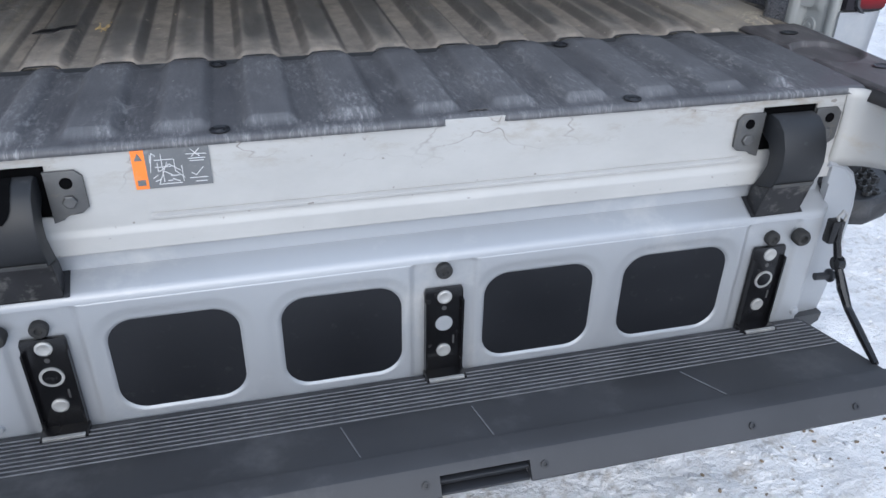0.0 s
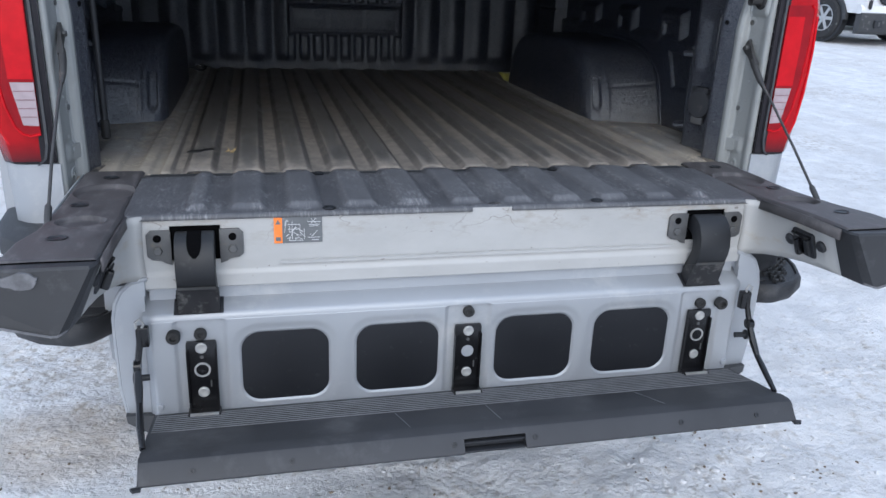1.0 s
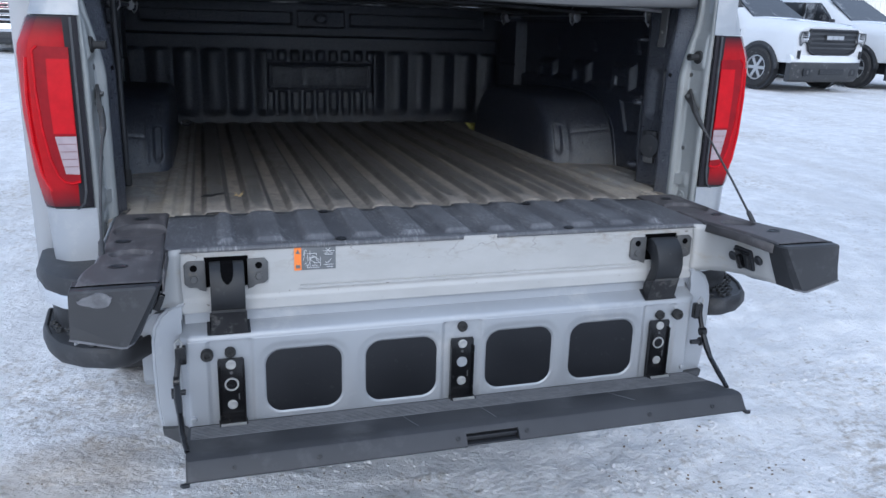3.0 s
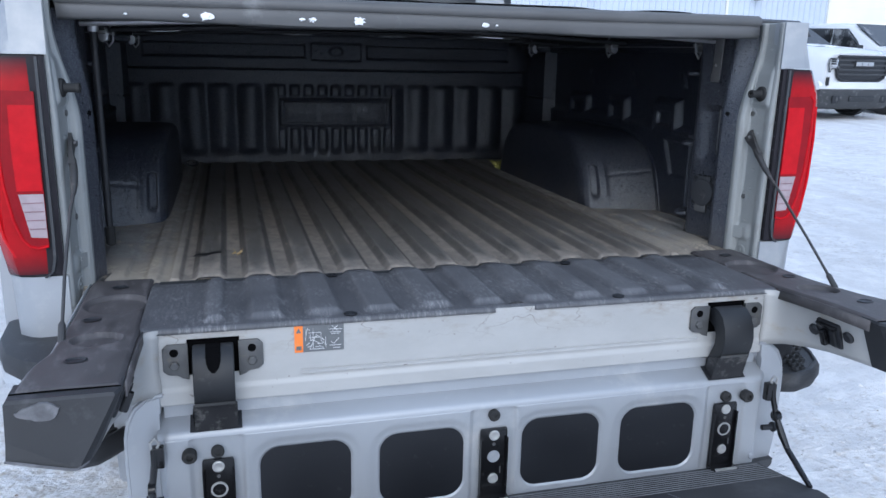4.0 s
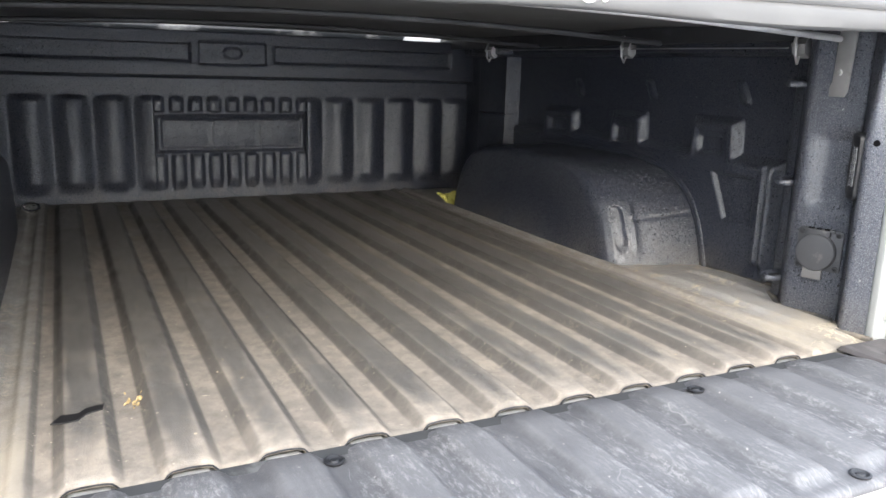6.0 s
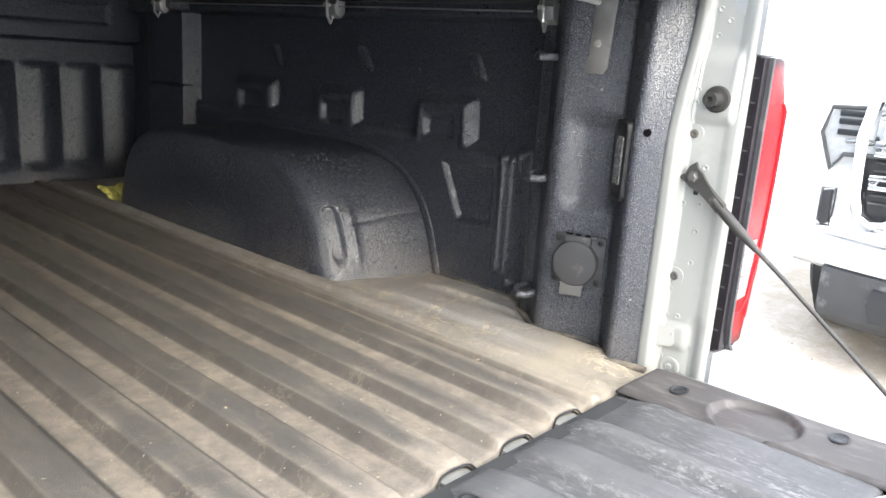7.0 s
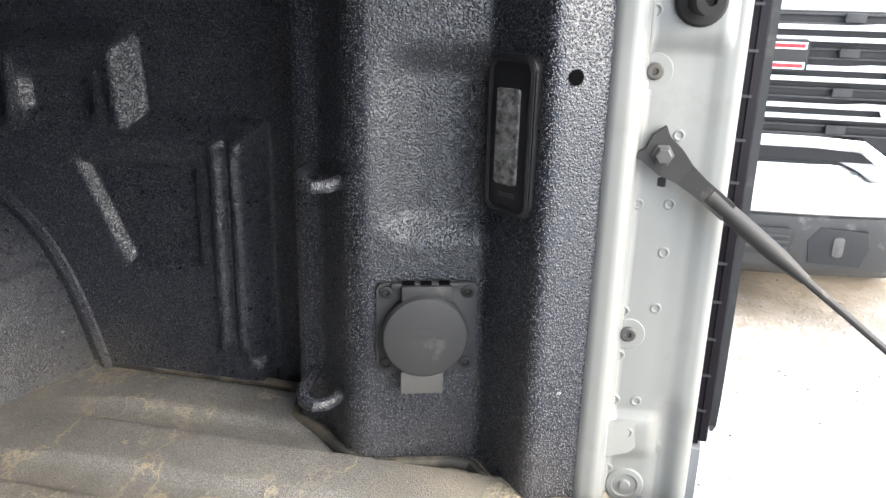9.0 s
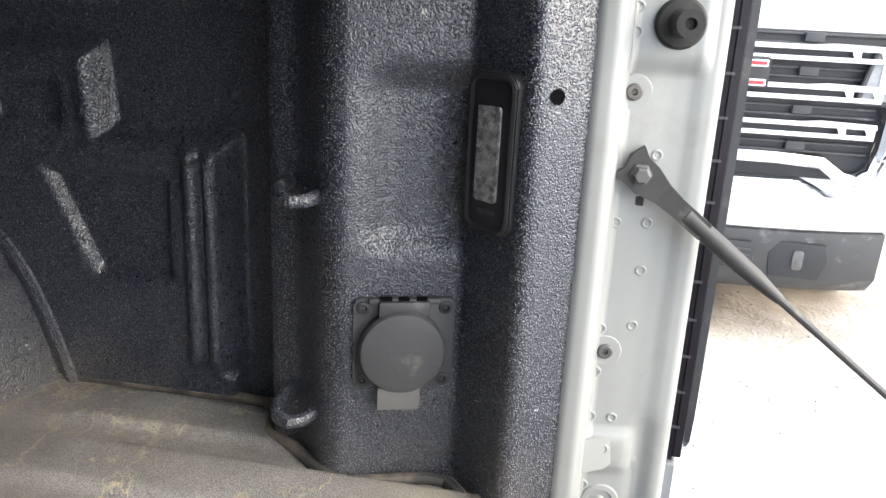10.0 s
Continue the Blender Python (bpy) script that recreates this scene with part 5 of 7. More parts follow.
        if s < 0:
            rim = [(0.752 - 0.026 * (1 - math.cos(2 * math.pi * k / 26)) + 0.004 * noise.noise(Vector((k * 1.7, 2, 0))), 0.840 + 0.012 * math.sin(2 * math.pi * k / 26) * (1 - 0.35 * math.cos(2 * math.pi * k / 26)) + 0.005 * noise.noise(Vector((k * 1.3, 5, 0)))) for k in range(26)]
            part("paint_scuff", prism([(X(a), b) for a, b in rim], "y", -0.6605, -0.640), SCRAPE, gate, "pale scrape in the plastic")
        part("end_trim", tube([(X(0.672), -0.648, 0.759), (X(0.682), -0.6645, 0.7565), (X(0.690), -0.666, 0.7570), (X(0.768), -0.667, 0.7785)], 0.0022, 6), SCRAPE, gate, "bare metal edge")
        # latch with striker on the inner side
        nrm = Vector((-0.93 * s, -0.06, -0.36)).normalized()

        def on_side(y, z, off=0.0):
            return Vector((X(side_at(y, z)), y, z)) + nrm * off

        zl, yl = nrm, (Vector((0, 0, 1)) - nrm * nrm.z).normalized()
        xl, c = yl.cross(zl), on_side(-0.509, 0.791)
        m = Matrix(((xl.x, yl.x, zl.x, c.x), (xl.y, yl.y, zl.y, c.y), (xl.z, yl.z, zl.z, c.z), (0, 0, 0, 1)))
        part("latch", boxed(-0.028, 0.028, -0.027, 0.027, -0.004, 0.007, bevel=0.005, m=m), SMOOTH_BLACK, gate, "black latch housing", smooth=True)
        part("latch_lip", boxed(-0.025, 0.025, 0.017, 0.024, 0.005, 0.012, bevel=0.003, m=m), BLACK_STEEL, gate, smooth=True)
        part("latch_jaw", boxed(-0.012, 0.001, -0.022, 0.012, 0.004, 0.020, bevel=0.004, m=m), BLACK_STEEL, gate, smooth=True)
        part("latch_jaw", boxed(0.010, 0.021, -0.020, 0.015, 0.004, 0.014, bevel=0.003, m=m), HINGE_BLACK, gate, smooth=True)
        for yy_, zz_, r_ in ((-0.471, 0.787, 0.012), (-0.555, 0.799, 0.012)):
            part("latch_bolt", turned([(0, 0), (r_, 0), (r_, 0.003), (r_ * 0.75, 0.006), (0, 0.007)], 18, facing(on_side(yy_, zz_, 0.002), nrm)), SMOOTH_BLACK, gate, smooth=True)
        for yy_, zz_ in ((-0.452, 0.822), (-0.570, 0.828)):
            part("latch_hole", turned([(0, 0), (0.0045, 0), (0.0045, 0.0008), (0, 0.0008)], 12, facing(on_side(yy_, zz_, -0.001), nrm)), VOID, gate)
        # hinge plate ears
        ear = [(0.428, 0.764), (0.436, 0.757), (0.452, 0.757), (0.458, 0.750), (0.470, 0.746), (0.470, 0.812), (0.436, 0.812), (0.428, 0.804)]
        ear2 = [(1.024 - a, b) for a, b in ear]
        for e, hx in ((ear, 0.447), (ear2, 0.577)):
            part("hinge_plate", prism([(X(a), b) for a, b in e], "y", face_y - 0.006, face_y - 0.001, 0.0015), GREY_STEEL, gate, "grey steel hinge plate", smooth=True)
            part("plate_hole", turned([(0, 0), (0.0072, 0), (0.0072, 0.0012), (0, 0.0012)], 14, facing((X(hx), face_y - 0.0058, 0.797), (0, -1, 0))), VOID, gate)
            part("plate_bolt", turned([(0, 0), (0.0085, 0), (0.0085, 0.005), (0.007, 0.006), (0, 0.006)], 6, facing((X(hx), face_y - 0.005, 0.774), (0, -1, 0))), GREY_STEEL, gate)
    # curved hinge arms
    for s in (1, -1):
        prof = [(-0.350, 0.800), (-0.368, 0.810), (-0.385, 0.808), (-0.402, 0.796), (-0.413, 0.775), (-0.417, 0.752), (-0.414, 0.732), (-0.404, 0.712), (-0.394, 0.695), (-0.387, 0.662), (-0.387, 0.655), (-0.352, 0.655), (-0.362, 0.695), (-0.378, 0.715), (-0.388, 0.737), (-0.387, 0.757), (-0.378, 0.772), (-0.364, 0.778), (-0.350, 0.778)]
        bm = prism(prof, "x", s * 0.478, s * 0.546, 0.003)
        arm = part("hinge_arm", bm, HINGE_BLACK, gate, "black curved hinge arm", smooth=True, angle=30)
        part("hinge_strip", prism([(-0.4055, 0.7125), (-0.4080, 0.7175), (-0.4095, 0.7168), (-0.4072, 0.7115)], "x", s * 0.479, s * 0.545), GREY_STEEL, gate, "worn edge")
        part("hinge_shoe", prism([(-0.4062, 0.7130), (-0.3965, 0.6945), (-0.3900, 0.6590), (-0.358, 0.6590), (-0.370, 0.7000)], "x", s * 0.4755, s * 0.5485, 0.002), WORN_STEEL, gate, "worn hinge shoe", smooth=True, angle=30)
        part("shoe_side", prism([(-0.398, 0.700), (-0.378, 0.661), (-0.362, 0.661), (-0.372, 0.700)], "x", s * 0.5480, s * 0.5500), BLACK_STEEL, gate)
        if s < 0:
            # black sheet laid on the arm, painting the shade of a slot
            arc = [(-0.372, 0.8108), (-0.386, 0.8088), (-0.395, 0.8030), (-0.4035, 0.7960), (-0.4085, 0.7880), (-0.4125, 0.7800), (-0.4150, 0.7730)]
            wide = [0.0125, 0.0125, 0.0125, 0.0125, 0.0115, 0.0085, 0.0025]
            part("hinge_slot", grid((-1, 0, 1), range(7), lambda u, i: (-0.512 + u * wide[i], arc[i][0] - 0.0006, arc[i][1] + 0.0012)), VOID, gate, "black patch painted as an open slot's shade", thick=0.0004)
    # warning label
    lab = part("warning_label", boxed(-0.373, -0.358, face_y - 0.0022, face_y - 0.0005, 0.779, 0.830), ORANGE, gate, "orange and grey warning label with white line drawings")
    part("label_field", boxed(-0.358, -0.285, face_y - 0.0022, face_y - 0.0005, 0.779, 0.830), GREY_LABEL, gate)
    part("label_mark", prism([(-0.370, 0.816), (-0.361, 0.816), (-0.3655, 0.825)], "y", face_y - 0.0032, face_y - 0.0022), GREY_LABEL, gate)
    part("label_mark", boxed(-0.370, -0.361, face_y - 0.0032, face_y - 0.0022, 0.784, 0.791), GREY_LABEL, gate)
    rng = random.Random(3)
    strokes = [(-0.352, 0.822, -0.353, 0.812), (-0.344, 0.800, -0.332, 0.809), (-0.332, 0.809, -0.320, 0.800), (-0.350, 0.788, -0.344, 0.790), (-0.336, 0.788, -0.330, 0.788), (-0.330, 0.790, -0.322, 0.786), (-0.345, 0.812, -0.345, 0.800), (-0.338, 0.800, -0.330, 0.795), (-0.312, 0.820, -0.288, 0.819), (-0.354, 0.800, -0.350, 0.824), (-0.350, 0.824, -0.346, 0.820), (-0.348, 0.815, -0.326, 0.815), (-0.326, 0.815, -0.326, 0.800), (-0.348, 0.806, -0.330, 0.806), (-0.340, 0.822, -0.340, 0.786), (-0.334, 0.812, -0.346, 0.784), (-0.346, 0.784, -0.320, 0.784), (-0.318, 0.806, -0.318, 0.786), (-0.326, 0.800, -0.316, 0.790), (-0.306, 0.826, -0.296, 0.816), (-0.296, 0.826, -0.306, 0.816), (-0.310, 0.814, -0.290, 0.814), (-0.308, 0.811, -0.292, 0.811), (-0.308, 0.796, -0.303, 0.792), (-0.303, 0.792, -0.294, 0.802), (-0.311, 0.789, -0.290, 0.789), (-0.305, 0.784, -0.291, 0.784), (-0.352, 0.792, -0.346, 0.796), (-0.332, 0.794, -0.322, 0.794)]
    for x0, z0, x1, z1 in strokes:
        d = Vector((x1 - x0, 0, z1 - z0))
        n_ = Vector((-d.z, 0, d.x)).normalized() * 0.00038
        part("label_line", prism([(x0 + n_.x, z0 + n_.z), (x1 + n_.x, z1 + n_.z), (x1 - n_.x, z1 - n_.z), (x0 - n_.x, z0 - n_.z)], "y", face_y - 0.0030, face_y - 0.0022), LABEL_INK, gate)
    return gate


make_tailgate()


# ---- inner gate, folded down, with its step ----
PANEL_Y = -0.391
WINDOWS = [(-0.442, -0.276), (-0.224, -0.058), (0.060, 0.228), (0.275, 0.447)]


def make_inner_gate():
    def depth(x, z):
        """y of the pressed panel at (x, z); z above 0.66 is the rolled shoulder."""
        y = PANEL_Y
        d = 0.0
        for x0, x1 in WINDOWS:
            q = sd_rounded(x, z, x0, x1, 0.466, 0.612, 0.036)
            d += 0.010 * smoothstep(0.003, -0.007, q)
            d += 0.0020 * smoothstep(0.022, 0.006, q)
        for bx in (-0.513, 0.0, 0.515):
            q = sd_rounded(x, z, bx - 0.045, bx + 0.045, 0.40, 0.648, 0.012)
            d += 0.005 * smoothstep(0.004, -0.004, q)
        # long shallow swage under the shoulder
        return y + d + 0.016 * smoothstep(0.598, 0.612, abs(x))

    xs = span(-0.612, 0.612, 350)
    zs = span(0.446, 0.645, 74)
    bm = grid(xs, zs, lambda x, z: (x, depth(x, z), z))
    ig = part("inner_gate", bm, SILVER, truck, "silver pressed inner gate, folded down", smooth=True, thick=0.003, angle=50)
    # rolled shoulder
    sh = [(-0.391, 0.645), (-0.3905, 0.651), (-0.388, 0.6555), (-0.383, 0.6590), (-0.372, 0.6645), (-0.355, 0.6740), (-0.335, 0.6860)]

    def shoulder(x, i):
        y, z = sh[i]
        k = smoothstep(0.596, 0.612, abs(x))
        return (x, y + 0.012 * k * smoothstep(6, 0, i), z - 0.004 * k)

    part("shoulder", grid(span(-0.612, 0.612, 160), range(len(sh)), shoulder), SILVER, ig, "silver rolled shoulder", smooth=True, angle=60)
    # flange round the sides with rounded upper corners
    for s in (1, -1):
        pts = [(0.610, 0.448), (0.655, 0.448), (0.661, 0.50), (0.662, 0.640), (0.657, 0.672), (0.645, 0.697), (0.627, 0.713), (0.604, 0.719), (0.604, 0.690), (0.610, 0.66)]
        part("flange", prism([(s * a, b) for a, b in pts], "y", -0.372, -0.358, 0.003), SILVER, ig, "silver outer flange", smooth=True)
        part("seal", tube([(s * 0.6560, -0.366, 0.452), (s * 0.6625, -0.367, 0.51), (s * 0.6635, -0.367, 0.60), (s * 0.6630, -0.367, 0.645), (s * 0.6575, -0.367, 0.676), (s * 0.6455, -0.367, 0.700), (s * 0.6270, -0.367, 0.715), (s * 0.600, -0.365, 0.7210)], 0.0050, 8), SILVER, ig, smooth=True)
        part("lower_corner", prism([(s * 0.600, 0.448), (s * 0.658, 0.452), (s * 0.656, 0.436), (s * 0.612, 0.405), (s * 0.600, 0.405)], "y", -0.385, -0.35, 0.002), DARK_TRIM, ig, "dark lower corner")
        part("side_pin", tube([(s * 0.606, -0.40, 0.540), (s * 0.628, -0.402, 0.540), (s * 0.630, -0.402, 0.540), (s * 0.634, -0.402, 0.540)], [0.006, 0.006, 0.011, 0.011], 12), SMOOTH_BLACK, ig, smooth=True)
        part("panel_screw", turned([(0, 0), (0.0075, 0), (0.006, 0.004), (0, 0.005)], 12, facing((s * 0.594, PANEL_Y, 0.470), (0, -1, 0))), SILVER, ig, smooth=True)
        part("hinge_slot", grid((0.4690, 0.5570), range(2, 6), lambda x, i: (s * x, sh[i][0] - 0.0016, sh[i][1] + 0.0014)), SMOOTH_BLACK, ig, "black hinge slot")
    # dark strip added to draw the shade of the gap under the gate face
    part("gate_gap_strip", boxed(-0.60, 0.60, -0.3625, -0.350, 0.7168, 0.7200), RUBBER, ig, "thin dark strip drawn as the gap's shade")
    part("back_panel", boxed(-0.60, 0.60, -0.355, -0.335, 0.446, 0.715), SILVER, ig)
    for x0, x1 in WINDOWS:
        part("window_plate", prism(rounded(x0, x1, 0.466, 0.612, 0.036, 8), "y", -0.3855, -0.378), PLATE_BLACK, ig, "flat black plastic plate", smooth=True)
    for bx, big in ((-0.513, False), (0.0, True), (0.515, False)):
        out = [(bx - 0.0275, 0.446), (bx + 0.0275, 0.446), (bx + 0.0275, 0.597), (bx + 0.0255, 0.603), (bx - 0.0255, 0.603), (bx - 0.0275, 0.597)]
        br = part("step_bracket", prism(out, "y", -0.3945, -0.388, 0.0012), BLACK_STEEL, ig, "glossy black steel bracket", smooth=True)
        for sx in (-0.0275, 0.0245):
            part("bracket_flange", boxed(bx + sx, bx + sx + 0.003, -0.401, -0.392, 0.448, 0.585), BLACK_STEEL, ig)
        part("bracket_foot", boxed(bx - 0.030, bx + 0.030, -0.420, -0.392, 0.454, 0.4635, bevel=0.002), BLACK_STEEL, ig, smooth=True)
        part("bracket_edge", boxed(bx - 0.026, bx + 0.026, -0.4208, -0.4150, 0.4575, 0.4650, bevel=0.001), ZINC, ig, "bare metal edge")
        for z in (0.590, 0.498):
            part("bolt_head", turned([(0, 0), (0.0105, 0), (0.0105, 0.0025), (0.008, 0.0035), (0.0045, 0.0025), (0, 0.0025)], 20, facing((bx, -0.3945, z), (0, -1, 0))), ZINC, ig, "zinc bolt head", smooth=True)
        hole = turned([(0, 0), (0.0125, 0), (0.0125, 0.0012), (0, 0.0012)], 24, facing((bx, -0.3945, 0.545), (0, -1, 0)))
        part("bracket_hole", hole, SILVER if big else BLACK_STEEL, ig)
        if not big:
            part("hole_rim", turned([(0.0115, 0), (0.015, 0), (0.015, 0.002), (0.0115, 0.002)], 24, facing((bx, -0.3945, 0.545), (0, -1, 0))), ZINC, ig, smooth=True)
        part("bracket_hole", turned([(0, 0), (0.0035, 0), (0.0035, 0.001), (0, 0.001)], 10, facing((bx, -0.3945, 0.571), (0, -1, 0))), GREY_STEEL, ig)
        part("bracket_stamp", boxed(bx + 0.013, bx + 0.0155, -0.3955, -0.3944, 0.508, 0.522), GREY_STEEL, ig)
        part("rubber_bumper", turned([(0, 0), (0.0112, 0), (0.0116, 0.008), (0.0095, 0.011), (0.005, 0.011), (0.0035, 0.008), (0, 0.008)], 20, facing((bx, -0.386, 0.6165 if not big else 0.630), (0, -1, 0))), RUBBER, ig, "round black rubber bumper", smooth=True)
    for s in (1, -1):
        part("rubber_bumper", turned([(0, 0), (0.0125, 0), (0.0130, 0.012), (0.0105, 0.016), (0.006, 0.016), (0.0045, 0.011), (0, 0.011)], 20, facing((s * 0.560, PANEL_Y, 0.617), (0, -1, 0))), RUBBER, ig, "round black rubber bumper", smooth=True)

    # step panel
    prof = [(-0.394, 0.4555)]
    prof += [(-0.496, 0.4765), (-0.4975, 0.4785), (-0.574, 0.4925), (-0.578, 0.4965), (-0.602, 0.5000), (-0.611, 0.4985), (-0.617, 0.4935), (-0.634, 0.4705), (-0.633, 0.4665), (-0.625, 0.4665), (-0.60, 0.470), (-0.50, 0.452), (-0.394, 0.438)]
    hx0, hx1 = -0.062, 0.052
    bm = prism(prof, "x", -0.603, hx0, 0.0)
    prism(prof, "x", hx1, 0.603, 0.0, bm)
    notch = [p for p in prof[:prof.index((-0.602, 0.5000)) + 1]] + [(-0.611, 0.4985), (-0.617, 0.4935), (-0.6195, 0.4900), (-0.610, 0.4885), (-0.610, 0.4715), (-0.60, 0.470), (-0.50, 0.452), (-0.394, 0.438)]
    prism(notch, "x", hx0, hx1, 0.0, bm)
    step = part("step_panel", bm, GATE_LINER_STEP, truck, "black ribbed plastic step panel, folded out", smooth=True, angle=20)
    for i in range(9):
        yy = -0.408 - i * 0.0098
        zz = 0.4555 + (-0.394 - yy) * 0.2059
        part("step_rib", prism([(yy + 0.0010, zz - 0.001), (yy + 0.0004, zz + 0.0018), (yy - 0.0005, zz + 0.0020), (yy - 0.0010, zz - 0.0004)], "x", -0.600, 0.600), STEP_RIB, step)
    for x0, x1 in ((-0.165, -0.150), (0.325, 0.352), (0.012, 0.020)):
        part("step_scratch", prism([(x0, -0.500), (x0 + 0.0016, -0.500), (x1 + 0.0016, -0.572), (x1, -0.572)], "z", 0.4925, 0.4932), STEP_RIB, step).matrix_basis = Matrix.Translation((0, -0.4975, 0.4787)) @ Matrix.Rotation(radians(-10.6), 4, "X") @ Matrix.Translation((0, 0.4975, -0.4922))
    part("pull_recess", boxed(hx0 + 0.002, hx1 - 0.002, -0.618, -0.605, 0.472, 0.479, bevel=0.0015), SMOOTH_BLACK, step, smooth=True)
    part("pull_bar", boxed(hx0 + 0.001, hx1 - 0.001, -0.622, -0.611, 0.4795, 0.4835, bevel=0.0012), SMOOTH_BLACK, step, "black pull bar", smooth=True)
    part("pull_bar", boxed(hx0 + 0.001, hx1 - 0.001, -0.630, -0.606, 0.4665, 0.4705, bevel=0.0012), SMOOTH_BLACK, step, smooth=True)
    sl = Vector((0, -0.80, 0.59)).normalized()
    for x in (-0.080, 0.070, 0.36, -0.36, -0.52, 0.52):
        part("step_screw", turned([(0, 0), (0.005, 0), (0.005, 0.002), (0.0025, 0.0022), (0.002, 0.001), (0, 0.001)], 12, facing((x, -0.6245, 0.4835), sl)), SMOOTH_BLACK, step, smooth=True)
    for s in (1, -1):
        part("step_end", prism([(-0.40, 0.4565), (-0.60, 0.497), (-0.634, 0.468), (-0.60, 0.466), (-0.40, 0.438)], "x", s * 0.6031, s * 0.606, 0.0), BLACK_PLASTIC, step)
        part("corner_tip", prism([(s * 0.600, -0.628), (s * 0.617, -0.633), (s * 0.612, -0.640), (s * 0.600, -0.638)], "z", 0.462, 0.4675), SMOOTH_BLACK, step)
    # folding stays between gate and step
    for s in (1, -1):
        a, b, c, d = (s * 0.615, -0.408, 0.640), (s * 0.622, -0.420, 0.575), (s * 0.617, -0.470, 0.525), (s * 0.604, -0.560, 0.490)
        stay = part("folding_stay", tube([a, (s * 0.617, -0.410, 0.61), b], [0.005, 0.006, 0.006], 8), BLACK_STEEL, truck, "black steel folding stay", smooth=True)
        part("stay_link", tube([b, (s * 0.620, -0.445, 0.545), c], [0.006, 0.008, 0.006], 8), BLACK_STEEL, stay, smooth=True)
        part("stay_link", tube([c, (s * 0.612, -0.515, 0.505), d], [0.006, 0.0065, 0.005], 8), BLACK_STEEL, stay, smooth=True)
        part("stay_pivot", turned([(0, -0.006), (0.011, -0.006), (0.011, 0.006), (0, 0.006)], 14, facing(b, (1, 0, 0))), BLACK_STEEL, stay, smooth=True)
        part("stay_bracket", boxed(min(s * 0.600, s * 0.622), max(s * 0.600, s * 0.622), -0.412, -0.396, 0.606, 0.645, bevel=0.003), BLACK_STEEL, stay, smooth=True)
        part("stay_eye", tube([(s * 0.612, -0.408, 0.640), (s * 0.607, -0.409, 0.652), (s * 0.613, -0.41, 0.662), (s * 0.621, -0.41, 0.656), (s * 0.620, -0.409, 0.642)], 0.0025, 8), ZINC, stay, smooth=True)


make_inner_gate()


# ---- fittings in the bed ----
def make_outlet(s):
    """Square power outlet with a round sprung lid on the post."""
    n = Vector((-s * 0.949, -0.316, 0)).normalized()
    c = Vector((s * 0.7780, 0.1355, 0.960)) + n * 0.0005
    m = facing(c, n)
    up = Matrix.Rotation(radians(0), 4, "Z")
    # local x must run level, y up
    zl = n
    yl = Vector((0, 0, 1))
    xl = yl.cross(zl)
    m = Matrix(((xl.x, yl.x, zl.x, c.x), (xl.y, yl.y, zl.y, c.y), (xl.z, yl.z, zl.z, c.z), (0, 0, 0, 1)))

    def put(bm):
        bmesh.ops.transform(bm, matrix=m, verts=bm.verts)
        return bm

    o = part("power_outlet", put(prism(rounded(-0.042, 0.042, -0.040, 0.040, 0.006), "z", 0.0, 0.007, 0.002)), GREY_PLASTIC, truck, "dark grey power outlet with a round hinged lid", smooth=True)
    part("lid", put(turned([(0, 0.007), (0.0355, 0.007), (0.0365, 0.018), (0.0345, 0.021), (0.030, 0.022), (0, 0.0225)], 40, Matrix.Translation((-0.002, -0.004, 0)))), GREY_PLASTIC, o, "round grey lid", smooth=True)
    part("lid_hinge", put(boxed(-0.022, 0.020, 0.026, 0.040, 0.006, 0.017, bevel=0.002)), GREY_PLASTIC, o, smooth=True)
    part("hinge_pin", put(boxed(-0.030, 0.028, 0.036, 0.0415, 0.006, 0.013, bevel=0.002)), GREY_PLASTIC, o, smooth=True)
    part("lid_tab", put(boxed(-0.022, 0.014, -0.057, -0.036, 0.012, 0.018, bevel=0.0015)), surface("pale_grey_tab", (0.11, 0.11, 0.11), 0.5), o, "paler grey lifting tab", smooth=True)
    for x0, x1 in ((-0.021, -0.011), (-0.006, 0.003), (0.009, 0.018)):
        part("hinge_gap", put(boxed(x0, x1, 0.0385, 0.0425, 0.0095, 0.0137)), VOID, o)
    for x in (-0.034, 0.034):
        for y in (-0.033, 0.032):
            part("outlet_screw", put(turned([(0, 0.007), (0.0055, 0.007), (0.0055, 0.0085), (0.003, 0.009), (0.002, 0.0075), (0, 0.0075)], 14, Matrix.Translation((x, y, 0)))), SMOOTH_BLACK, o, smooth=True)
    for y, w in ((0.004, 0.018), (-0.004, 0.030)):
        part("lid_mark", put(boxed(-0.002 - w / 2, -0.002 + w / 2, y - 0.0014, y + 0.0014, 0.0222, 0.0228)), GREY_PLASTIC, o)


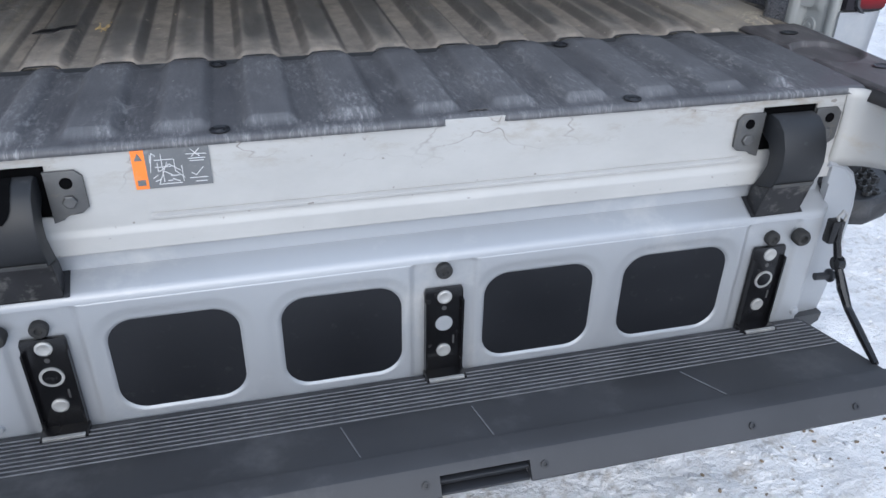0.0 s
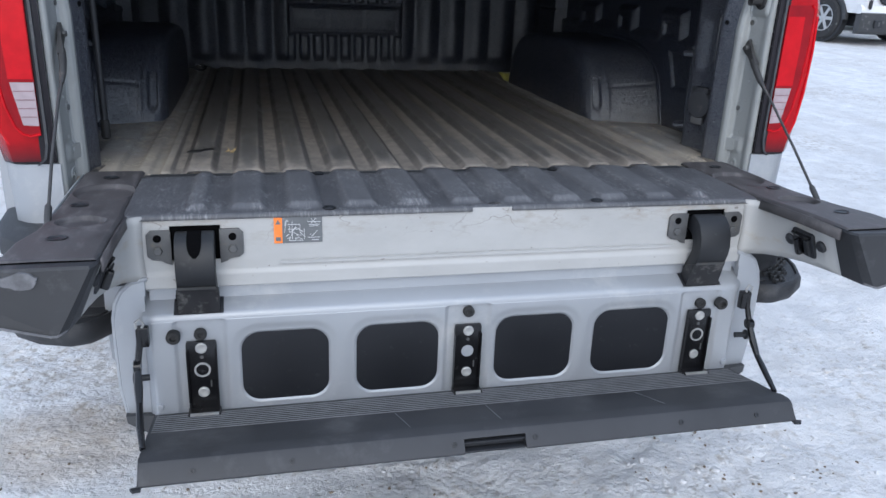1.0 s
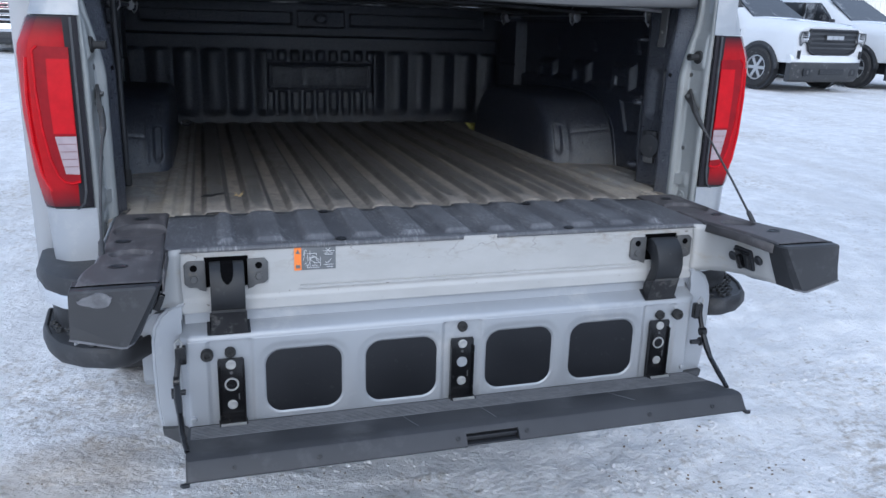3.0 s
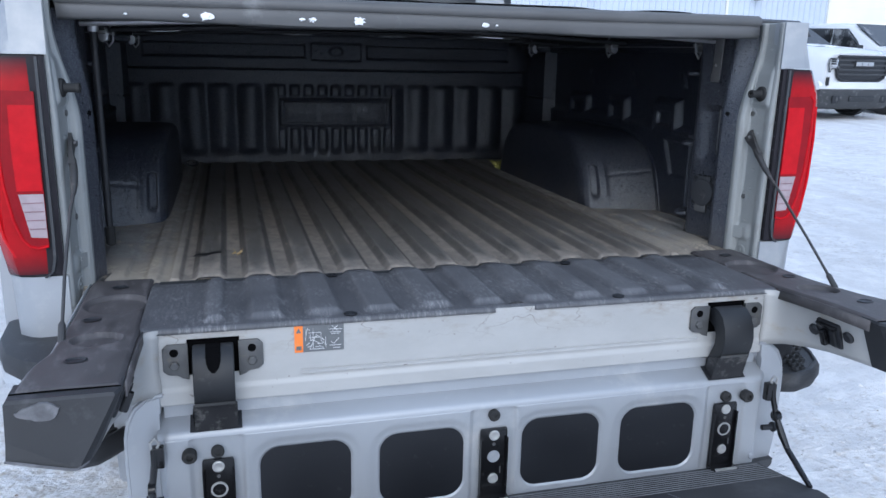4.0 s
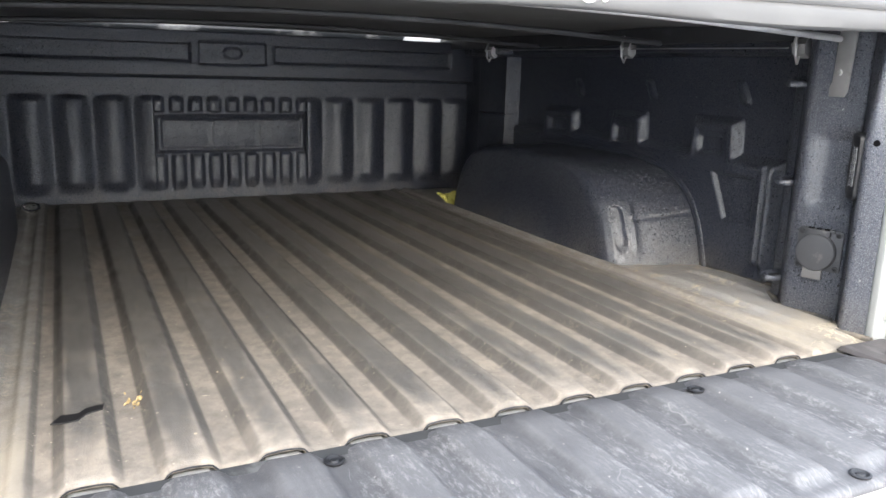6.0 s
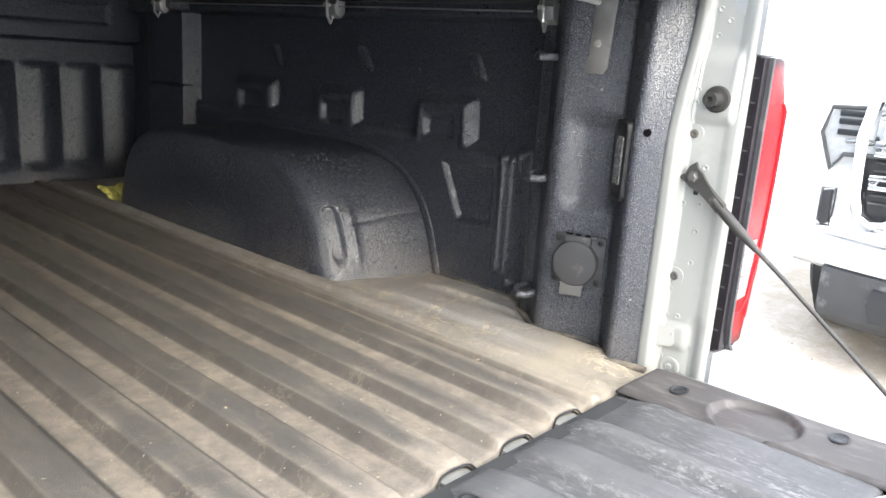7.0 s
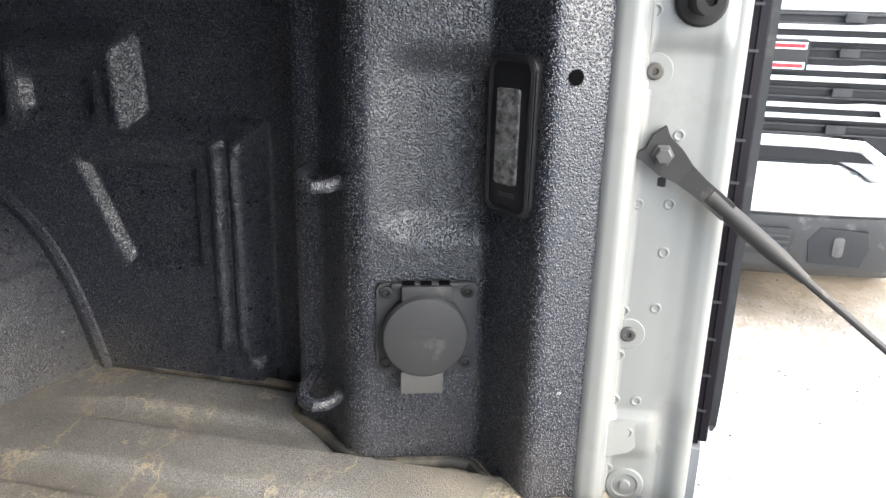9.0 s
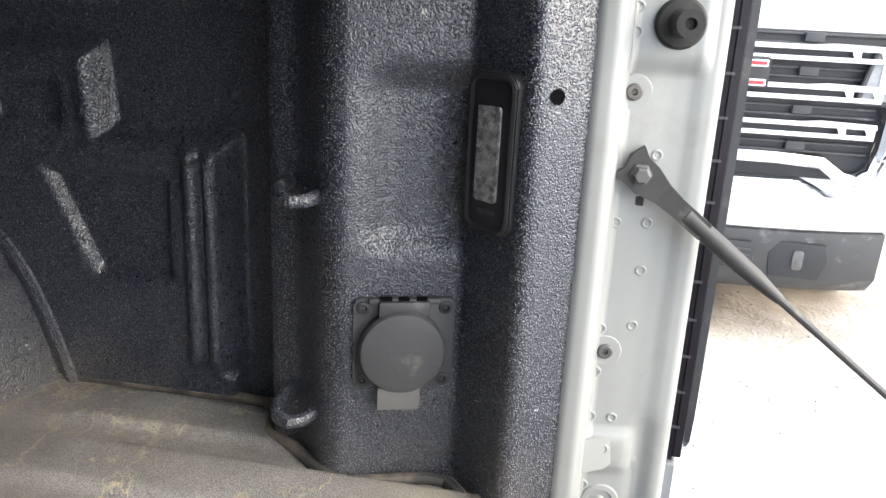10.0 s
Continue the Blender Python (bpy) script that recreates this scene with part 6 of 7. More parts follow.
def make_bed_lamp(s):
    """Upright lamp with a ribbed clear lens."""
    n = Vector((-s * 0.80, 0.60, 0)).normalized()
    c = Vector((s * 0.7545, 0.0655, 1.128))
    yl, zl = Vector((0, 0, 1)), n
    xl = yl.cross(zl)
    m = Matrix(((xl.x, yl.x, zl.x, c.x), (xl.y, yl.y, zl.y, c.y), (xl.z, yl.z, zl.z, c.z), (0, 0, 0, 1))) @ Matrix.Diagonal((0.96, 0.985, 0.80, 1))

    def put(bm):
        bmesh.ops.transform(bm, matrix=m, verts=bm.verts)
        return bm

    lamp = part("bed_lamp", put(prism(rounded(-0.025, 0.025, -0.060, 0.060, 0.011), "z", -0.012, 0.008, 0.003)), SMOOTH_BLACK, truck, "black bed lamp with ribbed clear lens, unlit", smooth=True)
    part("lamp_rim", put(tube([(a, b, 0.008) for a, b in rounded(-0.0215, 0.0215, -0.057, 0.057, 0.009)] + [(0.0215, 0.048, 0.008)], 0.0026, 6)), SMOOTH_BLACK, lamp, smooth=True)
    lens = surface("ribbed_clear_lens", (0.38, 0.38, 0.38), 0.15, 0.4, 0.9, 150, 500, 0.5, 0.002)
    part("lens", put(prism(rounded(-0.013, 0.0105, -0.036, 0.036, 0.003), "z", 0.007, 0.0098, 0.0008)), lens, lamp, "ribbed clear lens", smooth=True)
    for i in range(15):
        y = -0.034 + i * 0.0048
        part("lens_ridge", put(boxed(-0.0123, 0.0099, y, y + 0.0022, 0.0095, 0.0108)), lens, lamp)
    part("lamp_mark", put(boxed(-0.009, 0.009, -0.046, -0.0425, 0.0078, 0.0085)), BLACK_PLASTIC, lamp)


def make_bed_hardware():
    for s in (1, -1):
        make_outlet(s) if s > 0 else None
        make_bed_lamp(s)
        # drain hole by the jamb
        part("drain_hole", turned([(0, 0), (0.0056, 0), (0.0056, 0.0008), (0, 0.0008)], 14, facing((s * 0.7378, 0.0232, 1.174), (-s * 0.88, -0.47, 0))), VOID, truck)
        # tie-down loops on the rear recess
        for z, y in ((1.082, 0.220), (0.886, 0.224), (1.272, 0.222)):
            x = 0.790
            a = (s * (x + 0.010), y - 0.012, z)
            loop = [a, (s * (x - 0.020), y - 0.011, z - 0.003), (s * (x - 0.032), y - 0.006, z - 0.004), (s * (x - 0.038), y + 0.004, z - 0.004), (s * (x - 0.034), y + 0.015, z - 0.003), (s * (x - 0.020), y + 0.022, z), (s * (x + 0.02), y + 0.024, z)]
            part("tie_down_loop", tube(loop, 0.0058, 10), SPRAY, truck, "black coated tie-down loop", smooth=True)


make_bed_hardware()


# ---- tonneau cover ----
def make_cover():
    c = thing("tonneau_cover", "grey soft roll-up tonneau cover with snow on its rear bar", "bed cover")
    top = []

    def sheet(x, y):
        z = 1.401 + 0.004 * noise.noise(Vector((x * 2, y * 3, 0))) - 0.006 * (x / 0.8) ** 2
        return (x, y, z)

    part("fabric", grid(span(-0.80, 0.80, 30), span(0.0, FRONT_Y + 0.03, 50), sheet), COVER, c, "grey vinyl fabric", smooth=True, thick=0.006)
    prof = [(-0.020, 1.378), (-0.034, 1.384), (-0.038, 1.392), (-0.034, 1.402), (-0.020, 1.408), (0.02, 1.410), (0.05, 1.408), (0.05, 1.366), (0.0, 1.360), (-0.014, 1.362)]
    part("rear_bar", prism(prof, "x", -0.775, 0.765, 0.002), COVER, c, "grey rounded rear bar", smooth=True, angle=50)
    flap = grid(span(-0.772, 0.762, 60), range(5), lambda x, i: (x, -0.030 + 0.002 * math.sin(x * 7) - [0, 0.003, 0.003, 0.0, -0.006][i], [1.386, 1.376, 1.366, 1.356, 1.351][i] + (0.003 * math.sin(x * 9 + 1) if i > 2 else 0)))
    part("rear_flap", flap, COVER, c, "grey vinyl flap", smooth=True, thick=0.004)
    for y, sag in ((0.14, 0.0), (0.62, 0.0), (1.15, 0.0)):
        pts = [(x, y, 1.352 + 0.022 * math.cos(x / 0.74 * math.pi / 2) - 0.0) for x in span(-0.76, 0.76, 24)]
        part("bow", tube(pts, 0.006, 10), ALU if y < 0.3 else BLACK_PLASTIC, c, "bowed cross bar", smooth=True)
    for s in (1, -1):
        part("side_rail", prism([(s * 0.795, 1.352), (s * 0.835, 1.352), (s * 0.835, 1.392), (s * 0.815, 1.398), (s * 0.795, 1.390)], "y", 0.03, FRONT_Y, 0.002), BLACK_PLASTIC, c, "black side rail", smooth=True)
        part("rail_wire", tube([(s * 0.792, 0.28, 1.338), (s * 0.795, 0.8, 1.342), (s * 0.80, 1.45, 1.345)], 0.0016, 6), ALU, c, smooth=True)
        for y in (0.252, 0.785, 1.494):
            x = 0.800
            clip = part("rail_clamp", prism([(s * x, 1.375), (s * (x + 0.012), 1.375), (s * (x + 0.014), 1.330), (s * (x + 0.004), 1.318), (s * (x - 0.012), 1.326), (s * (x - 0.016), 1.345), (s * (x - 0.006), 1.352)], "y", y - 0.016, y + 0.016, 0.004), ALU, c, "grey metal clamp", smooth=True)
            part("clamp_bolt", tube([(s * (x - 0.03), y, 1.343), (s * (x + 0.012), y, 1.343)], 0.0042, 8), ZINC, c, smooth=True)
            part("clamp_loop", tube([(s * (x - 0.014), y, 1.372), (s * (x - 0.026), y - 0.004, 1.35), (s * (x - 0.024), y - 0.005, 1.322), (s * (x - 0.012), y, 1.308), (s * (x - 0.003), y + 0.004, 1.322), (s * (x - 0.002), y + 0.003, 1.36)], 0.003, 8), ALU, c, smooth=True)
        # flat strap at the rear end
        part("rear_strap", prism([(0.112, 1.372), (0.148, 1.372), (0.150, 1.275), (0.160, 1.258), (0.160, 1.248), (0.124, 1.248), (0.118, 1.258)], "x", s * 0.768, s * 0.772, 0.001), ALU, c, "aluminium hanging strap", smooth=True)
        part("strap_bolt", turned([(0, 0), (0.006, 0), (0.006, 0.004), (0, 0.005)], 6, facing((s * 0.768, 0.138, 1.292), (-s, 0, 0))), ZINC, c)
    rng = random.Random(8)
    for x, size in ((-0.50, 0.022), (-0.54, 0.010), (-0.315, 0.011), (-0.295, 0.014), (-0.20, 0.024), (0.075, 0.014), (0.10, 0.006), (-0.65, 0.006)):
        bm = bmesh.new()
        bmesh.ops.create_icosphere(bm, subdivisions=3, radius=1)
        for v in bm.verts:
            k = 0.50 + 0.42 * noise.noise(v.co * 2.9 + Vector((x * 40, 0, 0)))
            v.co = Vector((x + v.co.x * size * k, -0.034 + v.co.y * 0.006 * k, 1.366 + v.co.z * size * 0.6 * k))
        part("snow_clump", bm, LOOSE_SNOW, c, "clump of stuck snow", smooth=True)
    bm = grid(span(-0.76, 0.76, 120), span(0.0, 1.7, 30), lambda x, y: (x, y, 1.402 + 0.012 * smoothstep(0.0, 0.35, noise.noise(Vector((x * 3, y * 3, 5))) + 0.25 - 0.3 * smoothstep(0.3, 0.75, x))))
    part("snow_layer", bm, LOOSE_SNOW, c, "thin layer of snow", smooth=True)


make_cover()


# ---- loose things in the bed ----
def make_debris():
    def scrap(name, pts, z, mat, label, cat):
        bm = prism(pts, "z", z, z + 0.002)
        tagged(part(name, bm, mat), label, cat)

    z = FLOOR_Z
    scrap("plastic_scrap", [(-0.560, 0.130), (-0.548, 0.152), (-0.528, 0.150), (-0.520, 0.163), (-0.497, 0.170), (-0.500, 0.155), (-0.520, 0.146), (-0.530, 0.130), (-0.548, 0.128)], z + 0.0135, SCRAP, "torn black plastic scrap on the bed floor", "scrap")
    rng = random.Random(11)

    def heap(name, cx, cy, zz, n, spread, size, mat, label, cat):
        bm = bmesh.new()
        for i in range(n):
            x, y = rng.gauss(cx, spread), rng.gauss(cy, spread)
            r = size * rng.uniform(0.5, 1.2)
            m = Matrix.Translation((x, y, zz + r * 0.4)) @ Euler((rng.uniform(0, 3), rng.uniform(0, 3), rng.uniform(0, 3))).to_matrix().to_4x4() @ Matrix.Diagonal((1, 0.7, 0.45, 1))
            bmesh.ops.create_icosphere(bm, subdivisions=1, radius=r, matrix=m)
        tagged(part(name, bm, mat), label, cat)

    heap("crumbs", -0.455, 0.195, z + 0.001, 30, 0.009, 0.004, CRUMB, "small heap of tan crumbs on the bed floor", "debris")
    # yellow wrapper by the wheelhouse
    def wrap(u, v):
        x = 0.682 + 0.075 * u
        y = 1.52 + 0.11 * v
        return (x, y, z + 0.012 + 0.018 * abs(noise.noise(Vector((u * 3, v * 3, 1)))) + 0.012 * math.sin(v * 3))
    tagged(part("paper_wrapper", grid(span(-0.5, 0.5, 14), span(-0.5, 0.5, 14), wrap), YELLOW_PAPER, thick=0.001), "crumpled yellow paper beside the wheel-arch hump", "paper")
    # black water tube hanging from the cover's rail beside the post
    pipe = part("drain_tube", tube([(-0.737, 0.156, 1.378), (-0.737, 0.156, 1.34), (-0.737, 0.156, 1.10), (-0.737, 0.156, 0.90)], 0.0078, 12), SMOOTH_BLACK, truck, "black rubber drain tube of the cover", smooth=True)
    part("tube_end", turned([(0, -0.026), (0.0075, -0.026), (0.0105, -0.022), (0.0108, 0.010), (0.0098, 0.016), (0.0076, 0.018), (0, 0.018)], 16, pose(-0.737, 0.156, 0.896)), RUBBER, pipe, smooth=True)
    part("tube_collar", turned([(0, 0), (0.0105, 0), (0.0112, 0.003), (0.0112, 0.020), (0.0100, 0.023), (0, 0.023)], 16, pose(-0.737, 0.156, 1.335)), ALU, pipe, "grey metal collar", smooth=True)
    ring = part("tie_down_ring", tube([(-0.622 + 0.022 * math.cos(a), 1.72 + 0.012 * math.sin(a), z + 0.016 + 0.010 * math.sin(a)) for a in span(0, 2 * math.pi, 20)], 0.005, 8), CHROME, truck, "shiny steel tie-down ring", smooth=True)
    bm = bmesh.new()
    for i in range(80):
        x, y = rng.uniform(-0.6, 0.8), rng.uniform(0.0, 1.5) ** 1.2
        r = rng.uniform(0.0007, 0.0019)
        m = Matrix.Translation((x, y, floor_height(x, y) + r * 0.3)) @ Euler((0, 0, rng.uniform(0, 6))).to_matrix().to_4x4() @ Matrix.Diagonal((1.6, 0.8, 0.6, 1))
        bmesh.ops.create_icosphere(bm, subdivisions=1, radius=r, matrix=m)
    tagged(part("floor_chaff", bm, surface("pale_chaff", (0.40, 0.34, 0.25), 0.9)), "pale chaff and grit strewn over the bed floor", "debris", kind="stuff")
    # straw along the edge by the hump
    bm = bmesh.new()
    for i in range(14):
        x, y = rng.uniform(0.64, 0.88), rng.gauss(0.545, 0.02)
        a = rng.uniform(-0.6, 0.6)
        ln = rng.uniform(0.008, 0.03)
        tube([(x, y, z + 0.003), (x + ln * math.cos(a), y + ln * math.sin(a), z + 0.005)], 0.00025, 4, bm)
    tagged(part("straw_bits", bm, CRUMB), "dry straw caught along the edge of the hump", "debris", kind="stuff")


make_debris()


# ---- other vehicles ----
def make_white_pickup(name, m, label, chrome, suv=False):
    """A white pickup, its front at the origin looking towards -y, z up from the ground; placed by m."""
    t = thing(name, label, "pickup truck" if not suv else "suv", "white vehicles parked in the lot")
    W = 1.03

    def P(nm, bm, mat, parent=None, lab="", **k):
        return part(nm, bm, mat, parent or t, lab, smooth=k.pop("smooth", True), **k)

    def ring(y, zb, zs, zt, wt, w=W):
        return [(-w + 0.02, y, zb), (-w, y, zb + 0.12), (-w, y, zs - 0.1), (-w + 0.025, y, zs), (-wt - 0.02, y, zt - 0.06), (-wt + 0.07, y, zt - 0.005), (-wt * 0.4, y, zt + 0.012), (wt * 0.4, y, zt + 0.012), (wt - 0.07, y, zt - 0.005), (wt + 0.02, y, zt - 0.06), (w - 0.025, y, zs), (w, y, zs - 0.1), (w, y, zb + 0.12), (w - 0.02, y, zb)]

    body = P("body", loft([ring(0.07, 0.58, 1.17, 1.255, 0.86, 0.97), ring(0.20, 0.56, 1.20, 1.315, 0.88, 1.01), ring(0.55, 0.55, 1.21, 1.36, 0.88), ring(1.35, 0.55, 1.23, 1.41, 0.86), ring(1.50, 0.55, 1.24, 1.425, 0.84), ring(2.35, 0.5, 1.22, 1.88, 0.66), ring(2.9, 0.5, 1.22, 1.93, 0.66), ring(3.9 if not suv else 5.0, 0.5, 1.22, 1.90, 0.66), ring(4.0 if not suv else 5.3, 0.5, 1.22, 1.45 if not suv else 1.7, 0.80)]), WHITE_PAINT, None, "white painted body", angle=50)
    if not suv:
        P("bed", prism([(4.05, 0.55), (5.75, 0.55), (5.75, 1.38), (4.05, 1.38)], "x", -W, W, 0.03), WHITE_PAINT, None, "white bed")
    P("windscreen", prism([(-0.76, 1.36), (0.76, 1.36), (0.60, 1.86), (-0.60, 1.86)], "y", 0, 0.02, 0.0), GLASS_DARK, body, "snow-dusted windscreen").matrix_basis = Matrix.Translation((0, 1.47, 1.425)) @ Matrix.Rotation(radians(-59), 4, "X") @ Matrix.Translation((0, 0, -1.36)) @ Matrix.Scale(1.92, 4, (0, 0, 1)) @ Matrix.Translation((0, 0, 1.36 / 1.92 - 1.36 + 0.0))
    for s in (1, -1):
        P("side_window", prism([(1.72, 1.27), (2.62, 1.27), (2.62, 1.80), (2.30, 1.80)], "x", s * 0.83, s * 0.945, 0.012), GLASS_DARK, body, "tinted side window")
        P("side_window", prism([(2.72, 1.27), (3.70, 1.27), (3.62, 1.80), (2.72, 1.80)], "x", s * 0.83, s * 0.945, 0.012), GLASS_DARK, body, "tinted side window")
        P("mirror", boxed(min(s * 0.98, s * 1.20), max(s * 0.98, s * 1.20), 1.72, 1.86, 1.24, 1.44, bevel=0.03), SMOOTH_BLACK if not chrome else WHITE_PAINT, None, "door mirror")
        # wheel-arch trim and wheels
        arc = [(0.95 + 0.53 * math.cos(radians(a)), 0.42 + 0.53 * math.sin(radians(a))) for a in range(0, 181, 10)]
        arc2 = [(0.95 + 0.46 * math.cos(radians(a)), 0.42 + 0.46 * math.sin(radians(a))) for a in range(180, -1, -10)]
        P("arch_trim", prism(arc + arc2, "x", s * 0.97, s * 1.046, 0.004), DARK_TRIM, None, "dark wheel-arch trim")
        P("arch_well", prism([(0.95 + 0.47 * math.cos(radians(a)), 0.42 + 0.47 * math.sin(radians(a))) for a in range(0, 360, 12)], "x", s * 0.90, s * 1.034), SMOOTH_BLACK, None)
        for y in (0.95, 4.65 if not suv else 4.0):
            make_wheel(t, s * 0.955, y, 0.41, s)
        P("fender_vent", boxed(min(s * 1.000, s * 1.036), max(s * 1.000, s * 1.036), 1.52, 1.80, 1.10, 1.15, bevel=0.006), DARK_TRIM, None, "dark fender vent")
        P("headlamp", prism([(s * 0.66, 0.98), (s * 0.70, 1.165), (s * 0.93, 1.155), (s * 0.955, 1.05), (s * 0.90, 0.90), (s * 0.86, 0.97)], "y", 0.02, 0.24, 0.01), HEADLAMP, None, "clear headlamp")
        P("headlamp_surround", tube([(s * a, 0.018, b) for a, b in ((0.655, 0.975), (0.695, 1.172), (0.935, 1.162), (0.962, 1.05), (0.905, 0.895), (0.862, 0.965), (0.655, 0.975))], 0.010, 6), DARK_TRIM, None, "dark headlamp surround")
        for zz in (1.060, 1.105, 1.140):
            P("headlamp_cell", boxed(min(s * 0.78, s * 0.90), max(s * 0.78, s * 0.90), 0.008, 0.022, zz - 0.013, zz + 0.013, bevel=0.004), GLASS_DARK, None, "dark lamp cell")
        P("headlamp_bar", prism([(s * 0.72, 1.01), (s * 0.72, 1.13), (s * 0.745, 1.13), (s * 0.745, 1.035), (s * 0.86, 1.035), (s * 0.86, 1.01)], "y", 0.012, 0.03, 0.003), CHROME, None, "bright lamp surround")
        P("vertical_slot", prism(rounded(s * 0.90 - 0.018, s * 0.90 + 0.018, 0.65, 0.80, 0.012), "y", 0.02, 0.14, 0.004), SMOOTH_BLACK, None, "dark air slot")
        P("slot_frame", tube([(s * a, 0.035, b) for a, b in ((0.925, 0.66), (0.925, 0.81), (0.872, 0.815), (0.872, 0.645), (0.925, 0.64))], 0.008, 6), CHROME if chrome else DARK_TRIM, None, "bright slot frame")
    # grille
    gw = 0.74 if chrome else 0.69
    bright = CHROME if chrome else SMOOTH_BLACK
    if chrome:
        P("grille_back", prism([(-gw, 1.225), (gw, 1.225), (gw + 0.05, 0.95), (gw, 0.66), (-gw, 0.66), (-gw - 0.05, 0.95)], "y", 0.060, 0.10, 0.01), SMOOTH_BLACK, None, "dark grille opening")
        fr = [(gw + 0.03, 1.20), (gw + 0.055, 1.05), (gw + 0.045, 0.80), (gw + 0.02, 0.705), (gw - 0.03, 0.672), (gw - 0.09, 0.680), (gw - 0.17, 0.735), (0.40, 0.745)]
        fr = [(-a, b) for a, b in fr] + fr[::-1]
        ring_ = []
        for k, (a, b) in enumerate(fr):
            p, q = fr[max(k - 1, 0)], fr[min(k + 1, len(fr) - 1)]
            d = Vector((q[0] - p[0], q[1] - p[1])).normalized()
            ring_.append([(a - d.y * o, y, b + d.x * o) for o, y in ((-0.024, 0.05), (-0.022, 0.004), (0.0, -0.012), (0.022, 0.004), (0.024, 0.05))])
        P("grille_frame", loft(ring_), CHROME, None, "chrome grille surround", angle=50)
        for z in (1.150, 1.005, 0.865):
            g = P("grille_bar", prism([(-gw, z + 0.030), (-0.54, z + 0.034), (-0.46, z + 0.027), (0.46, z + 0.027), (0.54, z + 0.034), (gw, z + 0.030), (gw + 0.005, z + 0.008), (-gw - 0.005, z + 0.008)], "y", 0.000, 0.05, 0.004), CHROME, None, "chrome grille bar")
            P("lower_blade", boxed(-gw, gw, 0.004, 0.05, z - 0.034, z - 0.014, bevel=0.005), CHROME, g)
            P("bar_slit", boxed(-gw + 0.02, gw - 0.02, 0.034, 0.05, z - 0.016, z + 0.010), SMOOTH_BLACK, g)
            for x0, x1 in ((0.60, 0.635), (0.70, gw)):
                for sx in (1, -1):
                    P("bar_bridge", prism([(sx * (x0 + 0.012), z - 0.016), (sx * x1, z - 0.016), (sx * x1, z + 0.010), (sx * x0, z + 0.010)], "y", 0.006, 0.045, 0.002), CHROME, g)
        for z in (1.205, 1.080, 0.935, 0.795):
            P("grille_fin", boxed(-gw, gw, 0.045, 0.062, z - 0.030, z - 0.022, bevel=0.002), DARK_TRIM)
            P("grille_fin", boxed(-gw, gw, 0.045, 0.062, z + 0.004, z + 0.012, bevel=0.002), DARK_TRIM)
            for x in (-0.47, 0.47):
                P("grille_clip", boxed(x - 0.035, x + 0.035, 0.032, 0.06, z - 0.020, z + 0.014, bevel=0.004), DARK_TRIM)
    else:
        P("grille_back", prism([(-gw, 1.20), (gw, 1.20), (gw + 0.02, 0.95), (gw - 0.10, 0.74), (-gw + 0.10, 0.74), (-gw - 0.02, 0.95)], "y", 0.035, 0.09, 0.01), SMOOTH_BLACK, None, "dark grille opening")
        fr = [(-gw, 1.205), (gw, 1.205), (gw + 0.03, 0.95), (gw - 0.03, 0.80), (gw - 0.12, 0.76), (gw - 0.22, 0.725), (-gw + 0.22, 0.725), (-gw + 0.12, 0.76), (-gw + 0.03, 0.80), (-gw - 0.03, 0.95)]
        P("grille_frame", tube([(a, 0.03, b) for a, b in fr + fr[:1]], 0.026, 8), bright, None, "black grille surround")
        for z in (1.13, 1.04, 0.95, 0.86):
            P("grille_bar", boxed(-gw + 0.02, gw - 0.02, 0.015, 0.05, z - 0.018, z + 0.018, bevel=0.006), DARK_TRIM, None, "dark grille bar")
    # plain emblem: three framed blocks, no letters
    e = P("emblem", prism(rounded(-0.318 if chrome else -0.255, 0.318 if chrome else 0.255, 1.008, 1.122, 0.008), "y", -0.016, 0.04, 0.004), SMOOTH_BLACK if chrome else DARK_TRIM, None, "plain red and chrome emblem" if chrome else "plain chrome emblem")
    for x0, x1 in ((-0.308, -0.115), (-0.100, 0.100), (0.115, 0.308)):
        if chrome:
            for za, zb in ((1.016, 1.042), (1.088, 1.114)):
                P("emblem_edge", prism(rounded(x0, x1, za, zb, 0.004), "y", -0.022, -0.014, 0.002), CHROME, e)
                P("emblem_block", prism(rounded(x0 + 0.007, x1 - 0.007, za + 0.006, zb - 0.006, 0.003), "y", -0.025, -0.020, 0.001), RED_ENAMEL, e)
        else:
            P("emblem_edge", prism(rounded(x0 * 0.8, x1 * 0.8, 1.028, 1.102, 0.010), "y", -0.022, -0.014, 0.003), ALU, e)
    # bumper and lower valance
    lo = 0.035 if chrome else 0.0
    up = 0.0 if chrome else 0.075
    P("front_bumper", loft([[(x, -0.03 + 0.16 * abs(x / W) ** 3, 0.48 - lo + up), (x, -0.06 + 0.16 * abs(x / W) ** 3, 0.51 - lo + up), (x, -0.05 + 0.16 * abs(x / W) ** 3, 0.64 - lo + up * 0.3), (x, -0.01 + 0.16 * abs(x / W) ** 3, 0.695 - lo - (0.055 * smoothstep(0.50, 0.66, abs(x)) if chrome else -0.02)), (x, 0.20, 0.70 - lo - (0.055 * smoothstep(0.50, 0.66, abs(x)) if chrome else -0.02)), (x, 0.20, 0.48 - lo + up)] for x in span(-W, W, 40)]), CHROME if chrome else WHITE_PAINT, None, "chrome front bumper" if chrome else "white front bumper", angle=50)
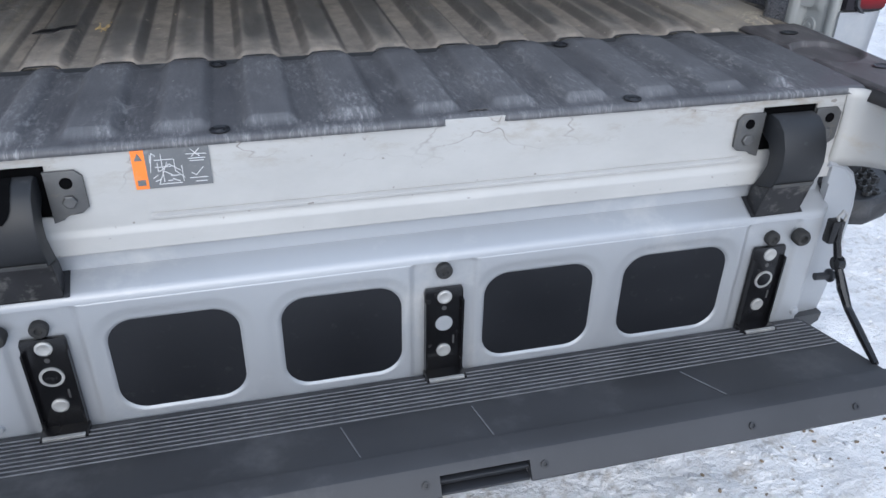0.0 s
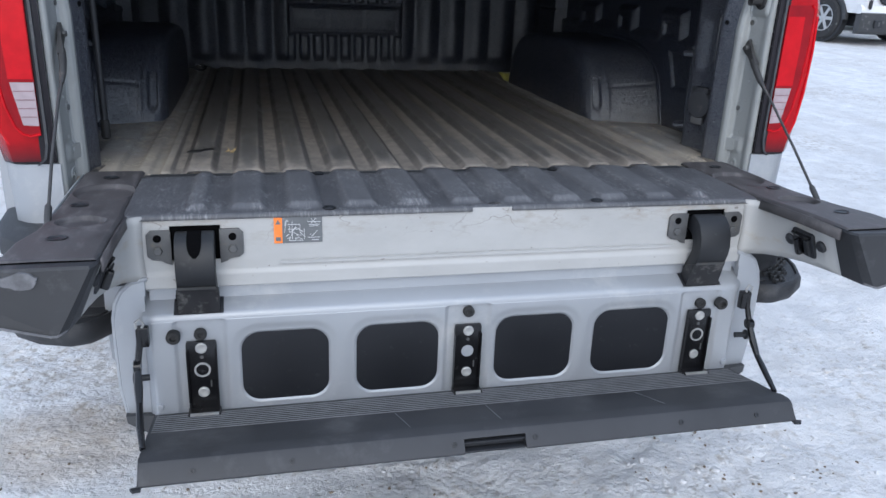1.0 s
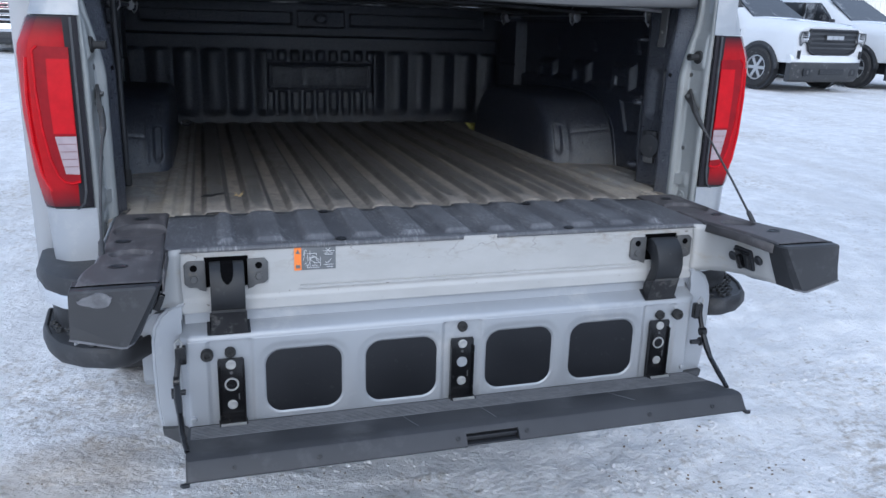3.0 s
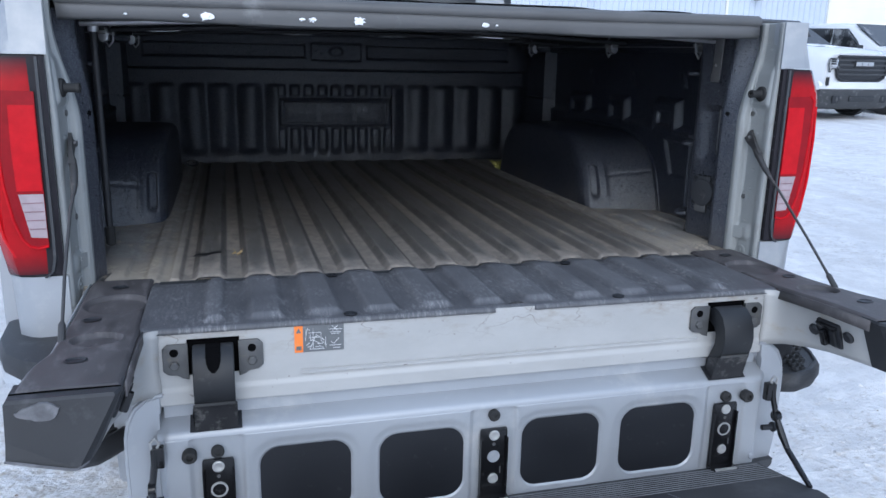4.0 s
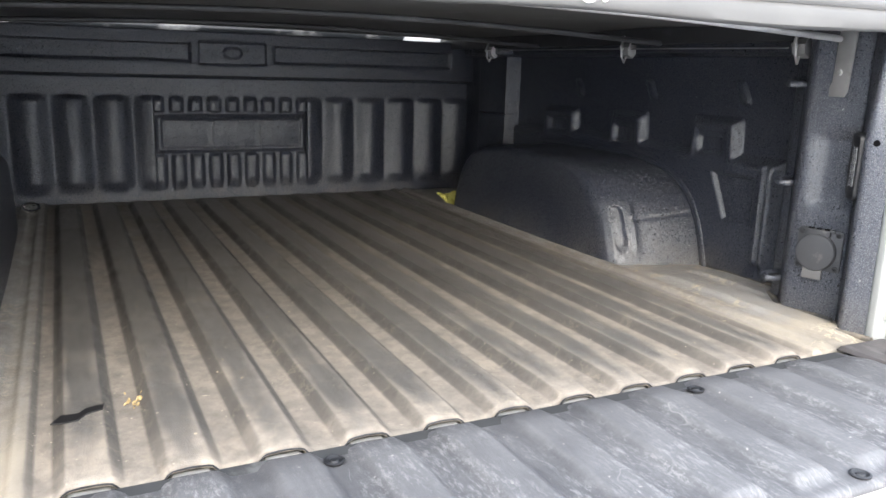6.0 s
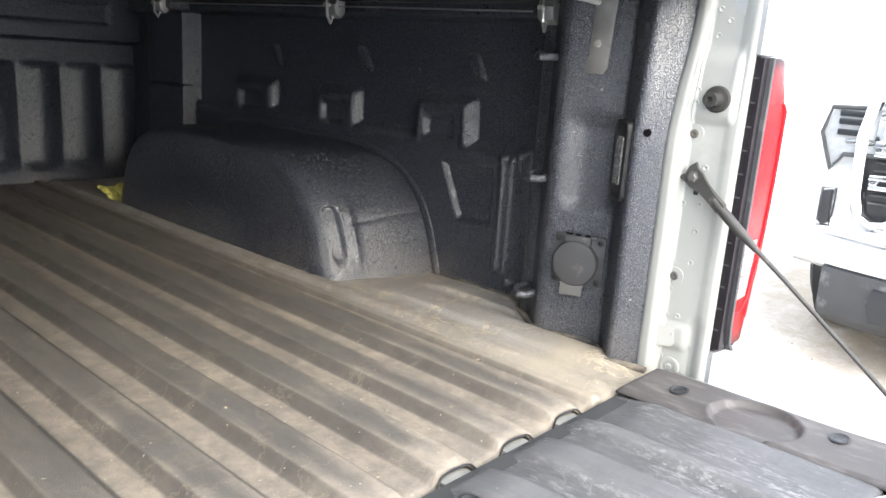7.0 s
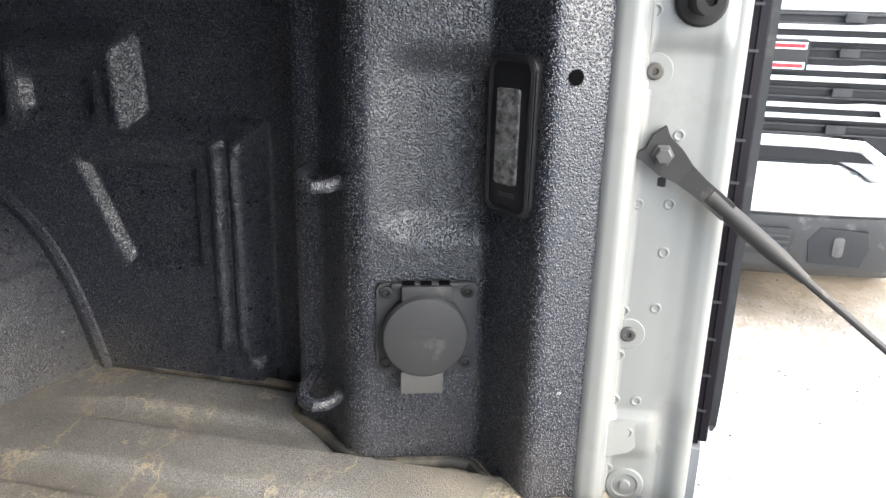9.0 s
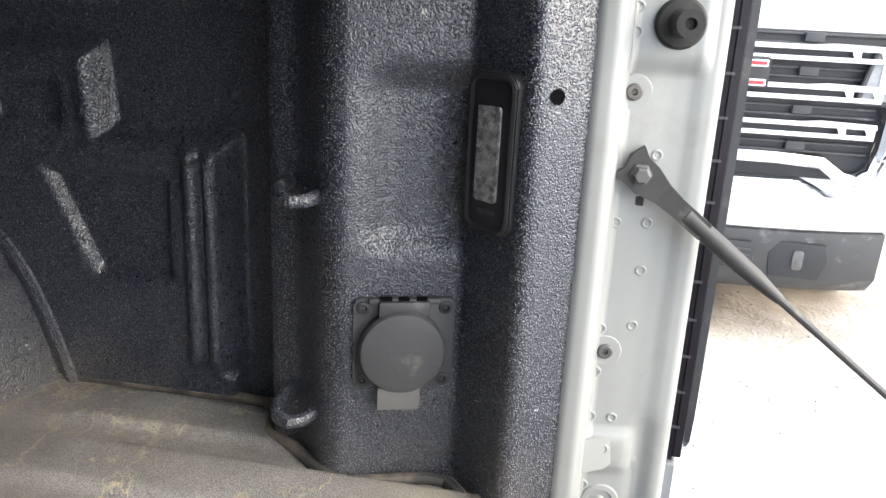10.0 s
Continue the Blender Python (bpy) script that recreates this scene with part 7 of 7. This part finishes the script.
    P("lower_valance", loft([[(x, 0.02 + 0.15 * abs(x / W) ** 3, 0.23 - lo - up * 0.6), (x, -0.055 + 0.16 * abs(x / W) ** 3, 0.30 - lo - up * 0.6), (x, -0.065 + 0.16 * abs(x / W) ** 3, 0.495 - lo + up), (x, 0.22, 0.495 - lo + up), (x, 0.22, 0.23 - lo - up * 0.6)] for x in span(-W + (0.16 if chrome else 0.02), W - (0.16 if chrome else 0.02), 20)]), DARK_TRIM, None, "dark lower valance", angle=50)
    P("lower_grille", prism(rounded(-0.36, 0.36, 0.34 - lo, 0.45 - lo, 0.02), "y", -0.070, -0.03, 0.004), SMOOTH_BLACK, None, "dark lower grille")
    for z in (0.365, 0.39, 0.415):
        P("lower_slat", boxed(-0.35, 0.35, -0.076, -0.064, z - lo, z - lo + 0.010), DARK_TRIM)
    for s in (1, -1):
        fx = 0.536 if chrome else 0.66
        P("fog_recess", prism([(s * (fx + a), 0.385 - lo + b) for a, b in ((-0.10, -0.075), (-0.115, 0.02), (-0.07, 0.075), (0.10, 0.065), (0.115, 0.0), (0.09, -0.08))], "y", -0.074 + 0.16 * (fx / W) ** 3, 0.03, 0.006), SMOOTH_BLACK, None, "dark fog-lamp recess")
        P("fog_lamp", prism(rounded(s * fx - 0.020, s * fx + 0.020, 0.345 - lo, 0.425 - lo, 0.012), "y", -0.082 + 0.16 * (fx / W) ** 3, 0.0, 0.004), GREY_STEEL, None, "upright fog lamp")
        P("bonnet_vent", prism([(s * 0.34, 0.70), (s * 0.56, 0.74), (s * 0.56, 0.78), (s * 0.34, 0.74)], "z", 1.36, 1.388, 0.003), SMOOTH_BLACK, None, "dark bonnet vent")
    P("underside", boxed(-0.8, 0.8, 0.3, 5.2, 0.30, 0.60), SMOOTH_BLACK)
    def dust(x, y):
        return (x, y, along([(0.16, 1.315), (0.55, 1.372), (1.35, 1.423)], y) - 0.05 * max(0, abs(x) / 0.80) ** 4 + 0.006 * noise.noise(Vector((x * 5, y * 5, 0))))
    P("bonnet_snow", grid(span(-0.78, 0.78, 24), span(0.25, 1.36, 16), dust), LOOSE_SNOW, None, "dusting of snow")
    t.matrix_basis = m
    return t


make_white_pickup("parked_truck", pose(3.40, -0.375, -0.005, 1.6, 0, -90), "white pickup truck with chrome grille facing the open bed", True)
make_white_pickup("parked_truck", pose(11.75, 11.4, ground_z(11.7, 13.0), 1.6, 0, 9), "white pickup truck with black grille, dusted with snow", False)
make_white_pickup("parked_truck", pose(14.8, 11.9, ground_z(14.8, 13.5), 1.6, 0, 9), "white pickup truck with alloy wheels, dusted with snow", False)
make_white_pickup("parked_suv", pose(-4.75, 19.1, ground_z(-4.75, 20.2), 1.6, 0, 5), "white suv with chrome-barred grille", True, True)
